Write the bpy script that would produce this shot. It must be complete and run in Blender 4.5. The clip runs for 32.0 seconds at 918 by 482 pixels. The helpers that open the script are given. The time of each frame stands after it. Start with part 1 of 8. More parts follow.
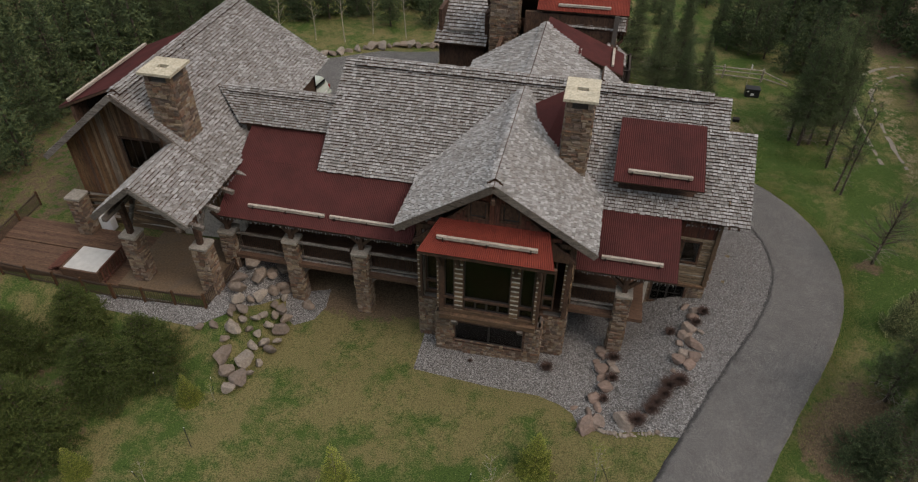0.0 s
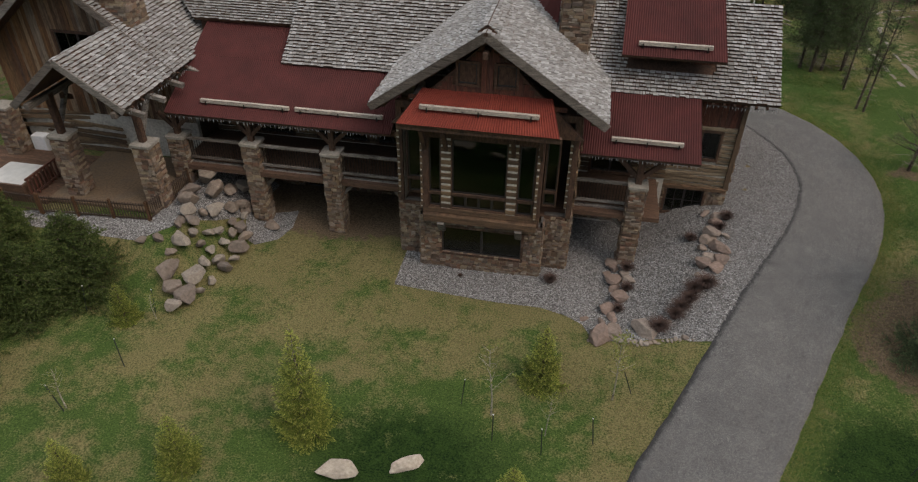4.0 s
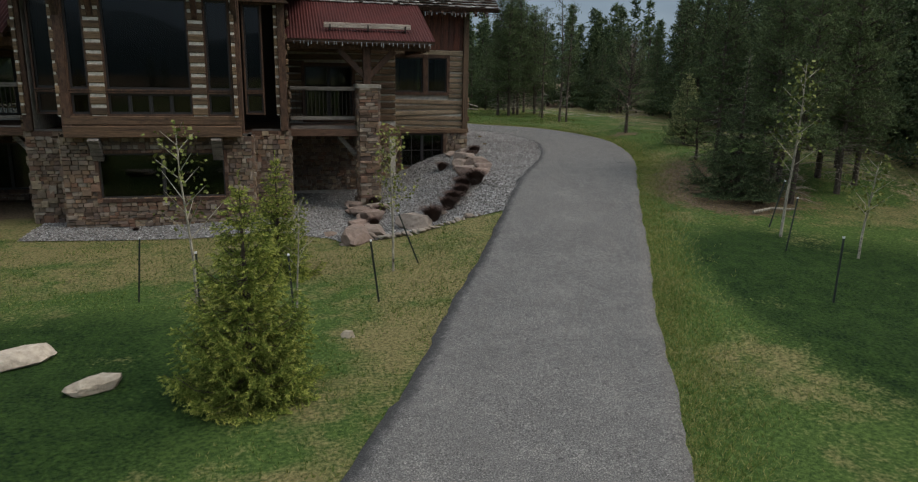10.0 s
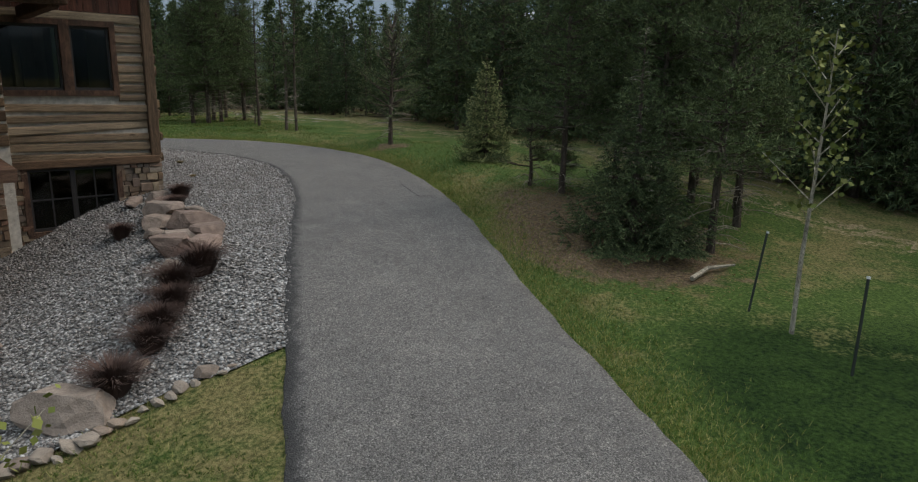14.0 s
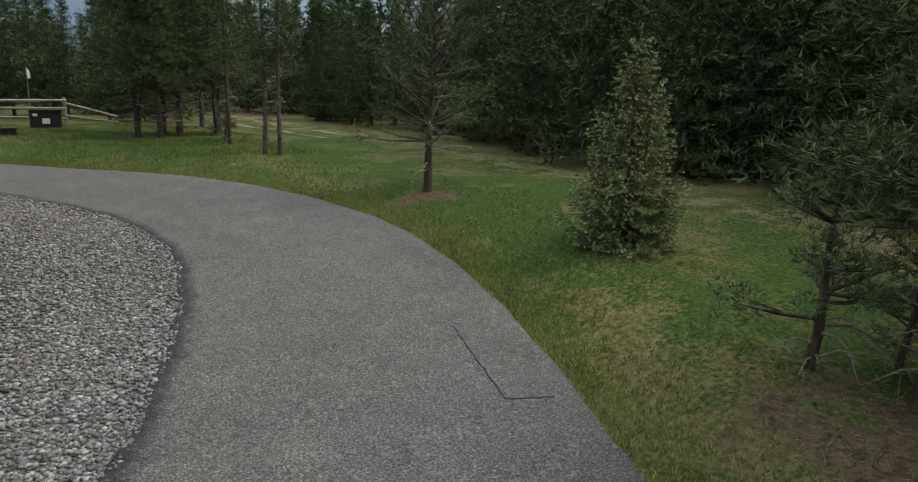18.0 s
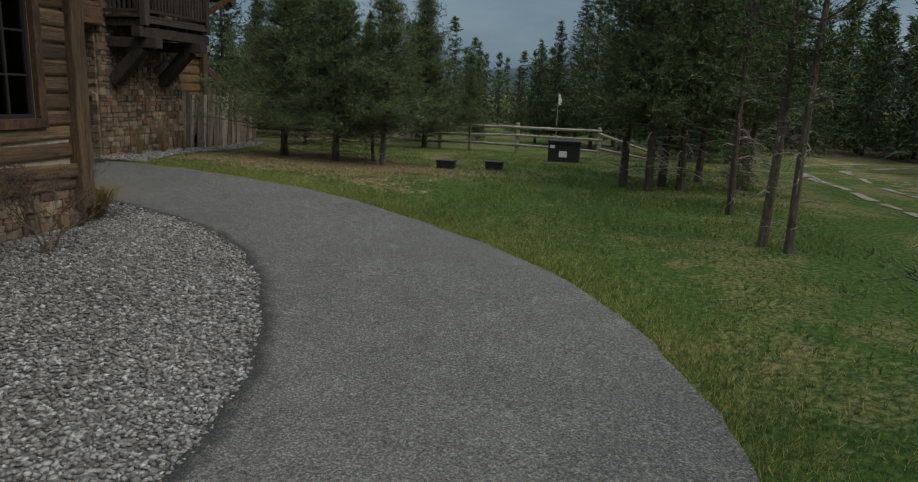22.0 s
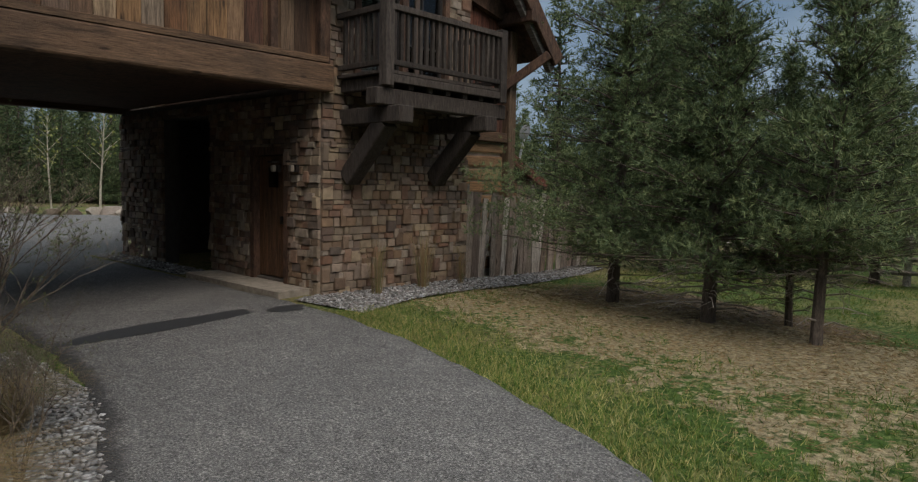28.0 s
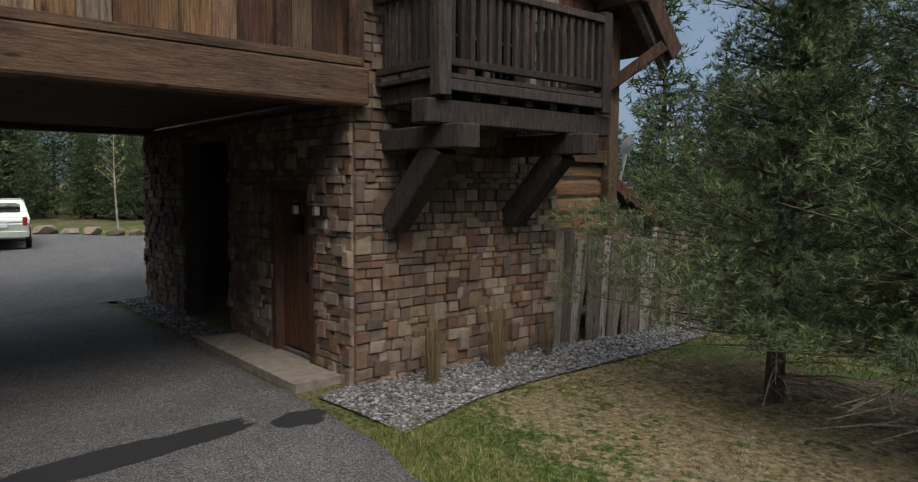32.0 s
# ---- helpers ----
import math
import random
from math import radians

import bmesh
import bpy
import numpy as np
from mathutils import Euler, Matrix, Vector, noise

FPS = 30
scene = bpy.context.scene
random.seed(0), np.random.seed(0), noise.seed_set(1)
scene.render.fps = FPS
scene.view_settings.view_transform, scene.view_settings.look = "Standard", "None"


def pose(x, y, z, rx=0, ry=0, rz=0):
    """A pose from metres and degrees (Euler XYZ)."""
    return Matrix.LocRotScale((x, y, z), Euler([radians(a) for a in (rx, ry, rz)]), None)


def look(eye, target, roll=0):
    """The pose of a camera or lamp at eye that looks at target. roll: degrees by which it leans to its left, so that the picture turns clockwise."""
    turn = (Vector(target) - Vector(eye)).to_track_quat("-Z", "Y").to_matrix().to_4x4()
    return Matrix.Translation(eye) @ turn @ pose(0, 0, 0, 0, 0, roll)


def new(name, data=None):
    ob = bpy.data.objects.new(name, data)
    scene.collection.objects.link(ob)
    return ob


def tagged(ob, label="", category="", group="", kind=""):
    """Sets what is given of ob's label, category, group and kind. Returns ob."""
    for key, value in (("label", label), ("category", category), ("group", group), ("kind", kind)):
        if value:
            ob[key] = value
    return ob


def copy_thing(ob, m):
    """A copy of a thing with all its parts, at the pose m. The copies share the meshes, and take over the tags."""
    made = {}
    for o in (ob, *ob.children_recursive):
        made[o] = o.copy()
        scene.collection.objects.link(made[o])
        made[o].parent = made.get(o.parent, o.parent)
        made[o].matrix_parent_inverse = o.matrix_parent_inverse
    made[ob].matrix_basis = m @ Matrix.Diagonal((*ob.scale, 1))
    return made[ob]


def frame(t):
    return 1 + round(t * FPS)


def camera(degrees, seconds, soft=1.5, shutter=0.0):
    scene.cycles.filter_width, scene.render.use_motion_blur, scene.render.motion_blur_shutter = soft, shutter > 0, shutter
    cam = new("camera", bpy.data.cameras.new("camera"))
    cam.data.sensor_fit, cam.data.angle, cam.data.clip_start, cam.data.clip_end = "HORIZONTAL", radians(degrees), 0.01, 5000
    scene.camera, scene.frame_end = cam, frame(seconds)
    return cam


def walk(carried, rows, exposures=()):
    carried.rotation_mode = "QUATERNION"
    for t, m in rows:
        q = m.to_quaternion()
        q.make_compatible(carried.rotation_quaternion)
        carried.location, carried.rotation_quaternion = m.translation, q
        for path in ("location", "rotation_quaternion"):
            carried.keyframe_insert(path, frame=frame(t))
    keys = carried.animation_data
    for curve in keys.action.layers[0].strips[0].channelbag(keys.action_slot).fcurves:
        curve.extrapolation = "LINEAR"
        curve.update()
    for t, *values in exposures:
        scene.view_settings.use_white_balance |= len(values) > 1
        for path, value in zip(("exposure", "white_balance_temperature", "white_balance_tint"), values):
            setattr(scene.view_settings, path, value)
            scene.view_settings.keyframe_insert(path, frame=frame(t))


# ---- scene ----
cam = camera(67.2, 32.0, soft=1.2)
METRES, EYE, TILT, LEAN, TURN = 71.7, 28.3, 0.0, 0.0, 12.0
ROWS = [
    (0.0, 0.0, 0.0, 0.0, 0.43, -39.52, -0.52),
    (0.5, -0.0004, -0.0004, -0.014, 0.4, -39.46, -0.53),
    (1.0, -0.0006, -0.0009, -0.0289, 0.38, -39.42, -0.54),
    (1.5, -0.0007, -0.0019, -0.0443, 0.37, -39.42, -0.55),
    (2.0, -0.001, -0.0024, -0.06, 0.33, -39.43, -0.56),
    (2.5, -0.0012, -0.0029, -0.0763, 0.2, -39.42, -0.58),
    (4.5, -0.0026, -0.004, -0.1356, -2.67, -34.04, -0.65),
    (5.0, -0.0019, -0.0053, -0.1561, -5.2, -32.67, -0.59),
    (5.5, -0.0022, -0.0062, -0.1756, -9.52, -32.82, -0.5),
    (6.0, -0.0026, -0.0058, -0.1945, -11.89, -32.47, -0.45),
    (6.5, -0.0018, -0.0048, -0.2132, -12.94, -29.64, -0.56),
    (7.0, -0.0019, -0.0048, -0.2404, -14.4, -24.17, -0.7),
    (7.5, -0.0019, -0.0051, -0.2591, -16.62, -20.29, -0.72),
    (8.0, -0.002, -0.0043, -0.2779, -19.86, -16.93, -0.69),
    (8.5, -0.0019, -0.0021, -0.296, -22.93, -13.57, -0.74),
    (9.0, -0.0014, 0.0028, -0.3131, -25.34, -12.89, -0.74),
    (9.5, 0.0004, 0.0105, -0.3272, -26.19, -13.02, -0.84),
    (10.0, 0.0057, 0.0246, -0.3307, -26.07, -13.19, -0.93),
    (10.5, 0.0142, 0.0447, -0.3305, -27.21, -13.06, -0.99),
    (11.0, 0.0229, 0.0662, -0.3315, -33.12, -12.99, -0.87),
    (11.5, 0.0311, 0.0864, -0.3327, -36.87, -12.9, -0.79),
    (12.0, 0.0394, 0.1045, -0.333, -41.44, -12.9, -0.79),
    (12.5, 0.0471, 0.1211, -0.3335, -46.18, -12.9, -0.69),
    (13.0, 0.0549, 0.1364, -0.3341, -46.46, -12.87, -0.76),
    (13.5, 0.0628, 0.1511, -0.3348, -46.8, -12.83, -0.86),
    (14.0, 0.0699, 0.166, -0.3346, -51.49, -12.84, -0.79),
    (14.5, 0.0776, 0.1808, -0.3348, -56.2, -12.8, -0.73),
    (16.5, 0.1313, 0.2415, -0.3365, -64.79, -12.74, -1.01),
    (17.0, 0.1504, 0.2556, -0.3362, -63.86, -12.7, -1.02),
    (17.5, 0.1694, 0.2693, -0.3356, -59.0, -12.66, -1.19),
    (18.0, 0.1873, 0.281, -0.3353, -48.58, -12.72, -1.71),
    (18.5, 0.2036, 0.2908, -0.3348, -44.75, -12.82, -1.83),
    (19.0, 0.2164, 0.3004, -0.3352, -40.81, -12.83, -2.0),
    (19.5, 0.2289, 0.3085, -0.3362, -27.47, -13.04, -2.46),
    (20.0, 0.2412, 0.3157, -0.3364, -20.94, -13.25, -2.44),
    (20.5, 0.251, 0.3253, -0.3366, -15.35, -13.38, -2.55),
    (21.0, 0.2613, 0.3381, -0.3362, -6.23, -13.64, -2.63),
    (21.5, 0.2709, 0.3546, -0.3354, -2.24, -13.76, -2.58),
    (22.0, 0.2787, 0.3743, -0.3347, 0.69, -12.15, -2.42),
    (22.5, 0.2854, 0.3966, -0.3344, 4.83, -4.38, -2.0),
    (23.0, 0.2902, 0.4202, -0.3339, 8.51, -4.42, -1.92),
    (23.5, 0.2918, 0.4362, -0.3352, 17.25, -4.46, -1.94),
    (24.0, 0.2924, 0.4456, -0.3358, 31.8, -4.73, -2.02),
    (24.5, 0.2932, 0.4521, -0.3356, 37.01, -4.96, -2.05),
    (26.5, 0.2709, 0.4866, -0.3369, 37.46, -4.9, -1.7),
    (27.0, 0.2605, 0.4996, -0.3366, 37.41, -4.66, -1.6),
    (27.5, 0.2561, 0.5066, -0.3368, 34.07, -4.67, -1.46),
    (28.0, 0.2543, 0.5075, -0.3369, 30.99, -4.71, -1.16),
    (28.5, 0.2543, 0.5074, -0.3353, 31.01, -4.73, -1.05),
    (29.0, 0.2543, 0.5072, -0.3344, 31.03, -4.73, -0.92),
    (29.5, 0.2528, 0.5094, -0.3336, 31.0, -4.71, -0.83),
    (30.0, 0.2499, 0.5134, -0.3323, 31.0, -4.69, -0.77),
    (30.5, 0.2457, 0.5197, -0.3309, 30.99, -4.64, -0.65),
    (31.0, 0.2406, 0.5275, -0.3301, 31.24, -4.6, -0.48),
    (31.5, 0.2352, 0.5367, -0.3297, 34.5, -4.6, -0.42),
    (32.0, 0.2292, 0.5471, -0.3295, 37.63, -4.61, -0.35),
]
walk(cam, [(t, pose(0, 0, EYE, TILT, LEAN, TURN) @ pose(METRES * x, METRES * y, METRES * z, 90 + pitch, roll, yaw)) for t, x, y, z, yaw, pitch, roll in ROWS],
     exposures=[(0.0, -0.18, 6900, 16), (5.0, -0.05, 6750, 14), (9.0, 0.03, 6500, 10), (14.0, 0.0, 6500, 10), (17.0, 0.15, 6550, 10), (18.0, 0.24, 6550, 8), (19.0, 0.12, 6550, 7), (20.0, -0.14, 6550, 7), (21.0, -0.25, 6500, 6), (22.0, -0.2, 6400, 5),
                (24.0, -0.08, 6400, 6), (27.0, 0.15, 6500, 10), (30.0, 0.24, 6300, 11), (32.0, 0.35, 6300, 12)])

# ---- world and sun: an overcast spring sky ----
SUN_EL, SUN_AZ = radians(50), radians(112)
world = bpy.data.worlds.new("overcast_sky")
scene.world = world
world.use_nodes = True
wn, wl = world.node_tree.nodes, world.node_tree.links
wn.clear()
sky = wn.new("ShaderNodeTexSky")
sky.sky_type, sky.sun_disc = "NISHITA", False
sky.sun_elevation, sky.sun_rotation = SUN_EL, SUN_AZ
sky.air_density, sky.dust_density, sky.ozone_density = 1.0, 3.0, 1.0
tc = wn.new("ShaderNodeTexCoord")
mp = wn.new("ShaderNodeMapping")
mp.inputs["Scale"].default_value = (1.0, 1.0, 3.2)
cl = wn.new("ShaderNodeTexNoise")
cl.inputs["Scale"].default_value, cl.inputs["Detail"].default_value, cl.inputs["Roughness"].default_value = 2.2, 6.0, 0.55
rp = wn.new("ShaderNodeValToRGB")
rp.color_ramp.elements[0].position, rp.color_ramp.elements[0].color = 0.36, (1.6, 2.35, 3.25, 1)
rp.color_ramp.elements[1].position, rp.color_ramp.elements[1].color = 0.66, (3.4, 4.3, 5.15, 1)
# an overcast sky is several times brighter overhead than low down
up = wn.new("ShaderNodeSeparateXYZ")
hi = wn.new("ShaderNodeMapRange")
hi.interpolation_type = "SMOOTHSTEP"
hi.inputs["From Min"].default_value, hi.inputs["From Max"].default_value = 0.30, 0.85
hi.inputs["To Min"].default_value, hi.inputs["To Max"].default_value = 1.0, 4.5
fade = wn.new("ShaderNodeMapRange")
fade.inputs["From Min"].default_value, fade.inputs["From Max"].default_value = 1.0, 4.0
gain = wn.new("ShaderNodeVectorMath")
gain.operation = "SCALE"
mx = wn.new("ShaderNodeMix")
mx.data_type = "RGBA"
mx.inputs["Factor"].default_value = 0.82
bg = wn.new("ShaderNodeBackground")
bg.inputs["Strength"].default_value = 0.085
wo = wn.new("ShaderNodeOutputWorld")
wl.new(tc.outputs["Generated"], mp.inputs["Vector"])
wl.new(mp.outputs["Vector"], cl.inputs["Vector"])
wl.new(cl.outputs["Fac"], rp.inputs["Fac"])
wl.new(sky.outputs["Color"], mx.inputs["A"])
wl.new(rp.outputs["Color"], mx.inputs["B"])
wl.new(tc.outputs["Generated"], up.inputs["Vector"])
wl.new(up.outputs["Z"], hi.inputs["Value"])
warm = wn.new("ShaderNodeMix")
warm.data_type, warm.blend_type = "RGBA", "MULTIPLY"
warm.inputs["B"].default_value = (1.2, 1.0, 0.84, 1)
wl.new(hi.outputs["Result"], fade.inputs["Value"])
wl.new(fade.outputs["Result"], warm.inputs["Factor"])
wl.new(mx.outputs["Result"], warm.inputs["A"])
wl.new(warm.outputs["Result"], gain.inputs[0])
wl.new(hi.outputs["Result"], gain.inputs["Scale"])
wl.new(gain.outputs["Vector"], bg.inputs["Color"])
wl.new(bg.outputs["Background"], wo.inputs["Surface"])
sun = new("sun", bpy.data.lights.new("sun", "SUN"))
sun.data.energy, sun.data.angle, sun.data.color = 1.2, radians(30), (1.0, 0.96, 0.9)
SUN_AT = Vector((math.sin(SUN_AZ) * math.cos(SUN_EL), math.cos(SUN_AZ) * math.cos(SUN_EL), math.sin(SUN_EL))) * 60
sun.matrix_world = look(SUN_AT, (0, 0, 0))


# ---- materials ----
class Nodes:
    """A small wrapper that builds one principled material."""

    def __init__(self, name):
        self.mat = bpy.data.materials.new(name)
        self.mat.use_nodes = True
        self.n, self.l = self.mat.node_tree.nodes, self.mat.node_tree.links
        self.b = self.n["Principled BSDF"]
        self.co = self.n.new("ShaderNodeTexCoord").outputs["Object"]

    def pos(self):
        return self.n.new("ShaderNodeNewGeometry").outputs["Position"]

    def mapped(self, vec, scale):
        m = self.n.new("ShaderNodeMapping")
        m.inputs["Scale"].default_value = scale
        self.l.new(vec, m.inputs["Vector"])
        return m.outputs["Vector"]

    def noise(self, scale, detail=4.0, vec=None, rough=0.6):
        t = self.n.new("ShaderNodeTexNoise")
        t.inputs["Scale"].default_value, t.inputs["Detail"].default_value, t.inputs["Roughness"].default_value = scale, detail, rough
        self.l.new(vec or self.pos(), t.inputs["Vector"])
        return t.outputs["Fac"]

    def voronoi(self, scale, vec=None, out="Distance", feature="F1"):
        t = self.n.new("ShaderNodeTexVoronoi")
        t.feature = feature
        t.inputs["Scale"].default_value = scale
        self.l.new(vec or self.pos(), t.inputs["Vector"])
        return t.outputs[out]

    def rnd(self):
        """One number for each piece, whether it is an object or an island of a joined mesh."""
        a = self.n.new("ShaderNodeObjectInfo").outputs["Random"]
        b = self.n.new("ShaderNodeNewGeometry").outputs["Random Per Island"]
        return self.op("FRACT", self.op("ADD", a, b))

    def op(self, kind, a, b=0.0):
        m = self.n.new("ShaderNodeMath")
        m.operation = kind
        for i, v in enumerate((a, b)):
            if isinstance(v, (int, float)):
                m.inputs[i].default_value = v
            else:
                self.l.new(v, m.inputs[i])
        return m.outputs["Value"]

    def ramp(self, fac, stops, smooth=True):
        r = self.n.new("ShaderNodeValToRGB")
        els = r.color_ramp.elements
        r.color_ramp.interpolation = "LINEAR" if smooth else "CONSTANT"
        while len(els) < len(stops):
            els.new(0.5)
        for e, (p, c) in zip(els, stops):
            e.position = p
            e.color = (*c, 1) if len(c) == 3 else c
        self.l.new(fac, r.inputs["Fac"])
        return r.outputs["Color"]

    def mix(self, fac, a, b, kind="MIX"):
        m = self.n.new("ShaderNodeMix")
        m.data_type, m.blend_type = "RGBA", kind
        for key, v in (("Factor", fac), ("A", a), ("B", b)):
            if isinstance(v, (int, float)):
                m.inputs[key].default_value = v if key == "Factor" else (v, v, v, 1)
            elif isinstance(v, tuple):
                m.inputs[key].default_value = (*v, 1)
            else:
                self.l.new(v, m.inputs[key])
        return m.outputs["Result"]

    def attr(self, name):
        a = self.n.new("ShaderNodeAttribute")
        a.attribute_name = name
        return a

    def attr_red(self):
        k = self.n.new("ShaderNodeSeparateColor")
        self.l.new(self.attr("zone").outputs["Color"], k.inputs["Color"])
        return k.outputs["Red"]

    def done(self, color, rough=0.8, bump=None, strength=0.4, dist=0.02, metal=0.0, spec=0.4):
        for key, v in (("Base Color", color), ("Roughness", rough), ("Metallic", metal)):
            if isinstance(v, (int, float)):
                self.b.inputs[key].default_value = v
            elif isinstance(v, tuple):
                self.b.inputs[key].default_value = (*v, 1)
            else:
                self.l.new(v, self.b.inputs[key])
        self.b.inputs["Specular IOR Level"].default_value = spec
        if bump is not None:
            k = self.n.new("ShaderNodeBump")
            k.inputs["Strength"].default_value, k.inputs["Distance"].default_value = strength, dist
            self.l.new(bump, k.inputs["Height"])
            self.l.new(k.outputs["Normal"], self.b.inputs["Normal"])
        return self.mat


def mat_stone(name, stops, rough=0.85):
    m = Nodes(name)
    base = m.ramp(m.rnd(), stops)
    g = m.noise(9, 6)
    c = m.mix(0.65, base, m.ramp(g, [(0.3, (0.35, 0.33, 0.3)), (0.7, (1.0, 1.0, 1.0))]), "MULTIPLY")
    c = m.mix(m.ramp(m.noise(1.3, 3), [(0.5, (0, 0, 0)), (0.75, (0.45, 0.45, 0.45))]), c, (0.10, 0.085, 0.07))
    return m.done(c, rough, m.noise(38, 5), 0.6, 0.02)


def mat_wood(name, stops, grain=(14, 14, 1.2), rough=0.8, dirt=0.5):
    m = Nodes(name)
    base = m.ramp(m.rnd(), stops)
    v = m.mapped(m.pos(), grain)
    g = m.noise(2.2, 7, v, 0.7)
    c = m.mix(0.8, base, m.ramp(g, [(0.30, (0.16, 0.14, 0.13)), (0.45, (0.7, 0.68, 0.66)), (0.55, (1.0, 0.98, 0.95)), (0.70, (1.5, 1.42, 1.35))]), "MULTIPLY")
    c = m.mix(m.ramp(m.noise(0.9, 4), [(0.48, (0, 0, 0)), (0.75, (dirt, dirt, dirt))]), c, (0.045, 0.036, 0.03))
    streak = m.noise(0.55, 5, m.mapped(m.pos(), tuple(a * 0.8 + 0.3 for a in grain)), 0.75)
    c = m.mix(m.ramp(streak, [(0.5, (0, 0, 0)), (0.66, (dirt * 1.4,) * 3)]), c, (0.035, 0.026, 0.02))
    fine = m.noise(7.5, 5, v, 0.75)
    c = m.mix(0.75, c, m.ramp(fine, [(0.34, (0.35, 0.32, 0.30)), (0.48, (0.95, 0.94, 0.92)), (0.62, (1.25, 1.22, 1.18))]), "MULTIPLY")
    knot = m.voronoi(1.0, m.mapped(m.pos(), tuple(1.2 + 0.16 * a for a in grain)))
    c = m.mix(m.ramp(knot, [(0.05, (0.85, 0.85, 0.85)), (0.13, (0, 0, 0))]), c, (0.03, 0.02, 0.014))
    return m.done(c, rough, m.op("ADD", g, fine), 0.6, 0.015, spec=0.2)


STONE = mat_stone("stacked_stone", [(0.0, (0.115, 0.076, 0.052)), (0.16, (0.27, 0.175, 0.105)), (0.3, (0.155, 0.115, 0.088)), (0.46, (0.39, 0.30, 0.195)),
                                     (0.58, (0.12, 0.09, 0.073)), (0.7, (0.24, 0.13, 0.08)), (0.86, (0.37, 0.31, 0.24)), (1.0, (0.20, 0.135, 0.10))])


def mat_gravel():
    m = Nodes("gravel_soil")
    k = m.n.new("ShaderNodeSeparateColor")
    m.l.new(m.voronoi(19, None, "Color"), k.inputs["Color"])
    c = m.ramp(k.outputs["Red"], [(0.0, (0.10, 0.096, 0.092)), (0.35, (0.24, 0.23, 0.215)), (0.7, (0.36, 0.35, 0.33)), (1.0, (0.5, 0.49, 0.47))])
    d = m.voronoi(19)
    c = m.mix(m.ramp(d, [(0.35, (0, 0, 0)), (0.7, (0.85, 0.85, 0.85))]), c, (0.06, 0.055, 0.05))
    return m.done(c, 0.9, m.op("SUBTRACT", 1.0, d), 0.8, 0.04)


GRAVELBASE = mat_gravel()
BOULDER = mat_stone("field_boulder", [(0.0, (0.27, 0.22, 0.17)), (0.35, (0.37, 0.32, 0.26)), (0.7, (0.20, 0.16, 0.13)), (1.0, (0.32, 0.25, 0.19))])
PINKROCK = mat_stone("pink_sandstone", [(0.0, (0.29, 0.21, 0.168)), (0.4, (0.22, 0.16, 0.128)), (0.7, (0.34, 0.28, 0.23)), (1.0, (0.24, 0.165, 0.125))])
GRAVEL = mat_stone("pale_gravel", [(0.0, (0.32, 0.31, 0.295)), (0.25, (0.19, 0.184, 0.178)), (0.5, (0.56, 0.55, 0.53)), (0.66, (0.11, 0.106, 0.102)), (0.84, (0.31, 0.28, 0.255)), (1.0, (0.07, 0.068, 0.065))])
MORTAR = mat_stone("mortar", [(0, (0.13, 0.115, 0.10)), (1, (0.13, 0.115, 0.10))])
TRACKDIRT = mat_stone("track_dirt", [(0, (0.30, 0.265, 0.21)), (1, (0.34, 0.30, 0.24))])
CAPSTONE = mat_stone("cap_stone", [(0, (0.36, 0.33, 0.28)), (1, (0.42, 0.38, 0.31))])
LAWNROCK = mat_stone("tan_sandstone", [(0, (0.43, 0.365, 0.275)), (1, (0.5, 0.43, 0.34))])
SLAB = mat_stone("chimney_slab", [(0, (0.62, 0.55, 0.40)), (1, (0.66, 0.6, 0.45))])
CONCRETE = mat_stone("concrete", [(0, (0.30, 0.26, 0.21)), (1, (0.33, 0.29, 0.235))])
PORCHFLOOR = mat_stone("stained_floor", [(0, (0.17, 0.118, 0.072)), (1, (0.19, 0.132, 0.08))])
LOG_H = mat_wood("hewn_log_x", [(0.0, (0.105, 0.07, 0.045)), (0.3, (0.20, 0.135, 0.08)), (0.55, (0.14, 0.095, 0.063)), (0.8, (0.29, 0.20, 0.118)), (1.0, (0.08, 0.057, 0.04))], (1.2, 1.2, 26))
LOG_S = mat_wood("pale_weathered_log", [(0.0, (0.20, 0.15, 0.10)), (0.3, (0.33, 0.25, 0.165)), (0.55, (0.25, 0.18, 0.12)), (0.8, (0.42, 0.33, 0.225)), (1.0, (0.17, 0.125, 0.085))], (1.2, 1.2, 26), dirt=0.35)
LOG_O = mat_wood("pale_orange_log", [(0.0, (0.30, 0.17, 0.09)), (0.5, (0.40, 0.25, 0.14)), (1.0, (0.34, 0.20, 0.10))], (1.2, 1.2, 26), dirt=0.3)
BOARD = mat_wood("weathered_board", [(0.0, (0.15, 0.08, 0.042)), (0.15, (0.30, 0.18, 0.09)), (0.3, (0.08, 0.05, 0.035)), (0.45, (0.22, 0.115, 0.058)), (0.6, (0.36, 0.27, 0.175)), (0.72, (0.12, 0.06, 0.04)), (0.86, (0.29, 0.24, 0.185)), (1.0, (0.19, 0.115, 0.065))], (22, 22, 1.0))
REDBOARD = mat_wood("red_brown_board", [(0.0, (0.13, 0.05, 0.035)), (0.5, (0.18, 0.075, 0.05)), (1.0, (0.10, 0.05, 0.04))], (22, 22, 1.0))
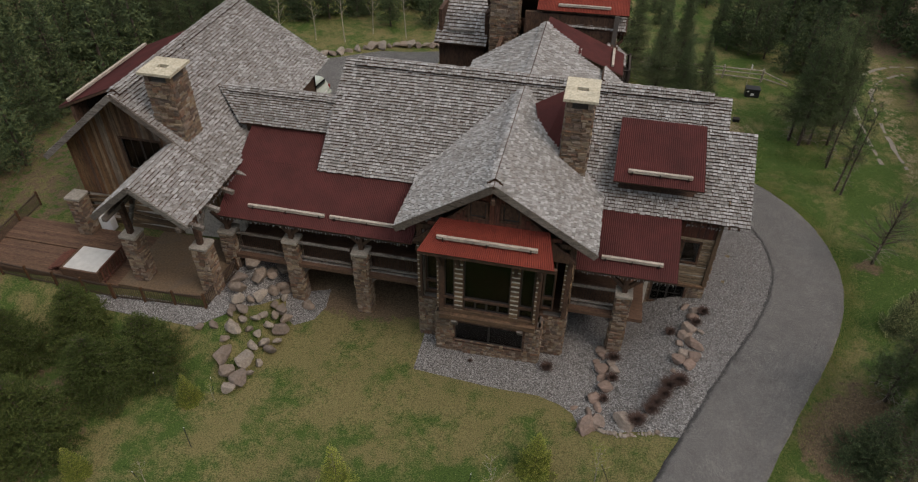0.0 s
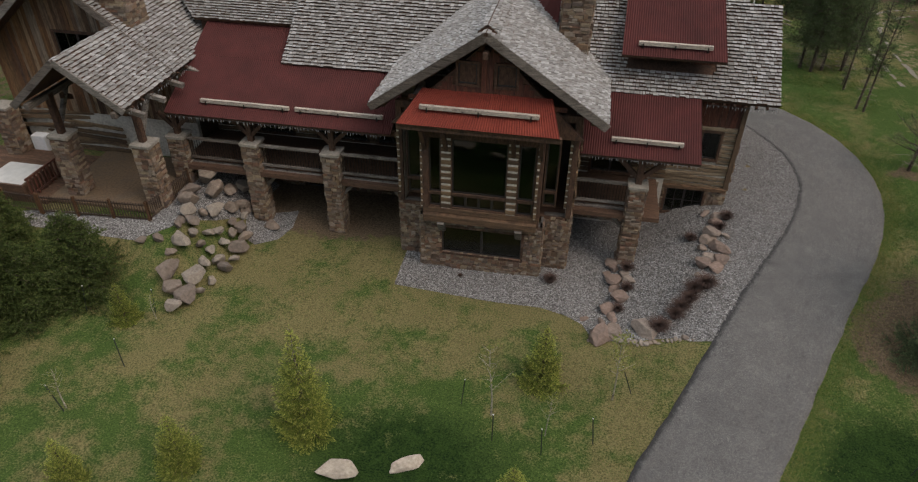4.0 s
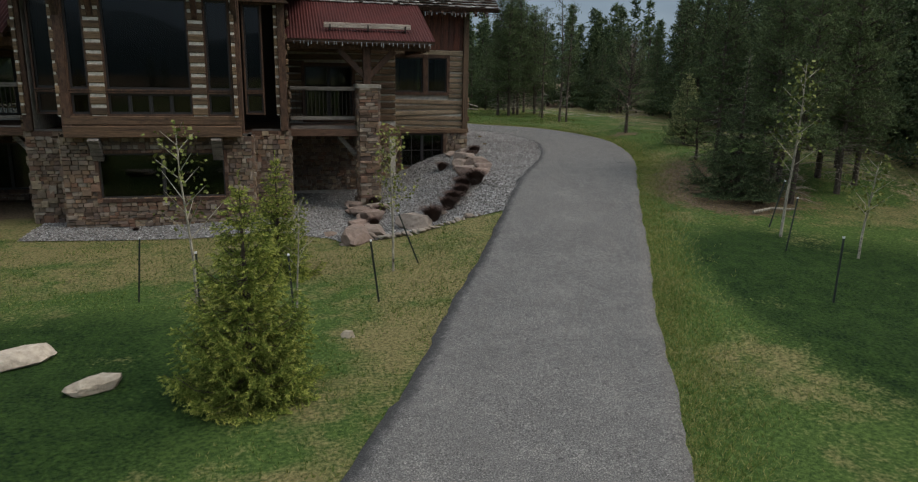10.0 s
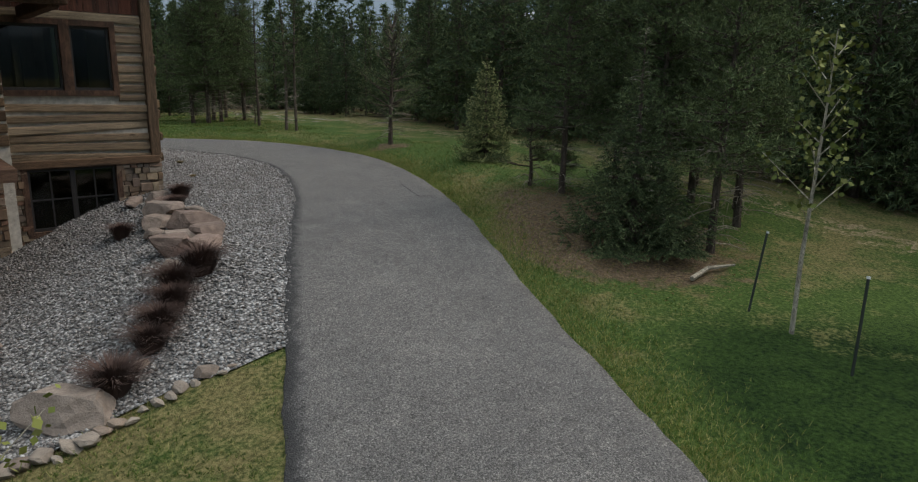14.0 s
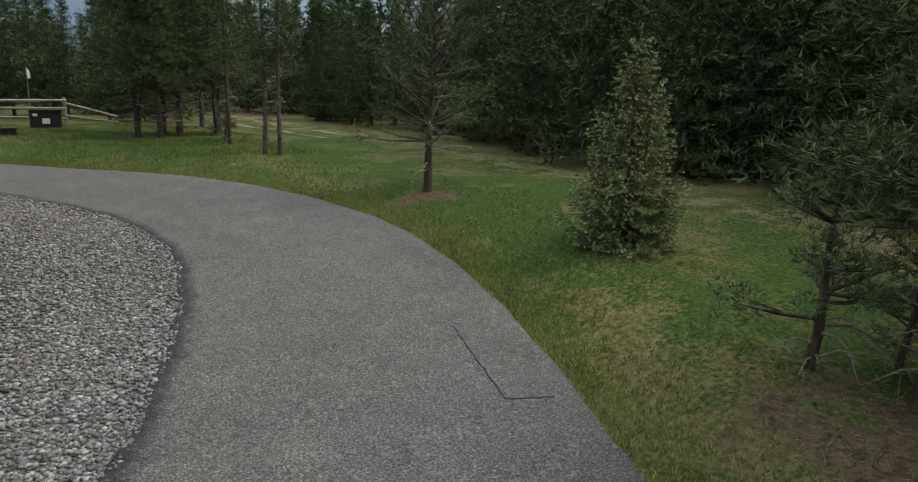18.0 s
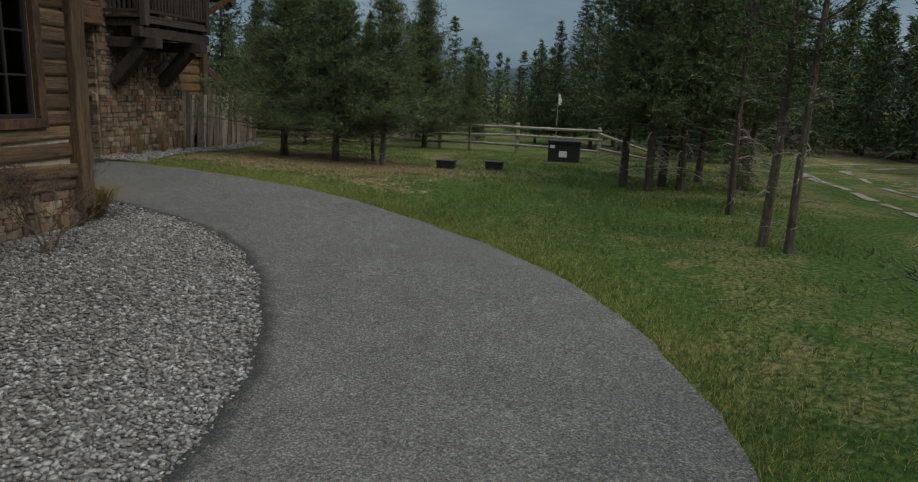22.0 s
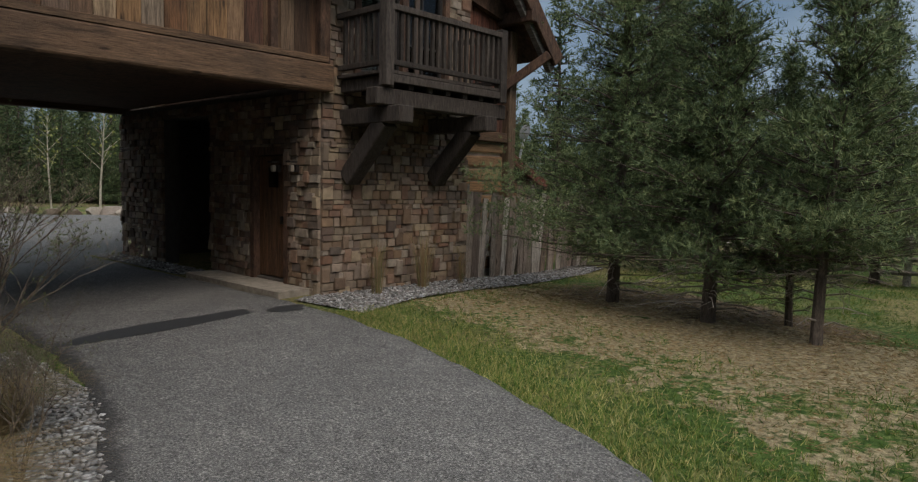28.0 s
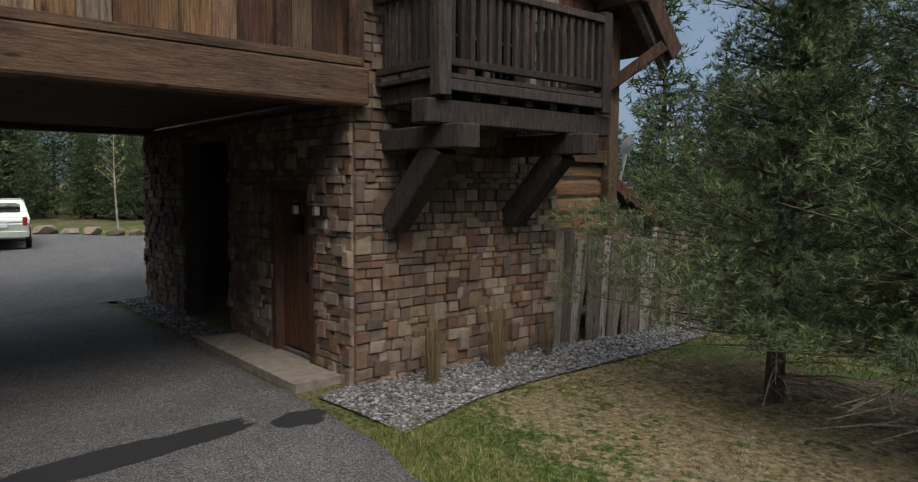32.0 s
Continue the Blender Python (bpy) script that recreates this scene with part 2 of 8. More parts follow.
TIMBER = mat_wood("dark_timber", [(0.0, (0.095, 0.055, 0.038)), (1.0, (0.13, 0.078, 0.053))], (6, 6, 2.0))
POST = mat_wood("brown_post", [(0.0, (0.14, 0.095, 0.062)), (1.0, (0.19, 0.13, 0.083))], (20, 20, 1.2))
BEAM = mat_wood("brown_beam", [(0.0, (0.135, 0.085, 0.053)), (1.0, (0.18, 0.115, 0.072))], (1.2, 1.2, 22))
GREYWOOD = mat_wood("grey_weathered_wood", [(0.0, (0.20, 0.185, 0.165)), (0.5, (0.28, 0.26, 0.235)), (1.0, (0.15, 0.125, 0.105))], (1.5, 1.5, 20))
GREYBOARD = mat_wood("grey_fence_board", [(0.0, (0.47, 0.43, 0.38)), (0.25, (0.20, 0.145, 0.11)), (0.45, (0.36, 0.32, 0.275)), (0.65, (0.15, 0.115, 0.095)), (0.8, (0.54, 0.50, 0.45)), (1.0, (0.27, 0.21, 0.17))], (24, 24, 1.2))
PALELOG = mat_wood("pale_snow_log", [(0.0, (0.46, 0.41, 0.35)), (1.0, (0.52, 0.47, 0.40))], (1.5, 12, 12), dirt=0.2)
BALCONY = mat_wood("balcony_wood", [(0.0, (0.05, 0.043, 0.038)), (0.5, (0.09, 0.076, 0.066)), (1.0, (0.034, 0.029, 0.026))], (12, 12, 2.0))
DECK = mat_wood("deck_board", [(0.0, (0.13, 0.08, 0.052)), (0.5, (0.17, 0.105, 0.07)), (1.0, (0.11, 0.065, 0.045))], (1.5, 16, 16), dirt=0.25)
RAIL = mat_wood("split_rail", [(0.0, (0.34, 0.31, 0.27)), (1.0, (0.42, 0.38, 0.33))], (1.5, 12, 12), dirt=0.2)
DOORWOOD = mat_wood("door_wood", [(0.0, (0.14, 0.075, 0.04)), (1.0, (0.14, 0.075, 0.04))], (20, 20, 1.2))
BARK = mat_wood("pine_bark", [(0.0, (0.10, 0.08, 0.065)), (1.0, (0.14, 0.115, 0.095))], (10, 10, 3))
TWIG = mat_wood("bare_twig", [(0.0, (0.16, 0.13, 0.10)), (1.0, (0.24, 0.20, 0.16))], (10, 10, 3))
DEADWOOD = mat_wood("dead_grey_wood", [(0.0, (0.27, 0.24, 0.20)), (1.0, (0.38, 0.34, 0.29))], (10, 10, 3), dirt=0.2)
PALEBARK = mat_wood("aspen_bark", [(0.0, (0.40, 0.37, 0.30)), (1.0, (0.46, 0.43, 0.35))], (6, 6, 3), dirt=0.25)
CHINK_D = mat_stone("aged_chinking", [(0, (0.5, 0.44, 0.34)), (1, (0.54, 0.48, 0.37))])
CHINK = mat_stone("chinking", [(0, (0.68, 0.63, 0.54)), (1, (0.68, 0.63, 0.54))])


def mat_shingle():
    m = Nodes("cedar_shingle")
    base = m.ramp(m.rnd(), [(0.0, (0.20, 0.19, 0.174)), (0.25, (0.335, 0.322, 0.30)), (0.45, (0.255, 0.241, 0.222)), (0.62, (0.39, 0.378, 0.358)), (0.8, (0.46, 0.448, 0.428)), (1.0, (0.235, 0.212, 0.187))])
    g = m.noise(14, 5)
    c = m.mix(0.5, base, m.ramp(g, [(0.3, (0.5, 0.5, 0.5)), (0.7, (1.2, 1.2, 1.2))]), "MULTIPLY")
    c = m.mix(m.ramp(m.noise(0.45, 4), [(0.42, (0, 0, 0)), (0.7, (0.3, 0.3, 0.3))]), c, (0.14, 0.12, 0.095))
    return m.done(c, 0.88, g, 0.5, 0.01, spec=0.2)


def mat_red(name, a, b):
    m = Nodes(name)
    c = m.ramp(m.noise(0.8, 6), [(0.3, a), (0.7, b)])
    c = m.mix(m.ramp(m.noise(7, 5), [(0.5, (0, 0, 0)), (0.8, (0.5, 0.5, 0.5))]), c, (0.05, 0.022, 0.018))
    return m.done(c, 0.8, m.noise(30, 3), 0.15, 0.005, spec=0.15)


SHINGLE = mat_shingle()
REDDARK = mat_red("rusted_red_roofing", (0.06, 0.02, 0.018), (0.095, 0.028, 0.025))
REDBRIGHT = mat_red("bright_rust_roofing", (0.15, 0.030, 0.020), (0.22, 0.045, 0.028))


def mat_plain(name, color, rough=0.6, metal=0.0, n=12.0, amount=0.25, spec=0.4):
    m = Nodes(name)
    c = m.mix(amount, color, m.ramp(m.noise(n, 4), [(0.3, (0.4, 0.4, 0.4)), (0.7, (1.2, 1.2, 1.2))]), "MULTIPLY")
    return m.done(c, rough, m.noise(n * 3, 3), 0.15, 0.004, metal=metal, spec=spec)


IRON = mat_plain("dark_iron", (0.035, 0.028, 0.024), 0.6, 0.6)
FENCEIRON = mat_plain("brown_fence_iron", (0.085, 0.06, 0.045), 0.6, 0.3)
BLACK = mat_plain("black_plastic", (0.022, 0.022, 0.022), 0.5)
WHITE = mat_plain("white_paint", (0.75, 0.75, 0.73), 0.6)
FRAMEMAT = mat_plain("dark_window_frame", (0.032, 0.028, 0.026), 0.5)
INTERIOR = mat_plain("room_shade_brown", (0.09, 0.065, 0.05), 0.9)
STAKE = mat_plain("steel_stake", (0.05, 0.06, 0.05), 0.6, 0.5)
TUBCOVER = mat_plain("tub_cover", (0.55, 0.54, 0.50), 0.5, n=3)
CARPAINT = mat_plain("pale_green_white_paint", (0.52, 0.56, 0.48), 0.3, 0.2)
RUBBER = mat_plain("rubber", (0.02, 0.02, 0.02), 0.8)
REDLAMP = mat_plain("red_lens", (0.3, 0.02, 0.015), 0.3)
LAMPRUN = mat_plain("frosted_lamp_plastic", (0.36, 0.36, 0.35), 0.5)
SKYPALE = mat_plain("sky_reflection_pale", (0.66, 0.66, 0.66), 0.8, n=5)
DISH = mat_plain("grey_dish", (0.30, 0.31, 0.32), 0.5)
MULCH = mat_plain("dark_shrub_twig", (0.095, 0.058, 0.045), 0.9)


def mat_glass():
    """Thin window glass: see-through, with a reflection that grows to the edge-on view."""
    m = Nodes("window_glass")
    m.n.remove(m.b)
    out = m.n["Material Output"]
    see, shine, mixer, fr = (m.n.new(k) for k in ("ShaderNodeBsdfTransparent", "ShaderNodeBsdfGlossy", "ShaderNodeMixShader", "ShaderNodeFresnel"))
    see.inputs["Color"].default_value = (0.42, 0.45, 0.44, 1)
    shine.inputs["Roughness"].default_value = 0.03
    fr.inputs["IOR"].default_value = 1.5
    m.l.new(fr.outputs["Fac"], mixer.inputs["Fac"])
    m.l.new(see.outputs["BSDF"], mixer.inputs[1])
    m.l.new(shine.outputs["BSDF"], mixer.inputs[2])
    m.l.new(mixer.outputs["Shader"], out.inputs["Surface"])
    return m.mat


GLASS = mat_glass()


def mat_leaf(name, stops, rough=0.7, trans=0.25):
    m = Nodes(name)
    g = m.n.new("ShaderNodeNewGeometry").outputs["Random Per Island"]
    o = m.n.new("ShaderNodeObjectInfo").outputs["Random"]
    c = m.ramp(g, stops)
    c = m.mix(0.5, c, m.ramp(o, [(0.0, (0.62, 0.66, 0.62)), (1.0, (1.15, 1.1, 1.0))]), "MULTIPLY")
    c = m.mix(0.5, c, m.ramp(m.noise(0.7, 3), [(0.3, (0.5, 0.5, 0.5)), (0.7, (1.2, 1.2, 1.2))]), "MULTIPLY")
    m.b.inputs["Transmission Weight"].default_value = 0.0
    return m.done(c, rough, spec=0.06)


NEEDLE = mat_leaf("pine_needles", [(0.0, (0.065, 0.10, 0.055)), (0.5, (0.14, 0.185, 0.09)), (1.0, (0.27, 0.305, 0.14))])
NEARNEEDLE = mat_leaf("copse_needles", [(0.0, (0.06, 0.09, 0.045)), (0.5, (0.125, 0.165, 0.078)), (1.0, (0.22, 0.26, 0.115))])
FARNEEDLE = mat_leaf("far_needles", [(0.0, (0.048, 0.076, 0.042)), (0.5, (0.092, 0.128, 0.062)), (1.0, (0.155, 0.19, 0.085))])
SPRUCE = mat_leaf("yellow_green_spruce", [(0.0, (0.075, 0.115, 0.022)), (0.5, (0.17, 0.22, 0.045)), (1.0, (0.31, 0.34, 0.08))])
SHOOT = mat_leaf("yellow_green_shoots", [(0.0, (0.24, 0.29, 0.06)), (0.5, (0.37, 0.40, 0.09)), (1.0, (0.50, 0.50, 0.14))])
DARKSPRUCE = mat_leaf("dark_spruce", [(0.0, (0.04, 0.065, 0.034)), (0.5, (0.09, 0.125, 0.062)), (1.0, (0.17, 0.205, 0.10))])
DARKSHOOT = mat_leaf("dark_spruce_shoots", [(0.0, (0.10, 0.14, 0.066)), (1.0, (0.24, 0.28, 0.14))])
BLUESHOOT = mat_leaf("grey_green_shoots", [(0.0, (0.33, 0.37, 0.17)), (0.5, (0.46, 0.49, 0.24)), (1.0, (0.60, 0.61, 0.33))])
OLIVENEEDLE = mat_leaf("olive_needles", [(0.0, (0.036, 0.056, 0.018)), (0.5, (0.075, 0.105, 0.032)), (1.0, (0.15, 0.18, 0.058))])
BLUESPRUCE = mat_leaf("grey_green_spruce", [(0.0, (0.055, 0.08, 0.038)), (0.5, (0.15, 0.185, 0.085)), (1.0, (0.30, 0.335, 0.16))])
BUSHLEAF = mat_leaf("grey_green_leaves", [(0.0, (0.085, 0.095, 0.05)), (0.5, (0.15, 0.165, 0.085)), (1.0, (0.24, 0.245, 0.15))])
ASPEN = mat_leaf("aspen_leaves", [(0.0, (0.12, 0.15, 0.04)), (0.5, (0.19, 0.21, 0.06)), (1.0, (0.27, 0.27, 0.10))])
GRASSY = mat_leaf("grass_blades", [(0.0, (0.045, 0.10, 0.018)), (0.48, (0.095, 0.155, 0.032)), (0.75, (0.19, 0.22, 0.062)), (1.0, (0.40, 0.35, 0.16))])
VERGE = mat_leaf("verge_grass_blades", [(0.0, (0.07, 0.135, 0.027)), (0.4, (0.15, 0.21, 0.05)), (0.7, (0.29, 0.29, 0.095)), (1.0, (0.50, 0.43, 0.20))])
DRYGRASS = mat_leaf("dry_ornamental_grass", [(0.0, (0.22, 0.145, 0.075)), (0.6, (0.34, 0.245, 0.135)), (0.85, (0.12, 0.14, 0.05)), (1.0, (0.44, 0.35, 0.21))])


def mat_ground():
    m = Nodes("lawn_and_dry_grass")
    big, mid, fine = m.noise(0.42, 3), m.noise(2.0, 6), m.noise(16, 6)
    green = m.mix(m.ramp(fine, [(0.35, (0, 0, 0)), (0.65, (1, 1, 1))]), (0.03, 0.06, 0.014), (0.098, 0.15, 0.036))
    # Where red is low, lush grass gets shade painted in as near-black green.
    lush_shade = m.ramp(m.op("MULTIPLY", m.op("SUBTRACT", 0.12, m.attr_red()), 4.0), [(0.0, (0, 0, 0)), (1.0, (0.92, 0.92, 0.92))])
    green = m.mix(lush_shade, green, m.mix(m.ramp(m.op("ADD", m.op("MULTIPLY", fine, .6), m.op("MULTIPLY", mid, .4)), [(0.38, (0, 0, 0)), (0.62, (1, 1, 1))]), (0.004, 0.014, 0.004), (0.032, 0.064, 0.013)))
    dry = m.mix(m.ramp(fine, [(0.35, (0, 0, 0)), (0.65, (1, 1, 1))]), (0.105, 0.09, 0.037), (0.25, 0.22, 0.095))
    zone = m.attr("zone")
    sep = m.n.new("ShaderNodeSeparateColor")
    m.l.new(zone.outputs["Color"], sep.inputs["Color"])
    k = m.op("ADD", m.op("ADD", m.op("MULTIPLY", big, 2.3), m.op("MULTIPLY", mid, 1.4)), m.op("ADD", m.op("MULTIPLY", fine, 0.9), m.op("SUBTRACT", sep.outputs["Red"], 2.36)))
    c = m.mix(m.ramp(k, [(0.12, (0, 0, 0)), (0.66, (1, 1, 1))]), green, dry)
    dirt = m.mix(m.ramp(m.noise(11, 7, None, 0.75), [(0.33, (0, 0, 0)), (0.67, (1, 1, 1))]), (0.045, 0.032, 0.021), (0.24, 0.175, 0.11))
    c = m.mix(m.ramp(m.op("ADD", sep.outputs["Green"], m.op("MULTIPLY", m.op("SUBTRACT", mid, 0.5), 1.2)), [(0.4, (0, 0, 0)), (0.62, (1, 1, 1))]), c, dirt)
    tan = m.mix(m.ramp(m.noise(14, 7, None, 0.75), [(0.35, (0, 0, 0)), (0.65, (1, 1, 1))]), (0.085, 0.062, 0.036), (0.46, 0.375, 0.225))
    c = m.mix(m.ramp(m.op("ADD", sep.outputs["Blue"], m.op("MULTIPLY", m.op("MINIMUM", m.op("MULTIPLY", sep.outputs["Blue"], 4.0), 1.0), m.op("ADD", m.op("MULTIPLY", m.op("SUBTRACT", mid, 0.5), 2.4), m.op("MULTIPLY", m.op("SUBTRACT", m.noise(7, 5), 0.5), 2.0)))), [(0.42, (0, 0, 0)), (0.66, (0.92, 0.92, 0.92))]), c, tan)
    return m.done(c, 0.95, m.op("ADD", fine, m.noise(60, 3)), 0.8, 0.05, spec=0.1)


def mat_asphalt():
    m = Nodes("worn_asphalt")
    agg = m.voronoi(55)
    c = m.ramp(m.noise(44, 4, None, 0.88), [(0.37, (0.04, 0.039, 0.038)), (0.47, (0.098, 0.095, 0.0905)), (0.545, (0.148, 0.144, 0.137)), (0.64, (0.31, 0.30, 0.284))])
    c = m.mix(0.7, c, m.ramp(m.noise(0.5, 5), [(0.3, (0.84, 0.83, 0.82)), (0.7, (1.08, 1.07, 1.05))]), "MULTIPLY")
    c = m.mix(0.8, c, m.ramp(m.noise(11, 5, None, 0.7), [(0.32, (0.76, 0.755, 0.75)), (0.5, (0.97, 0.97, 0.97)), (0.68, (1.25, 1.24, 1.22))]), "MULTIPLY")
    c = m.mix(0.8, c, m.ramp(m.noise(1.6, 6, None, 0.7), [(0.34, (0.84, 0.835, 0.83)), (0.55, (1.0, 0.995, 0.985)), (0.68, (1.2, 1.185, 1.16))]), "MULTIPLY")
    c = m.mix(m.ramp(m.noise(4, 6), [(0.55, (0, 0, 0)), (0.8, (0.4, 0.4, 0.4))]), c, (0.07, 0.066, 0.06))
    c = m.mix(m.ramp(m.noise(150, 2), [(0.62, (0, 0, 0)), (0.7, (0.6, 0.6, 0.6))]), c, (0.42, 0.40, 0.37))
    tar = m.ramp(m.op("ADD", m.attr("tar").outputs["Fac"], m.op("MULTIPLY", m.op("SUBTRACT", m.noise(6, 4), 0.5), 0.8)), [(0.55, (0, 0, 0)), (0.85, (0.75, 0.75, 0.75))])
    c = m.mix(tar, c, (0.035, 0.034, 0.034))
    return m.done(c, 0.93, agg, 0.8, 0.012, spec=0.25)


def mat_hill():
    m = Nodes("distant_mountain")
    zz = m.n.new("ShaderNodeSeparateXYZ")
    m.l.new(m.pos(), zz.inputs["Vector"])
    t = m.op("ADD", m.op("MULTIPLY", zz.outputs["Z"], 0.0027), m.op("MULTIPLY", m.noise(0.006, 8, None, 0.7), 0.8))
    c = m.ramp(t, [(0.48, (0.05, 0.07, 0.075)), (0.76, (0.10, 0.125, 0.14)), (0.86, (0.14, 0.16, 0.17)), (0.98, (0.75, 0.79, 0.83))])
    return m.done(c, 0.95, spec=0.0)


WETROAD = mat_plain("wet_asphalt", (0.03, 0.03, 0.03), 0.62, n=40)
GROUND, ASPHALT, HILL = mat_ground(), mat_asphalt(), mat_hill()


# ---- building helpers ----
V3 = Vector
X, Y, Z = V3((1, 0, 0)), V3((0, 1, 0)), V3((0, 0, 1))
rng = np.random.default_rng(7)


def smooth01(a, b, v):
    u = np.clip((v - a) / (b - a), 0, 1)
    return u * u * (3 - 2 * u)


def to_mesh(name, verts, faces, mat):
    me = bpy.data.meshes.new(name)
    me.from_pydata([tuple(v) for v in verts], [], [tuple(f) for f in faces])
    me.materials.append(mat)
    return me


def part(name, bm, material, parent, label=""):
    """Links a bmesh or a mesh as one object under a thing or a part, with its points in the world's places."""
    if isinstance(bm, bpy.types.Mesh):
        me = bm
    else:
        me = bpy.data.meshes.new(name)
        bm.to_mesh(me)
        bm.free()
        me.materials.append(material)
    ob = new(name, me)
    if parent is not None:
        ob.parent = parent
        ob.matrix_parent_inverse = parent_inverse(parent)
    if label:
        ob["label"] = label
    return ob


def parent_inverse(o):
    """The inverse of the world's matrix of a thing or part, from its own values."""
    m = o.matrix_basis.copy()
    while o.parent is not None:
        m = o.parent.matrix_basis @ o.matrix_parent_inverse @ m
        o = o.parent
    return m.inverted()


def thing(name, at, label, category, group="", kind=""):
    ob = new(name)
    ob.empty_display_size = 0.3
    ob.matrix_basis = Matrix.Translation(at)
    return tagged(ob, label, category, group, kind)


def axes(o, u, v, n):
    return Matrix(((u[0], v[0], n[0], o[0]), (u[1], v[1], n[1], o[1]), (u[2], v[2], n[2], o[2]), (0, 0, 0, 1)))


BOXF = [(0, 1, 3, 2), (4, 6, 7, 5), (0, 4, 5, 1), (2, 3, 7, 6), (0, 2, 6, 4), (1, 5, 7, 3)]
BOXV = np.array([(a, b, c) for a in (-.5, .5) for b in (-.5, .5) for c in (-.5, .5)])


class Pile:
    """Many small pieces, joined into one mesh."""

    def __init__(self):
        self.v, self.f, self.k = [], [], 0

    def add(self, verts, faces):
        self.v.append(np.asarray(verts, float))
        self.f.extend([tuple(i + self.k for i in f) for f in faces])
        self.k += len(verts)

    def put(self, unit, m):
        verts, faces = unit
        a = np.array(m)
        self.add(verts @ a[:3, :3].T + a[:3, 3], faces)

    def box(self, c, s, rot=None):
        m = Matrix.Translation(c) @ (rot.to_4x4() if rot else Matrix.Identity(4)) @ Matrix.Diagonal((*s, 1))
        self.put((BOXV, BOXF), m)

    def span(self, a, b, w, h, up=Z):
        """A squared timber from a to b."""
        a, b = V3(a), V3(b)
        d = b - a
        y = d.normalized()
        x = y.cross(up)
        x = x.normalized() if x.length > 1e-4 else X
        z = x.cross(y)
        self.put((BOXV, BOXF), axes((a + b) / 2, x * w, z * h, y * d.length))

    def tube(self, pts, radii, sides=6):
        pts = [V3(p) for p in pts]
        vv, ff = [], []
        for i, p in enumerate(pts):
            d = (pts[min(i + 1, len(pts) - 1)] - pts[max(i - 1, 0)]).normalized()
            a = d.cross(V3((0.31, 0.9, 0.2))).normalized()
            b = d.cross(a)
            for s in range(sides):
                w = 2 * math.pi * s / sides
                vv.append(p + (a * math.cos(w) + b * math.sin(w)) * radii[i])
        for i in range(len(pts) - 1):
            for s in range(sides):
                t = (s + 1) % sides
                ff.append((i * sides + s, i * sides + t, (i + 1) * sides + t, (i + 1) * sides + s))
        ff.append(tuple(range(sides))[::-1])
        ff.append(tuple((len(pts) - 1) * sides + s for s in range(sides)))
        self.add([tuple(v) for v in vv], ff)

    def mesh(self, name, mat):
        return to_mesh(name, np.concatenate(self.v) if self.v else [], self.f, mat)

    def part(self, name, mat, parent, label="", kind=""):
        ob = part(name, self.mesh(name, mat), mat, parent, label)
        return tagged(ob, kind=kind)


def rounded_box(bevel=0.12, jit=0.0, seed=0, segs=1):
    """A unit box with chamfered edges, made a little uneven."""
    bm = bmesh.new()
    bmesh.ops.create_cube(bm, size=1)
    bmesh.ops.bevel(bm, geom=bm.edges[:], offset=bevel, segments=segs, affect="EDGES", profile=0.6)
    r = random.Random(seed)
    for v in bm.verts:
        v.co += V3((r.uniform(-jit, jit), r.uniform(-jit, jit), r.uniform(-jit, jit)))
    bm.verts.index_update()
    out = np.array([v.co[:] for v in bm.verts]), [tuple(v.index for v in f.verts) for f in bm.faces]
    bm.free()
    return out


def stone_unit(seed):
    """A building stone: its face dressed unevenly, with chipped edges; the back is open. Local x, y: the face; z: out."""
    r = random.Random(seed)
    e = lambda k: r.uniform(-k, k)
    v = [(x + e(.02), y + e(.04), -0.5) for x, y in ((-.5, -.5), (.5, -.5), (.5, .5), (-.5, .5))]
    v += [(x * .98 + e(.015), y * .97 + e(.03), 0.28 + e(.12)) for x, y in ((-.5, -.5), (.5, -.5), (.5, .5), (-.5, .5))]
    v += [(x * .9 + e(.03), y * .85 + e(.05), 0.5 + e(.12)) for x, y in ((-.5, -.5), (.5, -.5), (.5, .5), (-.5, .5))]
    f = [(8, 9, 10, 11)]
    for i in range(4):
        j = (i + 1) % 4
        f += [(i, j, 4 + j, 4 + i), (4 + i, 4 + j, 8 + j, 8 + i)]
    return np.array(v), f


STONES = [stone_unit(i) for i in range(8)]
STONE_MESH = [to_mesh("stone", *u, STONE) for u in STONES]
def blunt(u, axis, k):
    """Pulls the chamfers at both ends of the long axis together, so that long pieces keep square ends."""
    v, f = u
    v = v.copy()
    c = v[:, axis]
    v[:, axis] = np.sign(c) * (0.5 - (0.5 - np.abs(c)) * k)
    return v, f


LOGU = [blunt(rounded_box(0.16, 0.015, i, 1), 0, 0.05) for i in range(3)]
BOARDU = [blunt(rounded_box(0.03, 0.006, i, 1), 1, 0.15) for i in range(3)]


def shared(units, name, mat):
    return [to_mesh(name, *u, mat) for u in units]


LOG_MESH, BOARD_MESH = shared(LOGU, "log", LOG_H), shared(BOARDU, "board", BOARD)
REDBOARD_MESH, FENCE_MESH = shared(BOARDU, "board", REDBOARD), shared(BOARDU, "board", GREYBOARD)
ORANGELOG_MESH = shared(LOGU, "log", LOG_O)
SOUTHLOG_MESH = shared(LOGU, "log", LOG_S)
DECK_MESH = shared(BOARDU, "deck_board", DECK)


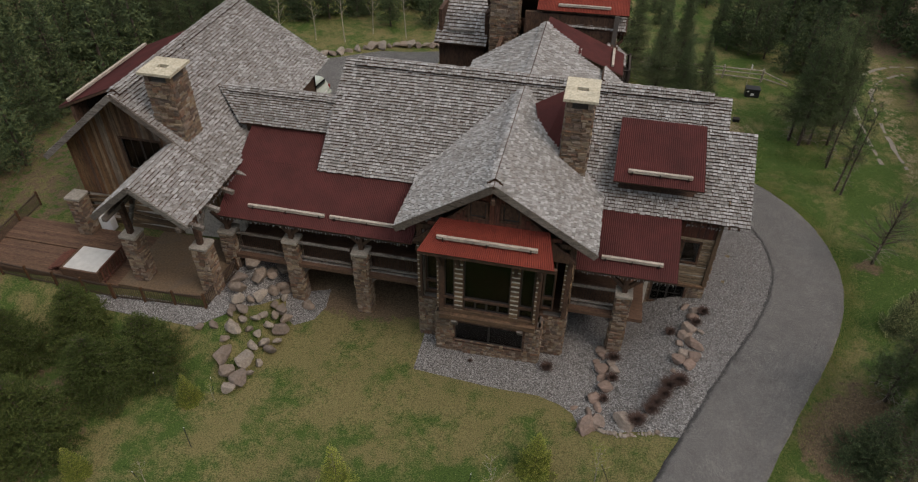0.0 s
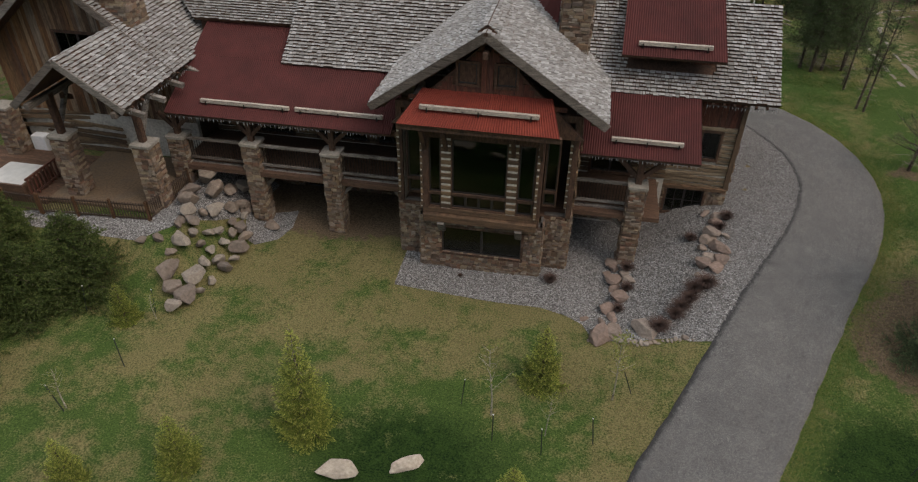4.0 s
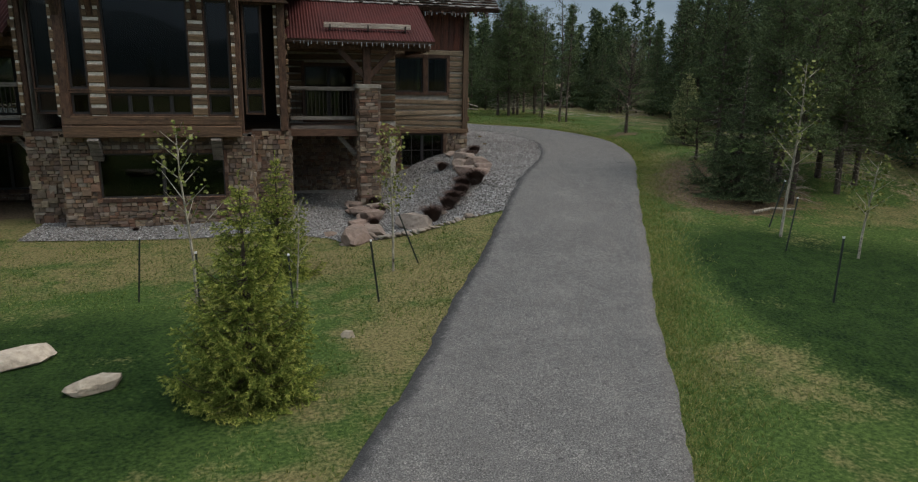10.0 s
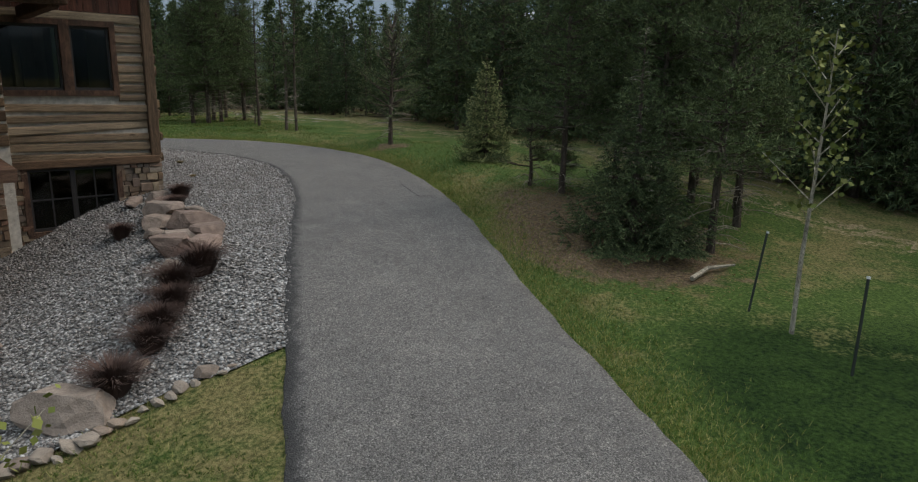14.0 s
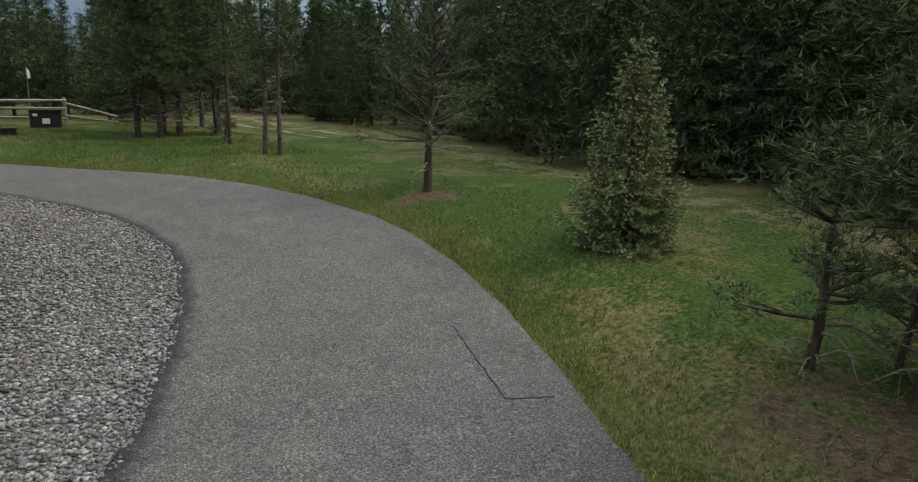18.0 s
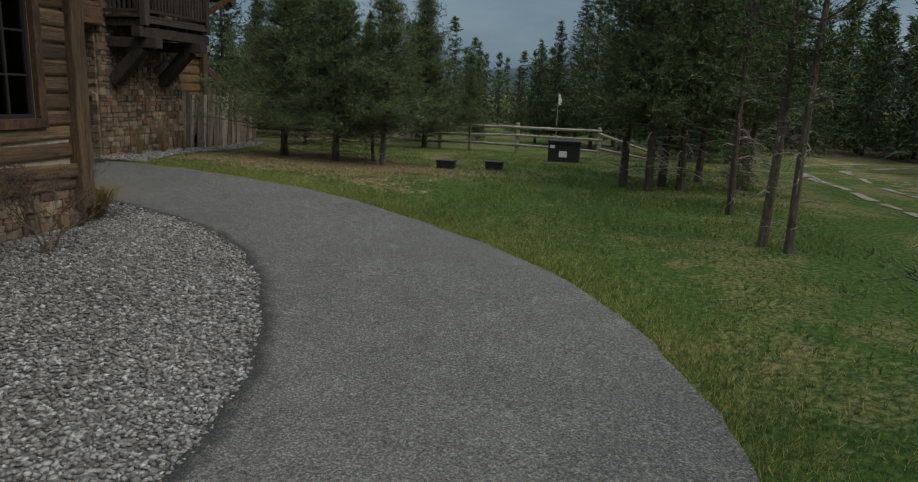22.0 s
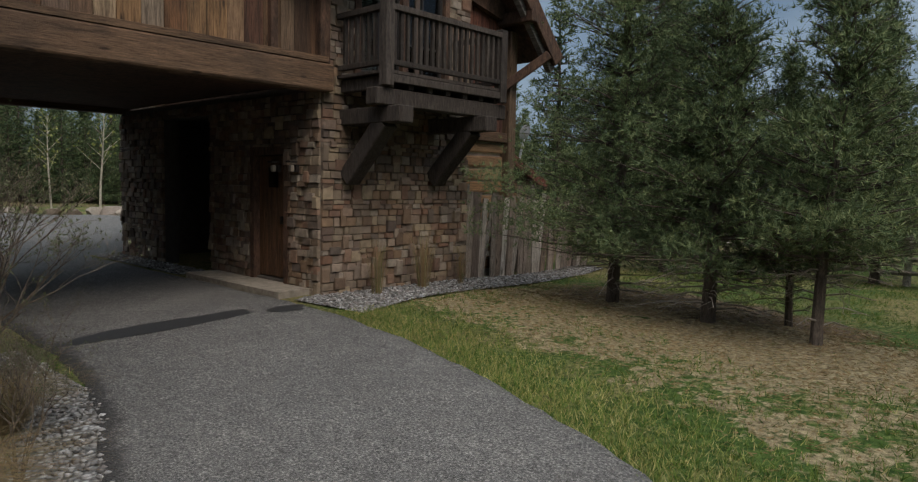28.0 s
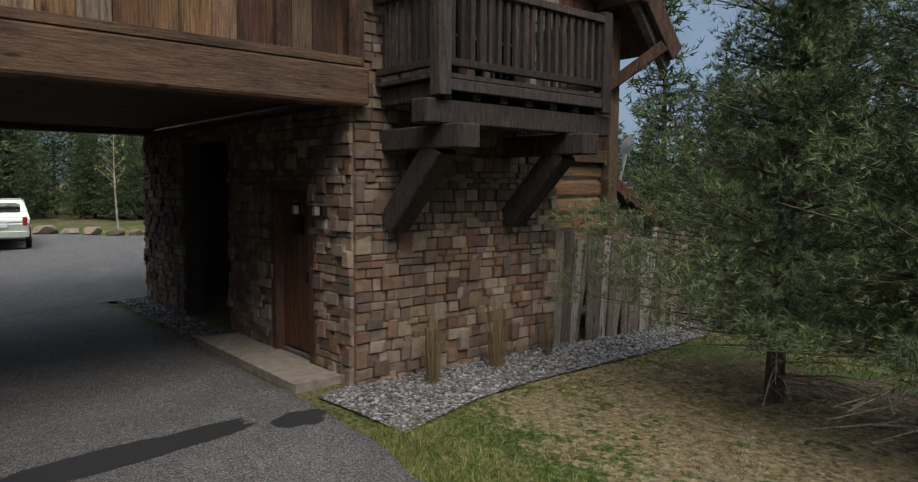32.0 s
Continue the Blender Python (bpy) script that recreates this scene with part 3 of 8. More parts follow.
def piece(name, me, parent, m):
    ob = new(name, me)
    ob.parent = parent
    ob.matrix_parent_inverse = parent_inverse(parent)
    ob.matrix_basis = m
    return ob


def clear_spans(a, b, v0, v1, holes):
    """The stretches of a..b at heights v0..v1 that no hole takes."""
    out = [(a, b)]
    for h in holes:
        if h[1] < v1 - 0.01 and h[3] > v0 + 0.01:
            nxt = []
            for p, q in out:
                if h[2] <= p or h[0] >= q:
                    nxt.append((p, q))
                else:
                    if h[0] > p:
                        nxt.append((p, h[0]))
                    if h[2] < q:
                        nxt.append((h[2], q))
            out = nxt
    return [(p, q) for p, q in out if q - p > 0.03]


def wall(name, parent, o, u, n, W, H, mat, holes=(), thick=0.25):
    """A wall body with real openings, as one closed mesh: o its foot, u along, n out of the face."""
    o = V3(o)
    us = sorted({0.0, W, *[min(max(h[k], 0), W) for h in holes for k in (0, 2)]})
    vs = sorted({0.0, H, *[min(max(h[k], 0), H) for h in holes for k in (1, 3)]})
    nu, nv = len(us) - 1, len(vs) - 1

    def solid(i, j):
        if not (0 <= i < nu and 0 <= j < nv):
            return False
        cu, cv = (us[i] + us[i + 1]) / 2, (vs[j] + vs[j + 1]) / 2
        return not any(h[0] < cu < h[2] and h[1] < cv < h[3] for h in holes)

    vid, verts, faces = {}, [], []

    def at(i, j, back):
        if (i, j, back) not in vid:
            vid[i, j, back] = len(verts)
            verts.append(tuple(o + u * us[i] + Z * vs[j] - n * (thick * back)))
        return vid[i, j, back]

    for i in range(nu):
        for j in range(nv):
            if not solid(i, j):
                continue
            ring = [(i, j), (i + 1, j), (i + 1, j + 1), (i, j + 1)]
            faces.append(tuple(at(*c, 0) for c in ring))
            faces.append(tuple(at(*c, 1) for c in reversed(ring)))
            for k, (di, dj) in enumerate(((0, -1), (1, 0), (0, 1), (-1, 0))):
                if not solid(i + di, j + dj):
                    c, d = ring[k], ring[(k + 1) % 4]
                    faces.append((at(*c, 0), at(*c, 1), at(*d, 1), at(*d, 0)))
    me = to_mesh(name, verts, faces, mat)
    bm = bmesh.new()
    bm.from_mesh(me)
    bmesh.ops.recalc_face_normals(bm, faces=bm.faces)
    bm.to_mesh(me)
    bm.free()
    return part(name, me, mat, parent)


def stone_face(parent, o, u, n, W, H, holes=(), single=300, size=(0.11, 0.30), rows=(0.07, 0.17), depth=0.07, seed=0, out=0.0):
    """Courses of building stones on a wall's face: the first ones apart, the rest joined."""
    r = random.Random(seed)
    o = V3(o) + n * out
    rest, count, v = Pile(), 0, 0.0
    while v < H - 0.04:
        h = min(r.uniform(*rows), H - v)
        if H - v - h < 0.06:
            h = H - v
        for a, b in clear_spans(0, W, v + .02, v + h - .02, holes):
            s = a
            while s < b - 0.01:
                w = min(r.uniform(*size), b - s)
                if b - s - w < 0.09:
                    w = b - s
                d = depth * r.uniform(0.6, 1.5)
                g, hh, vv = 0.008, h, v
                if r.random() < 0.2 and v + h * 1.8 < H and not any(q[0] < s + w and q[2] > s and q[1] < v + h * 1.9 and q[3] > v for q in holes):
                    hh, d = h * r.uniform(1.35, 1.8), d + 0.022
                m = axes(o + u * (s + w / 2) + Z * (vv + hh / 2) + n * (d / 2 - 0.01), u * (w - g), Z * (hh - g), n * d)
                m = m @ Matrix.Rotation(r.uniform(-.02, .02), 4, "Z")
                i = r.randrange(8)
                if count < single:
                    piece("stone", STONE_MESH[i], parent, m)
                else:
                    rest.put(STONES[i], m)
                count += 1
                s += w
        v += h
    if rest.k:
        rest.part("stone_facing", STONE, parent, kind="stuff")


def log_face(parent, o, u, n, W, H, holes=(), course=0.25, gap=0.045, depth=0.08, seed=0, meshes=None):
    """Hewn logs laid level with pale chinking between them."""
    r = random.Random(seed)
    o = V3(o)
    k = max(1, round(H / course))
    c = H / k
    for i in range(k):
        v0 = i * c
        for a, b in clear_spans(0, W, v0 + .03, v0 + c - .03, holes):
            g = gap * r.uniform(0.6, 1.5)
            lv = v0 + c / 2 + r.uniform(-.012, .012)
            m = axes(o + u * (a + b) / 2 + Z * lv + n * depth * 0.3, u * (b - a), Z * (c - g), n * depth * r.uniform(0.9, 1.15))
            m = m @ Matrix.Rotation(r.uniform(-.004, .004), 4, "Z")
            piece("log", (meshes or LOG_MESH)[r.randrange(3)], parent, m)


def board_face(parent, o, u, n, W, H, holes=(), width=(0.16, 0.27), depth=0.035, seed=0, meshes=None, top=None, name="board"):
    """Upright boards of uneven widths. top: a function of the place along, for a raked top."""
    r = random.Random(seed)
    o = V3(o)
    s = 0.0
    while s < W - 0.01:
        w = min(r.uniform(*width), W - s)
        if W - s - w < 0.08:
            w = W - s
        hh = top(s + w / 2) if top else H
        spans = [(0.0, hh)]
        for h in holes:
            if h[0] < s + w - .02 and h[2] > s + .02:
                spans = [x for p, q in spans for x in ((p, min(q, h[1])), (max(p, h[3]), q)) if x[1] - x[0] > .03]
        for p, q in spans:
            d = depth * r.uniform(0.8, 1.6)
            m = axes(o + u * (s + w / 2) + Z * (p + q) / 2 + n * d / 2, u * (w - 0.008), Z * (q - p), n * d)
            piece(name, (meshes or BOARD_MESH)[r.randrange(3)], parent, m)
        s += w


def window(parent, o, u, n, w, h, cols=2, rows=2, trim=0.12, label="", trimmat=None, lights=1):
    """A window in an opening: trim boards, sash, glazing bars and panes. o: the opening's lower start."""
    o = V3(o)
    C = lambda a, b, d=0.0: o + u * a + Z * b + n * d
    ob = new("window")
    ob.parent = parent
    ob.empty_display_size = 0.2
    ob.matrix_parent_inverse = parent_inverse(parent)
    ob.matrix_basis = Matrix.Translation(C(w / 2, 0))
    if label:
        ob["label"] = label
    for nm, a, b, ww, hh in (("side_trim", -trim / 2, h / 2, trim, h + 2 * trim), ("side_trim", w + trim / 2, h / 2, trim, h + 2 * trim), ("head_trim", w / 2, h + trim / 2, w, trim), ("sill", w / 2, -trim / 2, w, trim)):
        t = Pile()
        t.put(BOARDU[0], axes(C(a, b, 0.03), u * ww, Z * hh, n * 0.12))
        t.part(nm, trimmat or TIMBER, ob)
    lw = w / lights
    for i in range(lights):
        s = Pile()
        x0 = i * lw
        for a, b, ww, hh in ((x0 + .026, h / 2, .048, h), (x0 + lw - .026, h / 2, .048, h), (x0 + lw / 2, .03, lw - .1, .06), (x0 + lw / 2, h - .03, lw - .1, .06)):
            s.put((BOXV, BOXF), axes(C(a, b, -0.04), u * ww, Z * hh, n * 0.07))
        for k in range(1, cols):
            s.put((BOXV, BOXF), axes(C(x0 + lw * k / cols, h / 2, -0.05), u * .028, Z * h, n * 0.04))
        for k in range(1, rows):
            s.put((BOXV, BOXF), axes(C(x0 + lw / 2, h * k / rows, -0.052), u * lw, Z * .028, n * 0.04))
        s.part("sash", FRAMEMAT, ob)
        g = Pile()
        g.put((BOXV, BOXF), axes(C(x0 + lw / 2, h / 2, -0.055), u * (lw - .08), Z * (h - .08), n * 0.008))
        g.part("pane", GLASS, ob).visible_shadow = False
    return ob


def shingles(parent, a, b, c, d, course=0.18, single=0, seed=0, skip=None, name="shingle"):
    """Cedar shingles over the quad a, b (eave) and c, d (ridge; c above a, d above b)."""
    r = random.Random(seed)
    a, b, c, d = V3(a), V3(b), V3(c), V3(d)
    rows = max(2, round(((c - a).length + (d - b).length) / 2 / course))
    nrm = (b - a).cross(c - a).normalized()
    if nrm.z < 0:
        nrm = -nrm
    pile, count = Pile(), 0
    for i in range(rows):
        # Stops short, so a strip of dark deck imitates each course's shadow and dirt.
        f0, f1 = i / rows, min((i + 0.9) / rows, 1.0)
        p0, p1 = a.lerp(c, f0), b.lerp(d, f0)
        q0, q1 = a.lerp(c, f1), b.lerp(d, f1)
        L = (p1 - p0).length
        s = r.uniform(-.12, 0)
        while s < L:
            w = r.uniform(0.11, 0.27)
            s0, s1 = max(s, 0) / L, min(s + w - .02, L) / L
            s += w
            if s1 - s0 < 0.001:
                continue
            lift = 0.085 + r.uniform(-.018, .025)
            drop = (p0 - q0).normalized() * r.uniform(-.03, .03)
            e0, e1 = p0.lerp(p1, s0) + drop, p0.lerp(p1, s1) + drop
            t0, t1 = q0.lerp(q1, s0), q0.lerp(q1, s1)
            if skip and skip((e0 + t1) / 2):
                continue
            vv = [e0 + nrm * lift, e1 + nrm * lift, t1 + nrm * .008, t0 + nrm * .008, e0 + nrm * (lift - .03), e1 + nrm * (lift - .03)]
            ff = [(0, 1, 2, 3), (4, 5, 1, 0), (4, 0, 3), (5, 2, 1)]
            if count < single:
                part(name, to_mesh(name, vv, ff, SHINGLE), SHINGLE, parent)
            else:
                pile.add([tuple(v) for v in vv], ff)
            count += 1
    if pile.k:
        pile.part("shingle_cover", SHINGLE, parent, kind="stuff")


def slab(parent, pts, thick, mat, name="roof_deck", label=""):
    """A flat plate under the quad pts."""
    pts = [V3(p) for p in pts]
    nrm = (pts[1] - pts[0]).cross(pts[2] - pts[0]).normalized()
    if nrm.z < 0:
        nrm = -nrm
    lo = [p - nrm * thick for p in pts]
    p = Pile()
    p.add([tuple(v) for v in pts + lo], [(0, 1, 2, 3), (7, 6, 5, 4), (0, 4, 5, 1), (1, 5, 6, 2), (2, 6, 7, 3), (3, 7, 4, 0)])
    return p.part(name, mat, parent, label)


def shingle_roof(parent, a, b, c, d, thick=0.16, single=0, seed=0, skip=None, course=0.18):
    slab(parent, (a, b, d, c), thick, TIMBER)
    shingles(parent, a, b, c, d, course, single, seed, skip)


def metal_roof(name, parent, a, b, c, d, mat, pitch=0.1, amp=0.016, thick=0.05, label=""):
    """Corrugated sheet over the quad a, b (eave) and c, d (top), on a timber deck."""
    a, b, c, d = V3(a), V3(b), V3(c), V3(d)
    nrm = (b - a).cross(c - a).normalized()
    if nrm.z < 0:
        nrm = -nrm
    n = max(8, int((b - a).length / pitch) * 4)
    vv, ff = [], []
    for i in range(n + 1):
        h = nrm * (amp * math.cos(i * math.pi / 2) + amp + 0.004)
        lo, hi = a.lerp(b, i / n), c.lerp(d, i / n)
        vv += [lo + h, hi + h, lo + h - nrm * .012]
    for i in range(n):
        k = 3 * i
        ff += [(k, k + 3, k + 4, k + 1), (k + 2, k + 5, k + 3, k)]
    me = to_mesh(name, vv, ff, mat)
    ob = part(name, me, mat, parent, label)
    slab(parent, (a, b, d, c), thick + .07, TIMBER)
    return ob


def rafter_tails(parent, a, b, drop, back, step=0.75, size=(0.10, 0.14)):
    """Rafter ends under an eave from a to b."""
    a, b = V3(a), V3(b)
    k = int((b - a).length / step)
    for i in range(k + 1):
        p = Pile()
        q = a.lerp(b, (i + .5) / (k + 1))
        p.span(q - Z * drop, q + back - Z * drop, *size)
        p.part("rafter_tail", TIMBER, parent)


def timber(parent, a, b, w, h, mat=None, name="beam", label=""):
    """A squared timber with worn edges."""
    a, b = V3(a), V3(b)
    y = (b - a).normalized()
    x = y.cross(Z)
    x = x.normalized() if x.length > 1e-3 else X
    z = x.cross(y)
    p = Pile()
    p.put(blunt(rounded_box(0.06, 0.008, int(abs(a.x * 31 + a.y * 17)) % 97), 2, 0.1), axes((a + b) / 2, x * w, z * h, y * (b - a).length))
    return p.part(name, mat or TIMBER, parent, label)


def light_string(at, b, n, drop=0.0):
    """Icicle lights, unlit, hanging along an eave."""
    a, b = V3(at), V3(b)
    ob = thing("string_lights", (a + b) / 2, "unlit icicle string lights hanging along an eave", "string lights", "eave lights")
    p, q = Pile(), Pile()
    p.tube([a.lerp(b, i / 8) for i in range(9)], [0.008] * 9, 4)
    r = random.Random(int(a.x * 10 + a.y))
    for i in range(n):
        c = a.lerp(b, (i + r.random()) / n)
        h = r.uniform(0.05, 0.16)
        q.box(c - Z * h / 2, (0.02, 0.02, h))
    p.part("cable", BLACK, ob)
    q.part("lamp_run", LAMPRUN, ob, kind="stuff")
    return ob


# ---- the lie of the land ----
HY = [-50, 8, 12, 16, 20, 24, 30, 33, 38, 46, 60, 100]
HZ = [0.0, 0.0, 0.25, 0.55, 0.85, 1.40, 1.70, 1.92, 2.08, 2.28, 2.05, 2.0]


RCX = [-14.0, -3.31, -0.2, 1.75, 3.63, 5.03, 6.4, 8.12, 10.14, 11.84, 12.97, 13.32, 12.72, 10.94, 8.63, 5.6, 2.6, -1.0, -8.0, -12.0]
RCY = [-22.0, -2.94, 3.11, 7.12, 10.83, 14.02, 16.69, 20.24, 24.33, 27.62, 30.59, 33.41, 36.45, 39.43, 41.44, 42.81, 43.57, 43.69, 43.7, 44.4]


def road_x(y):
    return np.interp(y, RCY[:13], RCX[:13])


def curve(xs, ys, n):
    """A smooth line through points."""
    pts = [V3((x, y, 0)) for x, y in zip(xs, ys)]
    pts = [pts[0] * 2 - pts[1]] + pts + [pts[-1] * 2 - pts[-2]]
    out = []
    for i in range(1, len(pts) - 2):
        p0, p1, p2, p3 = pts[i - 1:i + 3]
        for k in range(n):
            t = k / n
            out.append(0.5 * (2 * p1 + (p2 - p0) * t + (2 * p0 - 5 * p1 + 4 * p2 - p3) * t * t + (3 * p1 - p0 - 3 * p2 + p3) * t ** 3))
    out.append(pts[-2])
    return out


ROADLINE = curve(RCX, RCY, 14)
ROADPTS = np.array([p[:2] for p in ROADLINE])


def road_gap(x, y):
    """How far points lie from the driveway's middle line."""
    x, y = np.broadcast_arrays(np.asarray(x, float), np.asarray(y, float))
    flat = np.stack([x.ravel(), y.ravel()], -1)
    out = np.empty(len(flat))
    for a in range(0, len(flat), 4000):
        d = flat[a:a + 4000, None, :] - ROADPTS[None]
        out[a:a + 4000] = np.sqrt((d ** 2).sum(-1).min(1))
    return out.reshape(x.shape)


def land(x, y):
    x, y = np.asarray(x, float), np.asarray(y, float)
    east = np.interp(y, HY, HZ)
    s = np.maximum(smooth01(1.5, 7.5, x), smooth01(30.5, 36, y))
    h = east * s
    west = 1.85 * smooth01(-15.0, -17.6, x) * smooth01(19.0, 23.2, y)
    h = np.maximum(h, west)
    wob = 0.05 * np.sin(x * 0.9 + 1.3 * np.sin(y * 0.5)) * np.sin(y * 0.7 + 0.4)
    far = smooth01(20, 60, np.abs(x - 8)) * np.sin(x * 0.05) * np.cos(y * 0.043) * 0.8
    gap = road_gap(x, y)
    # the drive lies a little sunk round the bend, with a grass bank rising on its outer side
    cut = np.interp(y, [22, 28, 40, 43.5, 46], [0, .14, .14, .07, .02]) * smooth01(4.2, 2.3, gap) + .1 * np.exp(-((x - 11.5) ** 2 / 8 + (y - 42) ** 2 / 4))
    bank = np.interp(y, [20, 26, 30, 34, 40], [0, .3, .34, .15, 0]) * smooth01(2.2, 4.6, x - road_x(y))
    return h + wob * smooth01(2.2, 4.5, gap) + far - cut + bank


def inside(x, y, poly):
    """Which of the points lie in the polygon."""
    x, y = np.asarray(x, float), np.asarray(y, float)
    c = np.zeros(x.shape, bool)
    j = len(poly) - 1
    for i in range(len(poly)):
        (xi, yi), (xj, yj) = poly[i], poly[j]
        if yi != yj:
            c ^= ((yi > y) != (yj > y)) & (x < (xj - xi) * (y - yi) / (yj - yi) + xi)
        j = i
    return c


EDGE_L, EDGE_R = [], []
for i, p in enumerate(ROADLINE):
    d = (ROADLINE[min(i + 1, len(ROADLINE) - 1)] - ROADLINE[max(i - 1, 0)]).normalized()
    side = V3((-d.y, d.x, 0))
    w = np.interp(i / 14, [0, 6.5, 8.2, 12.4, 14, 20], [2.0, 2.0, 1.94, 1.93, 1.69, 1.7]) + 0.02 * math.sin(i * 0.9)
    EDGE_L.append(p + side * w)
    EDGE_R.append(p - side * w)
ROADPOLY = [(p.x, p.y) for p in EDGE_L] + [(p.x, p.y) for p in reversed(EDGE_R)]


def z_at(x, y):
    return float(land(x, y))


# ---- ground, road, gravel ----
def spread(lo, mid0, mid1, hi, step):
    """Grid lines: even in the middle, ever wider outside."""
    core = list(np.arange(mid0, mid1 + 1e-6, step))
    g, v, s = [], mid1, step
    while v < hi:
        s *= 1.35
        v += s
        g.append(v)
    lo_g, v, s = [], mid0, step
    while v > lo:
        s *= 1.35
        v -= s
        lo_g.append(v)
    return np.array(lo_g[::-1] + core + g)


GXS, GYS = spread(-2600, -34, 30, 2600, 0.4), spread(-2600, -2, 64, 2600, 0.4)
GX, GY = np.meshgrid(GXS, GYS)
GZ = land(GX, GY)
nx, ny = len(GXS), len(GYS)
idx = np.arange(nx * ny).reshape(ny, nx)
quads = np.stack([idx[:-1, :-1], idx[:-1, 1:], idx[1:, 1:], idx[1:, :-1]], -1).reshape(-1, 4)
gme = bpy.data.meshes.new("ground")
gme.from_pydata(np.stack([GX, GY, GZ], -1).reshape(-1, 3).tolist(), [], quads.tolist())
gme.materials.append(GROUND)


def zone_of(x, y):
    """Red: how dry the grass is; its lowest dips paint in shaded lush pools. Green: bare needle-strewn soil, which also
    paints in the shade under the porch. Blue: pale straw-covered soil.
    """
    dry = 0.36 + 0.10 * smooth01(5, 3, x) + 0.26 * smooth01(15, 22, y) * smooth01(4, 0, x) * smooth01(-18, -12, x) + 0.25 * smooth01(20, 24, x)
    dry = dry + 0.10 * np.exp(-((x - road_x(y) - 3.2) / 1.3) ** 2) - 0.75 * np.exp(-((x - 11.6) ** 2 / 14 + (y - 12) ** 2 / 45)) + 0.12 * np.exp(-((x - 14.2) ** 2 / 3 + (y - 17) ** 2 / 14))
    dry = dry - 0.25 * np.exp(-((x - 13) ** 2 / 30 + (y - 45.5) ** 2 / 9)) + 0.3 * np.exp(-((x - 3.6) ** 2 / 2 + (y - 17.5) ** 2 / 30))
    soil = 0.95 * np.exp(-((x - 14.9) ** 2 / 6 + (y - 22.3) ** 2 / 12)) + 0.75 * np.exp(-((x - 16.9) ** 2 + (y - 34.2) ** 2) / 1.0)
    soil = soil + 0.9 * np.exp(-((x - 12.9) ** 2 / 2.2 + (y - 21.8) ** 2 / 3.2))
    soil = soil + 0.8 * np.exp(-((x + 11.2) ** 2 / 8 + (y - 25.9) ** 2 / .35)) + 0.5 * smooth01(-28, -33, x)
    soil = soil + 0.45 * smooth01(23.2, 24.6, x) + 0.3 * smooth01(76, 84, y) + 0.5 * np.exp(-((x - 6.5) ** 2 / 8 + (y - 50) ** 2 / 1.6)) + 0.5 * smooth01(-19, -23, x) * smooth01(22, 18, y)
    # First term: soil below the porch deck, also painting in the deck's shadow.
    soil = soil + 0.85 * smooth01(25.9, 26.7, y) * smooth01(30.5, 29.8, y) * smooth01(-17.5, -16.5, x) * smooth01(-7.2, -7.8, x) + 0.3 * smooth01(64, 67.5, y) * smooth01(2, 8, x)
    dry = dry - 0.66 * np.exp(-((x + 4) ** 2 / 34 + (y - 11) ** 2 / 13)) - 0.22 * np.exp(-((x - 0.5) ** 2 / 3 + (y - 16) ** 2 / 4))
    dry = dry - 0.26 * np.exp(-((x - 15.5) ** 2 / 12 + (y - 38) ** 2 / 60)) - .24 * np.exp(-((x - 16) ** 2 / 10 + (y - 30.5) ** 2 / 22))
    dry = dry - 0.15 * smooth01(-15.5, -19, x) * smooth01(22, 19, y) - .25 * smooth01(8, 10.5, x) * smooth01(20, 15, y) * smooth01(18, 15, x)
    dry = dry + 0.34 * np.exp(-((x - road_x(y) + 3.0) / 1.1) ** 2) * smooth01(22, 18, y) - 0.42 * np.exp(-((x + 4.5) ** 2 / 16 + (y - 15) ** 2 / 5))
    edge_y = np.interp(x, [-2, 1, 3.1, 6.4, 7.4, 9.5, 11.6, 14], [45.6, 45.6, 45.4, 44.5, 44.0, 42.7, 41.0, 38.0])
    into = y - edge_y
    strip = smooth01(0.7, 1.6, into) * smooth01(6.2, 4.2, into) * smooth01(1.5, 2.5, x) * smooth01(11.5, 8.5, x)
    soil = soil + 0.55 * smooth01(2.6, 4.2, into) * smooth01(7.5, 5.5, into) * smooth01(1.8, 2.8, x) * smooth01(9.2, 7.8, x)
    straw = 0.6 * strip + 1.15 * np.exp(-((x - 8.8) ** 2 / 6 + (y - 48.4) ** 2 / 1.8)) + 0.25 * np.exp(-((x - 4.2) ** 2 / 4 + (y - 47.8) ** 2 / 1.5)) + 0.45 * np.exp(-((x - 21.5 - 0.05 * (y - 30)) / 1.0) ** 2)
    return dry, soil, straw


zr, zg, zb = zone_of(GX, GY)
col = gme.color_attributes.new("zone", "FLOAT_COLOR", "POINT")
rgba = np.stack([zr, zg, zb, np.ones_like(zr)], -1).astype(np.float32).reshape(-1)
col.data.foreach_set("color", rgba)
for f in gme.polygons:
    f.use_smooth = True
tagged(new("ground", gme), "patchy spring lawn with dry straw and bare soil", "lawn", kind="structure")

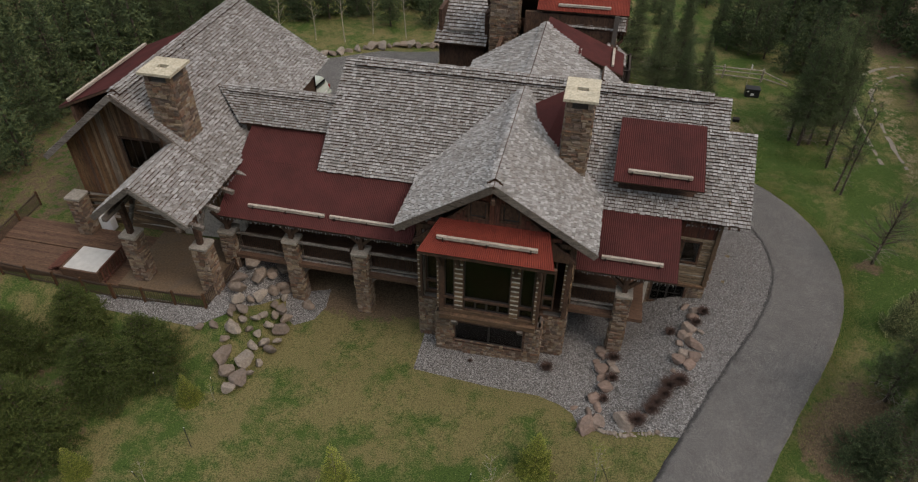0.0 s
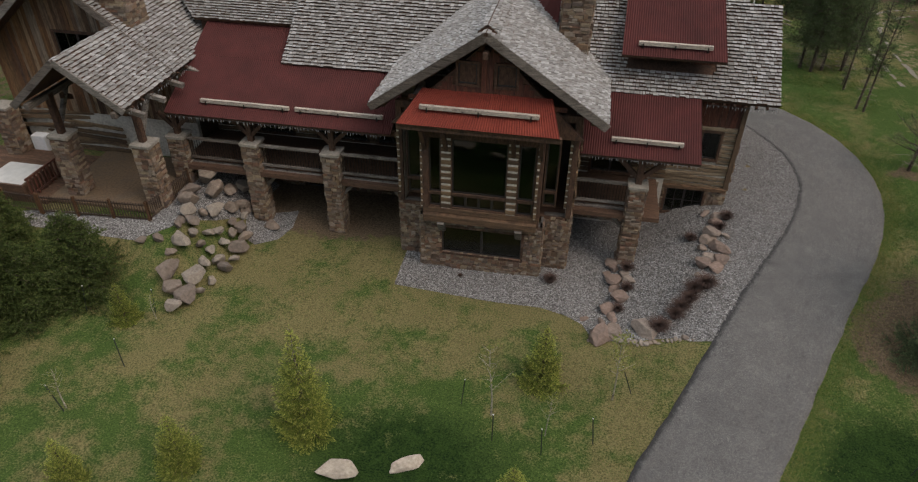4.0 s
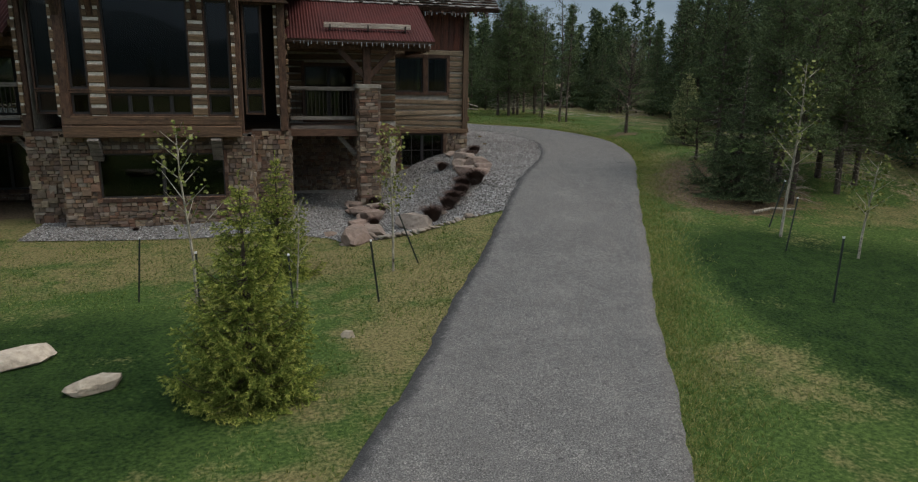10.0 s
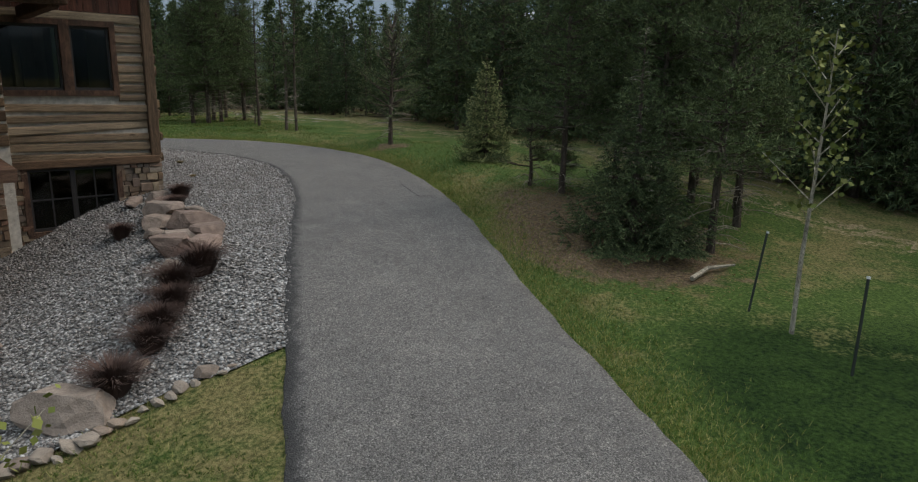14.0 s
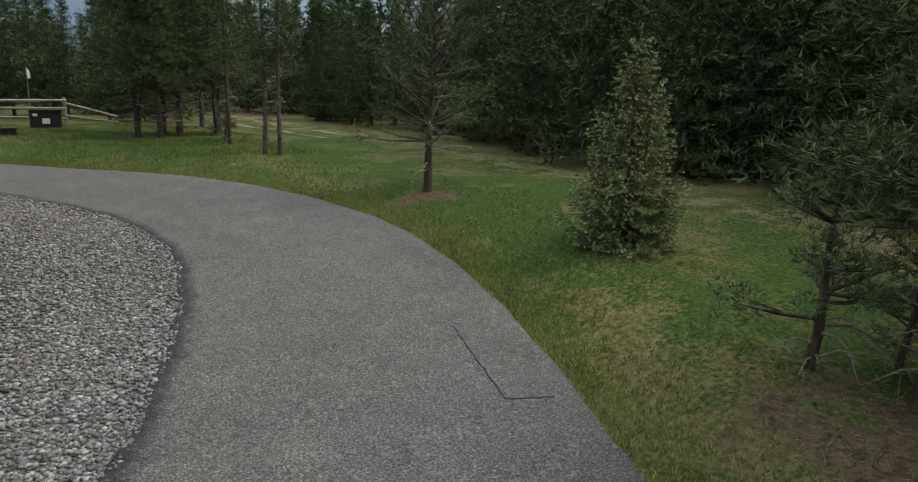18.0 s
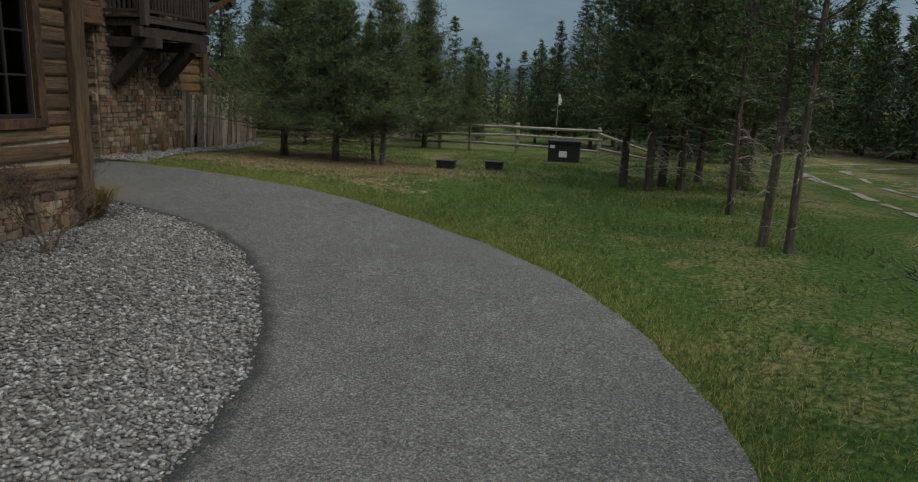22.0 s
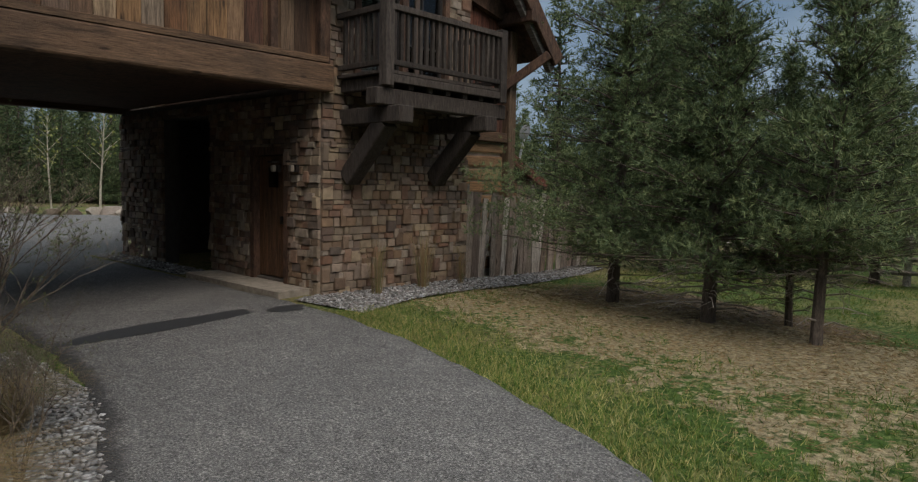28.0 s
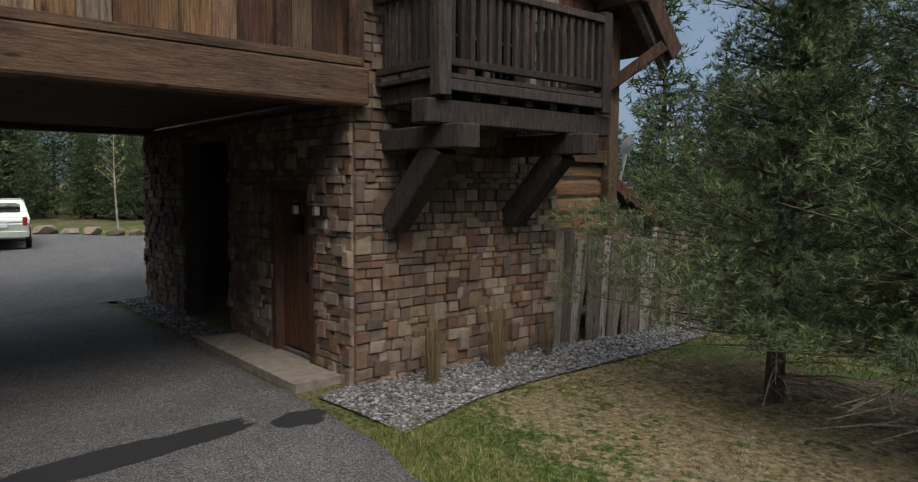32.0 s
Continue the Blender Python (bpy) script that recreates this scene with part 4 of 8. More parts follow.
# the driveway: a strip of asphalt with a crumbled edge, and the court beyond the archway
rv, rf, tar = [], [], []
ACROSS = 15
for i, (l, r) in enumerate(zip(EDGE_L, EDGE_R)):
    side = (l - r).normalized()
    jl, jr = noise.noise(V3((i * 0.8, 0, 0))) * 0.05, noise.noise(V3((i * 0.8, 9, 0))) * 0.05
    for k in range(ACROSS + 1):
        f = min(max((k - 1) / (ACROSS - 2), 0), 1)
        if k == 2:
            f = 0.075
        q = l.lerp(r, f) + side * (jl * (k < 2) - jr * (k > ACROSS - 2)) + side * (0.05 * (k == 0) - 0.05 * (k == ACROSS))
        rv.append((q.x, q.y, z_at(q.x, q.y) + 0.04 - 0.12 * (k in (0, ACROSS))))
        tar.append(1.0 if k < 2 else 0.45 if k == 2 else 0.0)
for i in range(len(EDGE_L) - 1):
    for k in range(ACROSS):
        a = i * (ACROSS + 1) + k
        rf.append((a, a + ACROSS + 1, a + ACROSS + 2, a + 1))


def road_top(x, y):
    """The height of the asphalt near its middle line."""
    return z_at(x, y) + 0.04


rme = to_mesh("driveway", rv, rf, ASPHALT)
rme.attributes.new("tar", "FLOAT", "POINT").data.foreach_set("value", np.array(tar, np.float32))
for f in rme.polygons:
    f.use_smooth = True
tagged(new("driveway", rme), "worn grey asphalt driveway curving round the lodge", "driveway", kind="structure")


def sheet(name, poly, mat, lift, label, category, step=0.3, kind="structure"):
    """A level cover over a polygon of the ground, following its slope."""
    bm = bmesh.new()
    f = bm.faces.new([bm.verts.new((x, y, 0)) for x, y in poly])
    if f.normal.z < 0:
        f.normal_flip()
    xs, ys = [p[0] for p in poly], [p[1] for p in poly]
    for lo, hi, ax in ((min(xs), max(xs), 0), (min(ys), max(ys), 1)):
        v = lo + step
        while v < hi:
            co = [0, 0, 0]
            co[ax] = v
            no = [0, 0, 0]
            no[ax] = 1
            bmesh.ops.bisect_plane(bm, geom=bm.verts[:] + bm.edges[:] + bm.faces[:], plane_co=co, plane_no=no)
            v += step
    for v in bm.verts:
        v.co.z = z_at(v.co.x, v.co.y) + lift
    bmesh.ops.recalc_face_normals(bm, faces=bm.faces)
    me = bpy.data.meshes.new(name)
    bm.to_mesh(me)
    bm.free()
    if me.polygons and me.polygons[0].normal.z < 0:
        me.flip_normals()
    me.materials.append(mat)
    return tagged(new(name, me), label, category, kind=kind)


COURT = [(-7.2, 41.2), (-7.2, 46.0), (-13.2, 50.2), (-13.7, 56.6), (-19, 55.2), (-23.5, 52.2), (-28.5, 46), (-27, 40), (-20, 38.5), (-12, 39.5)]
sheet("parking_court", COURT, ASPHALT, 0.05, "grey asphalt parking court beyond the archway", "pavement", 0.8)


def edge_between(y0, y1):
    return [((p * .985 + q * .015).x, (p * .985 + q * .015).y) for p, q in zip(EDGE_L, EDGE_R) if y0 < p.y < y1 and p.x > 0]


FRONT = [(-7.25, 25.6), (-7.18, 22.67), (-4.9, 22.55), (-2.6, 22.4), (-0.6, 22.4), (0.5, 22.1), (1.2, 21.7), (1.6, 20.98), (2.3, 20.88), (3.0, 20.75), (3.9, 20.95), (4.8, 21.0), (5.5, 20.8)]
EASTBED = FRONT + edge_between(20.75, 41.75) + [(1.1, 41.72), (1.1, 39.8), (6.0, 39.3), (6.0, 34.6), (7.35, 34.6), (7.35, 29.9), (3.4, 29.9), (0.2, 29.8), (0.2, 25.6)]
FOOTBED = [(-15.9, 26.6), (-15.2, 24.6), (-14.5, 24.2), (-13.6, 24.9), (-13.3, 26.0), (-13.5, 27.4)]
NORTHBED = [(1.0, 45.55), (1.6, 45.6), (2.6, 45.65), (2.3, 46.8), (2.15, 48.4), (2.0, 50.2), (1.9, 52.5), (1.5, 54), (0.9, 54), (0.9, 49.6), (0.9, 46.1)]
WESTBED = [(-25.2, 22.6), (-24.6, 21.9), (-18.9, 21.8), (-17.6, 22.6), (-16.4, 24.4), (-15.6, 26.2), (-15.4, 29.5), (-18.6, 29.5), (-18.7, 23.4), (-18.9, 22.9), (-23.8, 22.8)]
PASSBED = [(-7.4, 45.5), (-2.9, 45.5), (-2.9, 46.1), (-7.4, 46.1)]


def scatter_stones(poly, n, unit, r):
    xs, ys = [p[0] for p in poly], [p[1] for p in poly]
    x, y = r.uniform(min(xs), max(xs), n), r.uniform(min(ys), max(ys), n)
    k = inside(x, y, poly)
    return x[k], y[k]


PEBV = np.array([(1, .1, -.1), (-1, .2, .1), (.15, 1, .2), (-.2, -1, 0), (.25, .1, 1), (0, 0, -1)], float)
PEBF = np.array([(0, 2, 4), (2, 1, 4), (1, 3, 4), (3, 0, 4), (2, 0, 5), (1, 2, 5), (3, 1, 5), (0, 3, 5)])


def many(verts, faces, x, y, z, size, r, flat=0.6):
    """Copies of a small closed shape at many places, turned at random, as arrays."""
    n = len(x)
    a = r.uniform(0, 6.283, n)
    sx, sy, sz = size * r.uniform(0.6, 1.3, n), size * r.uniform(0.6, 1.3, n), size * flat * r.uniform(0.6, 1.2, n)
    px, py, pz = verts[None, :, 0] * sx[:, None], verts[None, :, 1] * sy[:, None], verts[None, :, 2] * sz[:, None]
    t = r.uniform(-0.6, 0.6, n)[:, None]
    py, pz = py * np.cos(t) - pz * np.sin(t), py * np.sin(t) + pz * np.cos(t)
    ca, sa = np.cos(a)[:, None], np.sin(a)[:, None]
    V = np.stack([px * ca - py * sa + x[:, None], px * sa + py * ca + y[:, None], pz + z[:, None]], -1).reshape(-1, 3)
    F = (faces[None] + (np.arange(n) * len(verts))[:, None, None]).reshape(-1, faces.shape[1])
    return V, F


def fast_mesh(name, V, F, mat, smooth=False):
    me = bpy.data.meshes.new(name)
    V, F = np.asarray(V, np.float32), np.asarray(F, np.int32)
    k = F.shape[1]
    me.vertices.add(len(V))
    me.vertices.foreach_set("co", V.reshape(-1))
    me.loops.add(F.size)
    me.loops.foreach_set("vertex_index", F.reshape(-1))
    me.polygons.add(len(F))
    me.polygons.foreach_set("loop_start", np.arange(len(F), dtype=np.int32) * k)
    if smooth:
        me.polygons.foreach_set("use_smooth", np.ones(len(F), bool))
    me.materials.append(mat)
    me.update(calc_edges=True)
    return me


for nm, poly, dens, lab in (("gravel_bed", EASTBED, 240, "pale crushed gravel bed round the lodge"), ("gravel_bed", NORTHBED, 300, "pale gravel strip along the gatehouse wall"),
                            ("gravel_bed", WESTBED, 90, "pale gravel strip beside the terrace fence"), ("gravel_bed", PASSBED, 300, "pale gravel strip inside the archway"), ("gravel_bed", FOOTBED, 120, "small round gravel bed at the foot of a porch column")):
    sheet(nm, poly, GRAVELBASE, 0.025, lab, "gravel", 0.4)
    xs, ys = [p[0] for p in poly], [p[1] for p in poly]
    area = (max(xs) - min(xs)) * (max(ys) - min(ys))
    gx, gy = scatter_stones(poly, int(area * dens), None, rng)
    size = rng.uniform(0.018, 0.04, len(gx))
    if poly is EASTBED:
        kx, ky = scatter_stones(poly, int(area * 430), None, rng)
        near = (kx > 6.2) & (ky > 24) & ((kx > 7.4) | (ky > 34))
        gx, gy, size = np.concatenate([gx, kx[near]]), np.concatenate([gy, ky[near]]), np.concatenate([size, rng.uniform(0.014, 0.032, near.sum())])
    V, F = many(PEBV, PEBF, gx, gy, land(gx, gy) + 0.035, size, rng)
    tagged(new("gravel_stones", fast_mesh("gravel_stones", V, F, GRAVEL)), "loose pale grey and white crushed stones", "gravel", kind="stuff")

# ---- the mountains round the valley ----
mv, mf = [], []
NA = 240
for i in range(NA):
    w = 2 * math.pi * i / NA
    hgt = 70 + 190 * max(0, noise.fractal(V3((math.cos(w) * 2.3, math.sin(w) * 2.3, 0.7)), 0.8, 2.1, 5) + 0.32)
    hgt *= 1 - .6 * math.exp(-((w - 2.18) / .6) ** 2)
    for k, (rad, f) in enumerate(((1500, -0.02), (1700, 0.35), (1950, 0.8), (2200, 1.0), (2450, 0.6))):
        jit = 1 + 0.25 * noise.noise(V3((math.cos(w) * 9, math.sin(w) * 9, k)))
        mv.append((rad * math.cos(w), rad * math.sin(w) + 30, hgt * f * jit))
for i in range(NA):
    j = (i + 1) % NA
    for k in range(4):
        mf.append((i * 5 + k, i * 5 + k + 1, j * 5 + k + 1, j * 5 + k))
mme = to_mesh("mountains", mv, mf, HILL)
for f in mme.polygons:
    f.use_smooth = True
tagged(new("backdrop_mountains", mme), "distant wooded mountains with patches of snow", "mountain", kind="structure")

# the tarred seam of a patch in the asphalt
seam = thing("patch_seam", (13.1, 27.6, 1.3), "thin dark tar seam of a patch in the asphalt", "tar seam", kind="structure")
for k, (a, b) in enumerate((((13.49, 28.6), (12.84, 26.89)), ((12.84, 26.89), (13.25, 26.69)))):
    sp = Pile()
    n = 14
    line = [V3((a[0] + (b[0] - a[0]) * i / n + .008 * math.sin(i * 2.3), a[1] + (b[1] - a[1]) * i / n + .006 * math.cos(i * 1.7), 0)) for i in range(n + 1)]
    sp.tube([(q.x, q.y, road_top(q.x, q.y) - .004) for q in line], [.012] * (n + 1), 5)
    sp.part("tar_line", RUBBER, seam)

# two pale wheel ruts of the old track along the wood
RUT = [(20.9, 45.2), (20.7, 50.3), (21.2, 57), (23.5, 61), (27, 62.6), (33, 63)]
line = curve([p[0] for p in RUT], [p[1] for p in RUT], 12)
for off in (-.75, .75):
    lo, hi = [], []
    for i, p in enumerate(line):
        d = (line[min(i + 1, len(line) - 1)] - line[max(i - 1, 0)]).normalized()
        side = V3((-d.y, d.x, 0))
        w = .13 + .1 * noise.noise(V3((i * .35, off, 0)))
        c = p + side * (off + .08 * noise.noise(V3((i * .5, off * 3, 4))))
        lo.append(c - side * w)
        hi.append(c + side * w)
    pts = [(q.x, q.y, z_at(q.x, q.y) + .02) for q in lo + hi]
    n = len(lo)
    tagged(new("dirt_track", to_mesh("dirt_track", pts, [(i, i + 1, n + i + 1, n + i) for i in range(n - 1) if noise.noise(V3((i * .42, off * 5, 9))) > -.12], TRACKDIRT)), "pale stony wheel rut of an old track in the grass", "track", kind="structure")


# ---- the lodge ----
lodge = thing("lodge", (-4, 32, 0), "log and stone mountain lodge with cedar-shingle and rusted metal roofs", "house")
RIDGE_Y, RIDGE_Z = 34.4, 11.45
EAVE_Y, EAVE_Z = 29.07, 7.27
MSLOPE = (RIDGE_Z - EAVE_Z) / (RIDGE_Y - EAVE_Y)


def main_z(y):
    return EAVE_Z + MSLOPE * (y - EAVE_Y)


# main roof, front slope (longer below at its east end), back slope
shingle_roof(lodge, (-14.1, EAVE_Y, EAVE_Z), (8.45, EAVE_Y, EAVE_Z), (-14.0, 33.0, main_z(33)), (8.4, 33.0, main_z(33)), single=300, seed=1,
             skip=lambda p: 1.9 < p.x < 5.7 and 30.0 < p.y < 32.6)
shingle_roof(lodge, (-14.0, 33.02, main_z(33)), (7.0, 33.02, main_z(33)), (-13.9, RIDGE_Y, RIDGE_Z), (7.0, RIDGE_Y, RIDGE_Z), seed=2)
shingle_roof(lodge, (8.4, 39.9, 6.9), (-14.0, 39.9, 6.9), (7.0, RIDGE_Y + .02, RIDGE_Z), (-13.9, RIDGE_Y + .02, RIDGE_Z), seed=3, course=0.3)


def ridge_cap(a, b, du, parent, w=0.42, rise=0.10):
    """A raised double cap along a ridge. du: across, level."""
    a, b, du = V3(a), V3(b), V3(du)
    for s in (-1, 1):
        e = du * s * w
        lo = Z * (-w * 0.8 + rise)
        shingle_roof(parent, a + e + lo, b + e + lo, a + Z * rise + du * s * .005, b + Z * rise + du * s * .005, thick=0.09, seed=int(a.x * 3 + s + 50))


ridge_cap((-13.2, RIDGE_Y, RIDGE_Z + .08), (6.1, RIDGE_Y, RIDGE_Z + .08), Y, lodge)

# north wing roof with its far gable
NWX, NWZ = -3.6, 11.0
shingle_roof(lodge, (1.2, 35.5, 8.15), (1.2, 42.7, 8.15), (NWX, 35.0, NWZ), (NWX, 43.2, NWZ), seed=4, course=0.25)
shingle_roof(lodge, (-8.2, 42.7, 8.15), (-8.2, 35.5, 8.15), (NWX, 43.2, NWZ), (NWX, 35.0, NWZ), seed=5, course=0.25)
ridge_cap((NWX, 35.2, NWZ + .06), (NWX, 43.1, NWZ + .06), X, lodge, 0.35)

# the prow gable over the window bay
GX0, GZR, GEZ, GH = -3.65, 11.2, 7.66, 4.85
FY, BY = 24.2, 33.9
shingle_roof(lodge, (GX0 + GH, 24.85, GEZ), (GX0 + GH, 29.7, GEZ), (GX0, FY, GZR), (GX0, BY, GZR), single=150, seed=6)
shingle_roof(lodge, (GX0 - GH, 29.7, GEZ), (GX0 - GH, 24.85, GEZ), (GX0, BY, GZR), (GX0, FY, GZR), single=150, seed=7)
ridge_cap((GX0, 24.6, GZR + .06), (GX0, 33.5, GZR + .06), X, lodge, 0.36)
for s in (-1, 1):
    timber(lodge, (GX0 + s * GH, 24.88, GEZ - .16), (GX0, FY + .04, GZR - .17), 0.09, 0.34, GREYWOOD, "barge_board")
    timber(lodge, (GX0 + s * (GH - .1), 25.15, GEZ - .3), (GX0, FY + .35, GZR - .34), 0.12, 0.22, TIMBER, "barge_board")
    timber(lodge, (GX0 + s * 4.3, 25.0, 7.62), (GX0 + s * 4.3, 29.2, 7.62), 0.2, 0.24, TIMBER, "purlin")
timber(lodge, (GX0, 24.2, 10.3), (GX0, 27, 10.3), 0.2, 0.28, TIMBER, "purlin")

# red metal roofs
metal_roof("porch_roof", lodge, (-18.8, 26.0, 5.7), (-8.0, 26.0, 5.7), (-18.8, 29.25, 7.28), (-8.0, 29.25, 7.28), REDDARK, label="rusted dark red corrugated porch roof")
metal_roof("porch_roof", lodge, (-18.75, 29.26, 7.285), (-13.9, 29.26, 7.285), (-18.75, 31.6, 8.42), (-13.9, 31.6, 8.42), REDDARK)
metal_roof("porch_roof", lodge, (0.2, 25.86, 5.8), (5.2, 25.86, 5.8), (0.2, 29.8, 7.6), (5.2, 29.8, 7.6), REDDARK, label="rusted dark red corrugated porch roof")
metal_roof("bay_roof", lodge, (-6.95, 23.35, 7.65), (-0.58, 23.35, 7.65), (-6.25, 24.98, 8.5), (-1.05, 24.98, 8.5), REDBRIGHT, label="bright rust-red corrugated roof over the bay")
metal_roof("dormer_roof", lodge, (1.55, 29.3, 8.9), (5.93, 29.3, 8.9), (1.6, 32.7, 10.62), (5.85, 32.7, 10.62), REDDARK, label="rusted red corrugated dormer roof")


def snow_log(a, b, slope):
    """A pale squared snow stop on iron brackets."""
    a, b = V3(a), V3(b)
    ob = timber(lodge, a + Z * .2, b + Z * .2, 0.16, 0.17, PALELOG, "snow_stop", "pale squared timber snow stop")
    k = max(2, int((b - a).length / 1.6))
    for i in range(k + 1):
        p = Pile()
        q = a.lerp(b, (i + .15) / (k + .3))
        p.box(q + Z * .12 - Y * .1, (0.05, 0.03, 0.2))
        p.box(q + Z * .06, (0.05, 0.24, 0.03))
        p.part("bracket", IRON, ob)


snow_log((-17.2, 26.65, 5.98), (-12.9, 26.65, 5.98), .5)
snow_log((-12.6, 26.65, 5.98), (-8.5, 26.65, 5.98), .5)
snow_log((1.5, 26.5, 6.1), (4.45, 26.5, 6.1), .5)
snow_log((-6.15, 23.95, 7.98), (-1.45, 23.95, 7.98), .55)
snow_log((2.2, 29.75, 9.12), (5.3, 29.75, 9.12), .6)

# the low linking roof west of the main roof
shingle_roof(lodge, (-19.4, 31.1, 8.42), (-13.6, 31.1, 8.42), (-21.4, 32.9, 9.66), (-13.6, 32.9, 9.66), seed=8)
shingle_roof(lodge, (-13.6, 36.0, 7.6), (-19.4, 36.0, 7.6), (-13.6, 32.92, 9.66), (-21.4, 32.92, 9.66), seed=9, course=0.3)
ridge_cap((-20.6, 32.9, 9.72), (-13.9, 32.9, 9.72), Y, lodge, 0.36)

# west gable wing
WX, WZR, WEX, WEZ = -24.0, 11.6, -18.55, 7.2
WS = (WZR - WEZ) / (WEX - WX)


def west_z(x):
    return WZR - WS * abs(x - WX)


shingle_roof(lodge, (WEX, 27.2, WEZ), (WEX, 42.6, WEZ), (WX, 27.2, WZR), (WX, 41.4, WZR), single=0, seed=10)
PX = -21.05
shingle_roof(lodge, (WEX, 23.1, WEZ), (WEX, 27.2, WEZ), (PX, 22.95, west_z(PX)), (PX, 27.2, west_z(PX)), seed=11)
shingle_roof(lodge, (-23.85, 28.0, west_z(PX) - WS * 2.8), (-23.85, 23.2, west_z(PX) - WS * 2.8), (PX, 28.0, west_z(PX)), (PX, 22.95, west_z(PX)), seed=12)
shingle_roof(lodge, (-29.5, 41.4, WEZ), (-29.5, 27.2, WEZ), (WX, 41.4, WZR), (WX, 27.2, WZR), seed=13, course=0.3)
ridge_cap((WX, 27.5, WZR + .06), (WX, 41.2, WZR + .06), X, lodge, 0.36)
metal_roof("dormer_roof", lodge, (-29.6, 37.5, 9.0), (-29.6, 29.4, 9.0), (-24.4, 37.5, 11.2), (-24.4, 29.4, 11.2), REDDARK)
timber(lodge, (-28.6, 29.2, 9.65), (-28.6, 37.0, 9.65), 0.16, 0.16, PALELOG, "snow_stop")
wall("dormer_wall", lodge, (-28.9, 37.4, 7.2), -Y, -X, 7.9, 1.9, TIMBER)
for s, ex, ez in ((1, WEX, WEZ), (-1, -29.5, WEZ)):
    timber(lodge, (ex, 27.12, ez - .12), (WX, 27.12, WZR - .12), 0.09, 0.32, GREYWOOD, "barge_board")
for x0, z0 in ((WEX, WEZ), (-23.85, west_z(PX) - WS * 2.8)):
    timber(lodge, (x0, 23.05, z0 - .12), (PX, 22.9, west_z(PX) - .12), 0.09, 0.30, GREYWOOD, "barge_board")

# west wing walls: boards above, logs below, with an open loggia
wall("west_gable_wall", lodge, (-29.0, 28.4, 1.6), X, -Y, 10.2, 5.7, CHINK, [(3.7, 4.6, 6.1, 5.7)])
log_face(lodge, (-29.0, 28.4, 1.6), X, -Y, 6.0, 2.4, seed=3)
board_face(lodge, (-29.0, 28.4, 4.0), X, -Y, 10.2, 3.0, [(3.7, 2.2, 6.1, 4.2)], seed=4, top=lambda s: min(7.4, west_z(-29.0 + s) - 4.15))
window(lodge, (-25.3, 28.4, 6.2), X, -Y, 2.4, 2.0, 2, 1, label="wide dark window in the board gable", lights=2)
wall("west_wall", lodge, (-29.0, 28.4, 1.6), Y, -X, 13, 5.6, TIMBER)
wall("west_wall", lodge, (-19.2, 41.3, 2.0), -Y, X, 12.8, 5.0, TIMBER)
wall("west_wall", lodge, (-19.2, 41.3, 2.0), -X, Y, 9.8, 5.1, TIMBER)
bg2 = Pile()
bg2.add([(-28.9, 41.3, 7.1), (-19.1, 41.3, 7.1), (-24, 41.3, 11.2), (-28.9, 41.0, 7.1), (-19.1, 41.0, 7.1), (-24, 41.0, 11.2)], [(0, 2, 1), (3, 4, 5), (0, 1, 4, 3), (1, 2, 5, 4), (2, 0, 3, 5)])
bg2.part("gable_wall", TIMBER, lodge)
wall("link_wall", lodge, (-19.2, 31.4, 2.9), X, -Y, 5.4, 5.3, TIMBER)
timber(lodge, (-25.2, 28.0, 5.0), (-23.0, 25.0, 6.6), 0.2, 0.25, TIMBER, "brace")
for q in ((-19.0, 24.3), (-23.05, 24.3)):
    timber(lodge, (q[0], q[1], 5.0), (q[0], q[1], 7.0), 0.28, 0.28, TIMBER, "post")
    timber(lodge, (q[0], q[1], 5.3), (q[0], q[1] + 1.2, 6.9), 0.18, 0.2, GREYWOOD, "brace")
    timber(lodge, (q[0], 22.9, 6.95), (q[0], 28.4, 6.95), 0.24, 0.28, GREYWOOD, "plate_beam")
for y in (23.6, 25.2, 26.8, 28.4, 29.8):
    timber(lodge, (-18.9, y, 6.95), (-18.0, y, 6.75), 0.22, 0.22, GREYWOOD, "beam_end")

# main walls
wall("front_wall", lodge, (-18.6, 30.0, 0.0), X, -Y, 11.2, 7.6, CHINK, [(2.2, 3.1, 4.2, 5.1), (5.6, 3.1, 8.2, 5.1), (8.8, 3.1, 10.2, 5.1), (4.6, 0.0, 6.6, 2.1), (8.0, .4, 10.0, 2.1)])
log_face(lodge, (-18.6, 30.0, 2.95), X, -Y, 11.2, 4.4, [(2.2, .15, 4.2, 2.15), (5.6, .15, 8.2, 2.15), (8.8, .15, 10.2, 2.15)], seed=5)
for a, w in ((2.2, 2.0), (5.6, 2.6), (8.8, 1.4)):
    window(lodge, (-18.6 + a, 30.0, 3.1), X, -Y, w, 2.0, 1, 1, label="dark window behind the porch", lights=2)
for a, w, v in ((4.6, 2.0, 0.0), (8.0, 2.0, .4)):
    window(lodge, (-18.6 + a, 30.0, v), X, -Y, w, 2.1 - v, 1, 1, lights=2)
stone_face(lodge, (-18.6, 30.0, 0.0), X, -Y, 11.2, 2.7, [(4.6, 0.0, 6.6, 2.1), (8.0, .4, 10.0, 2.1)], single=0, seed=17)
stone_face(lodge, (0.2, 29.6, 0.2), X, -Y, 4.0, 2.5, single=0, seed=18)
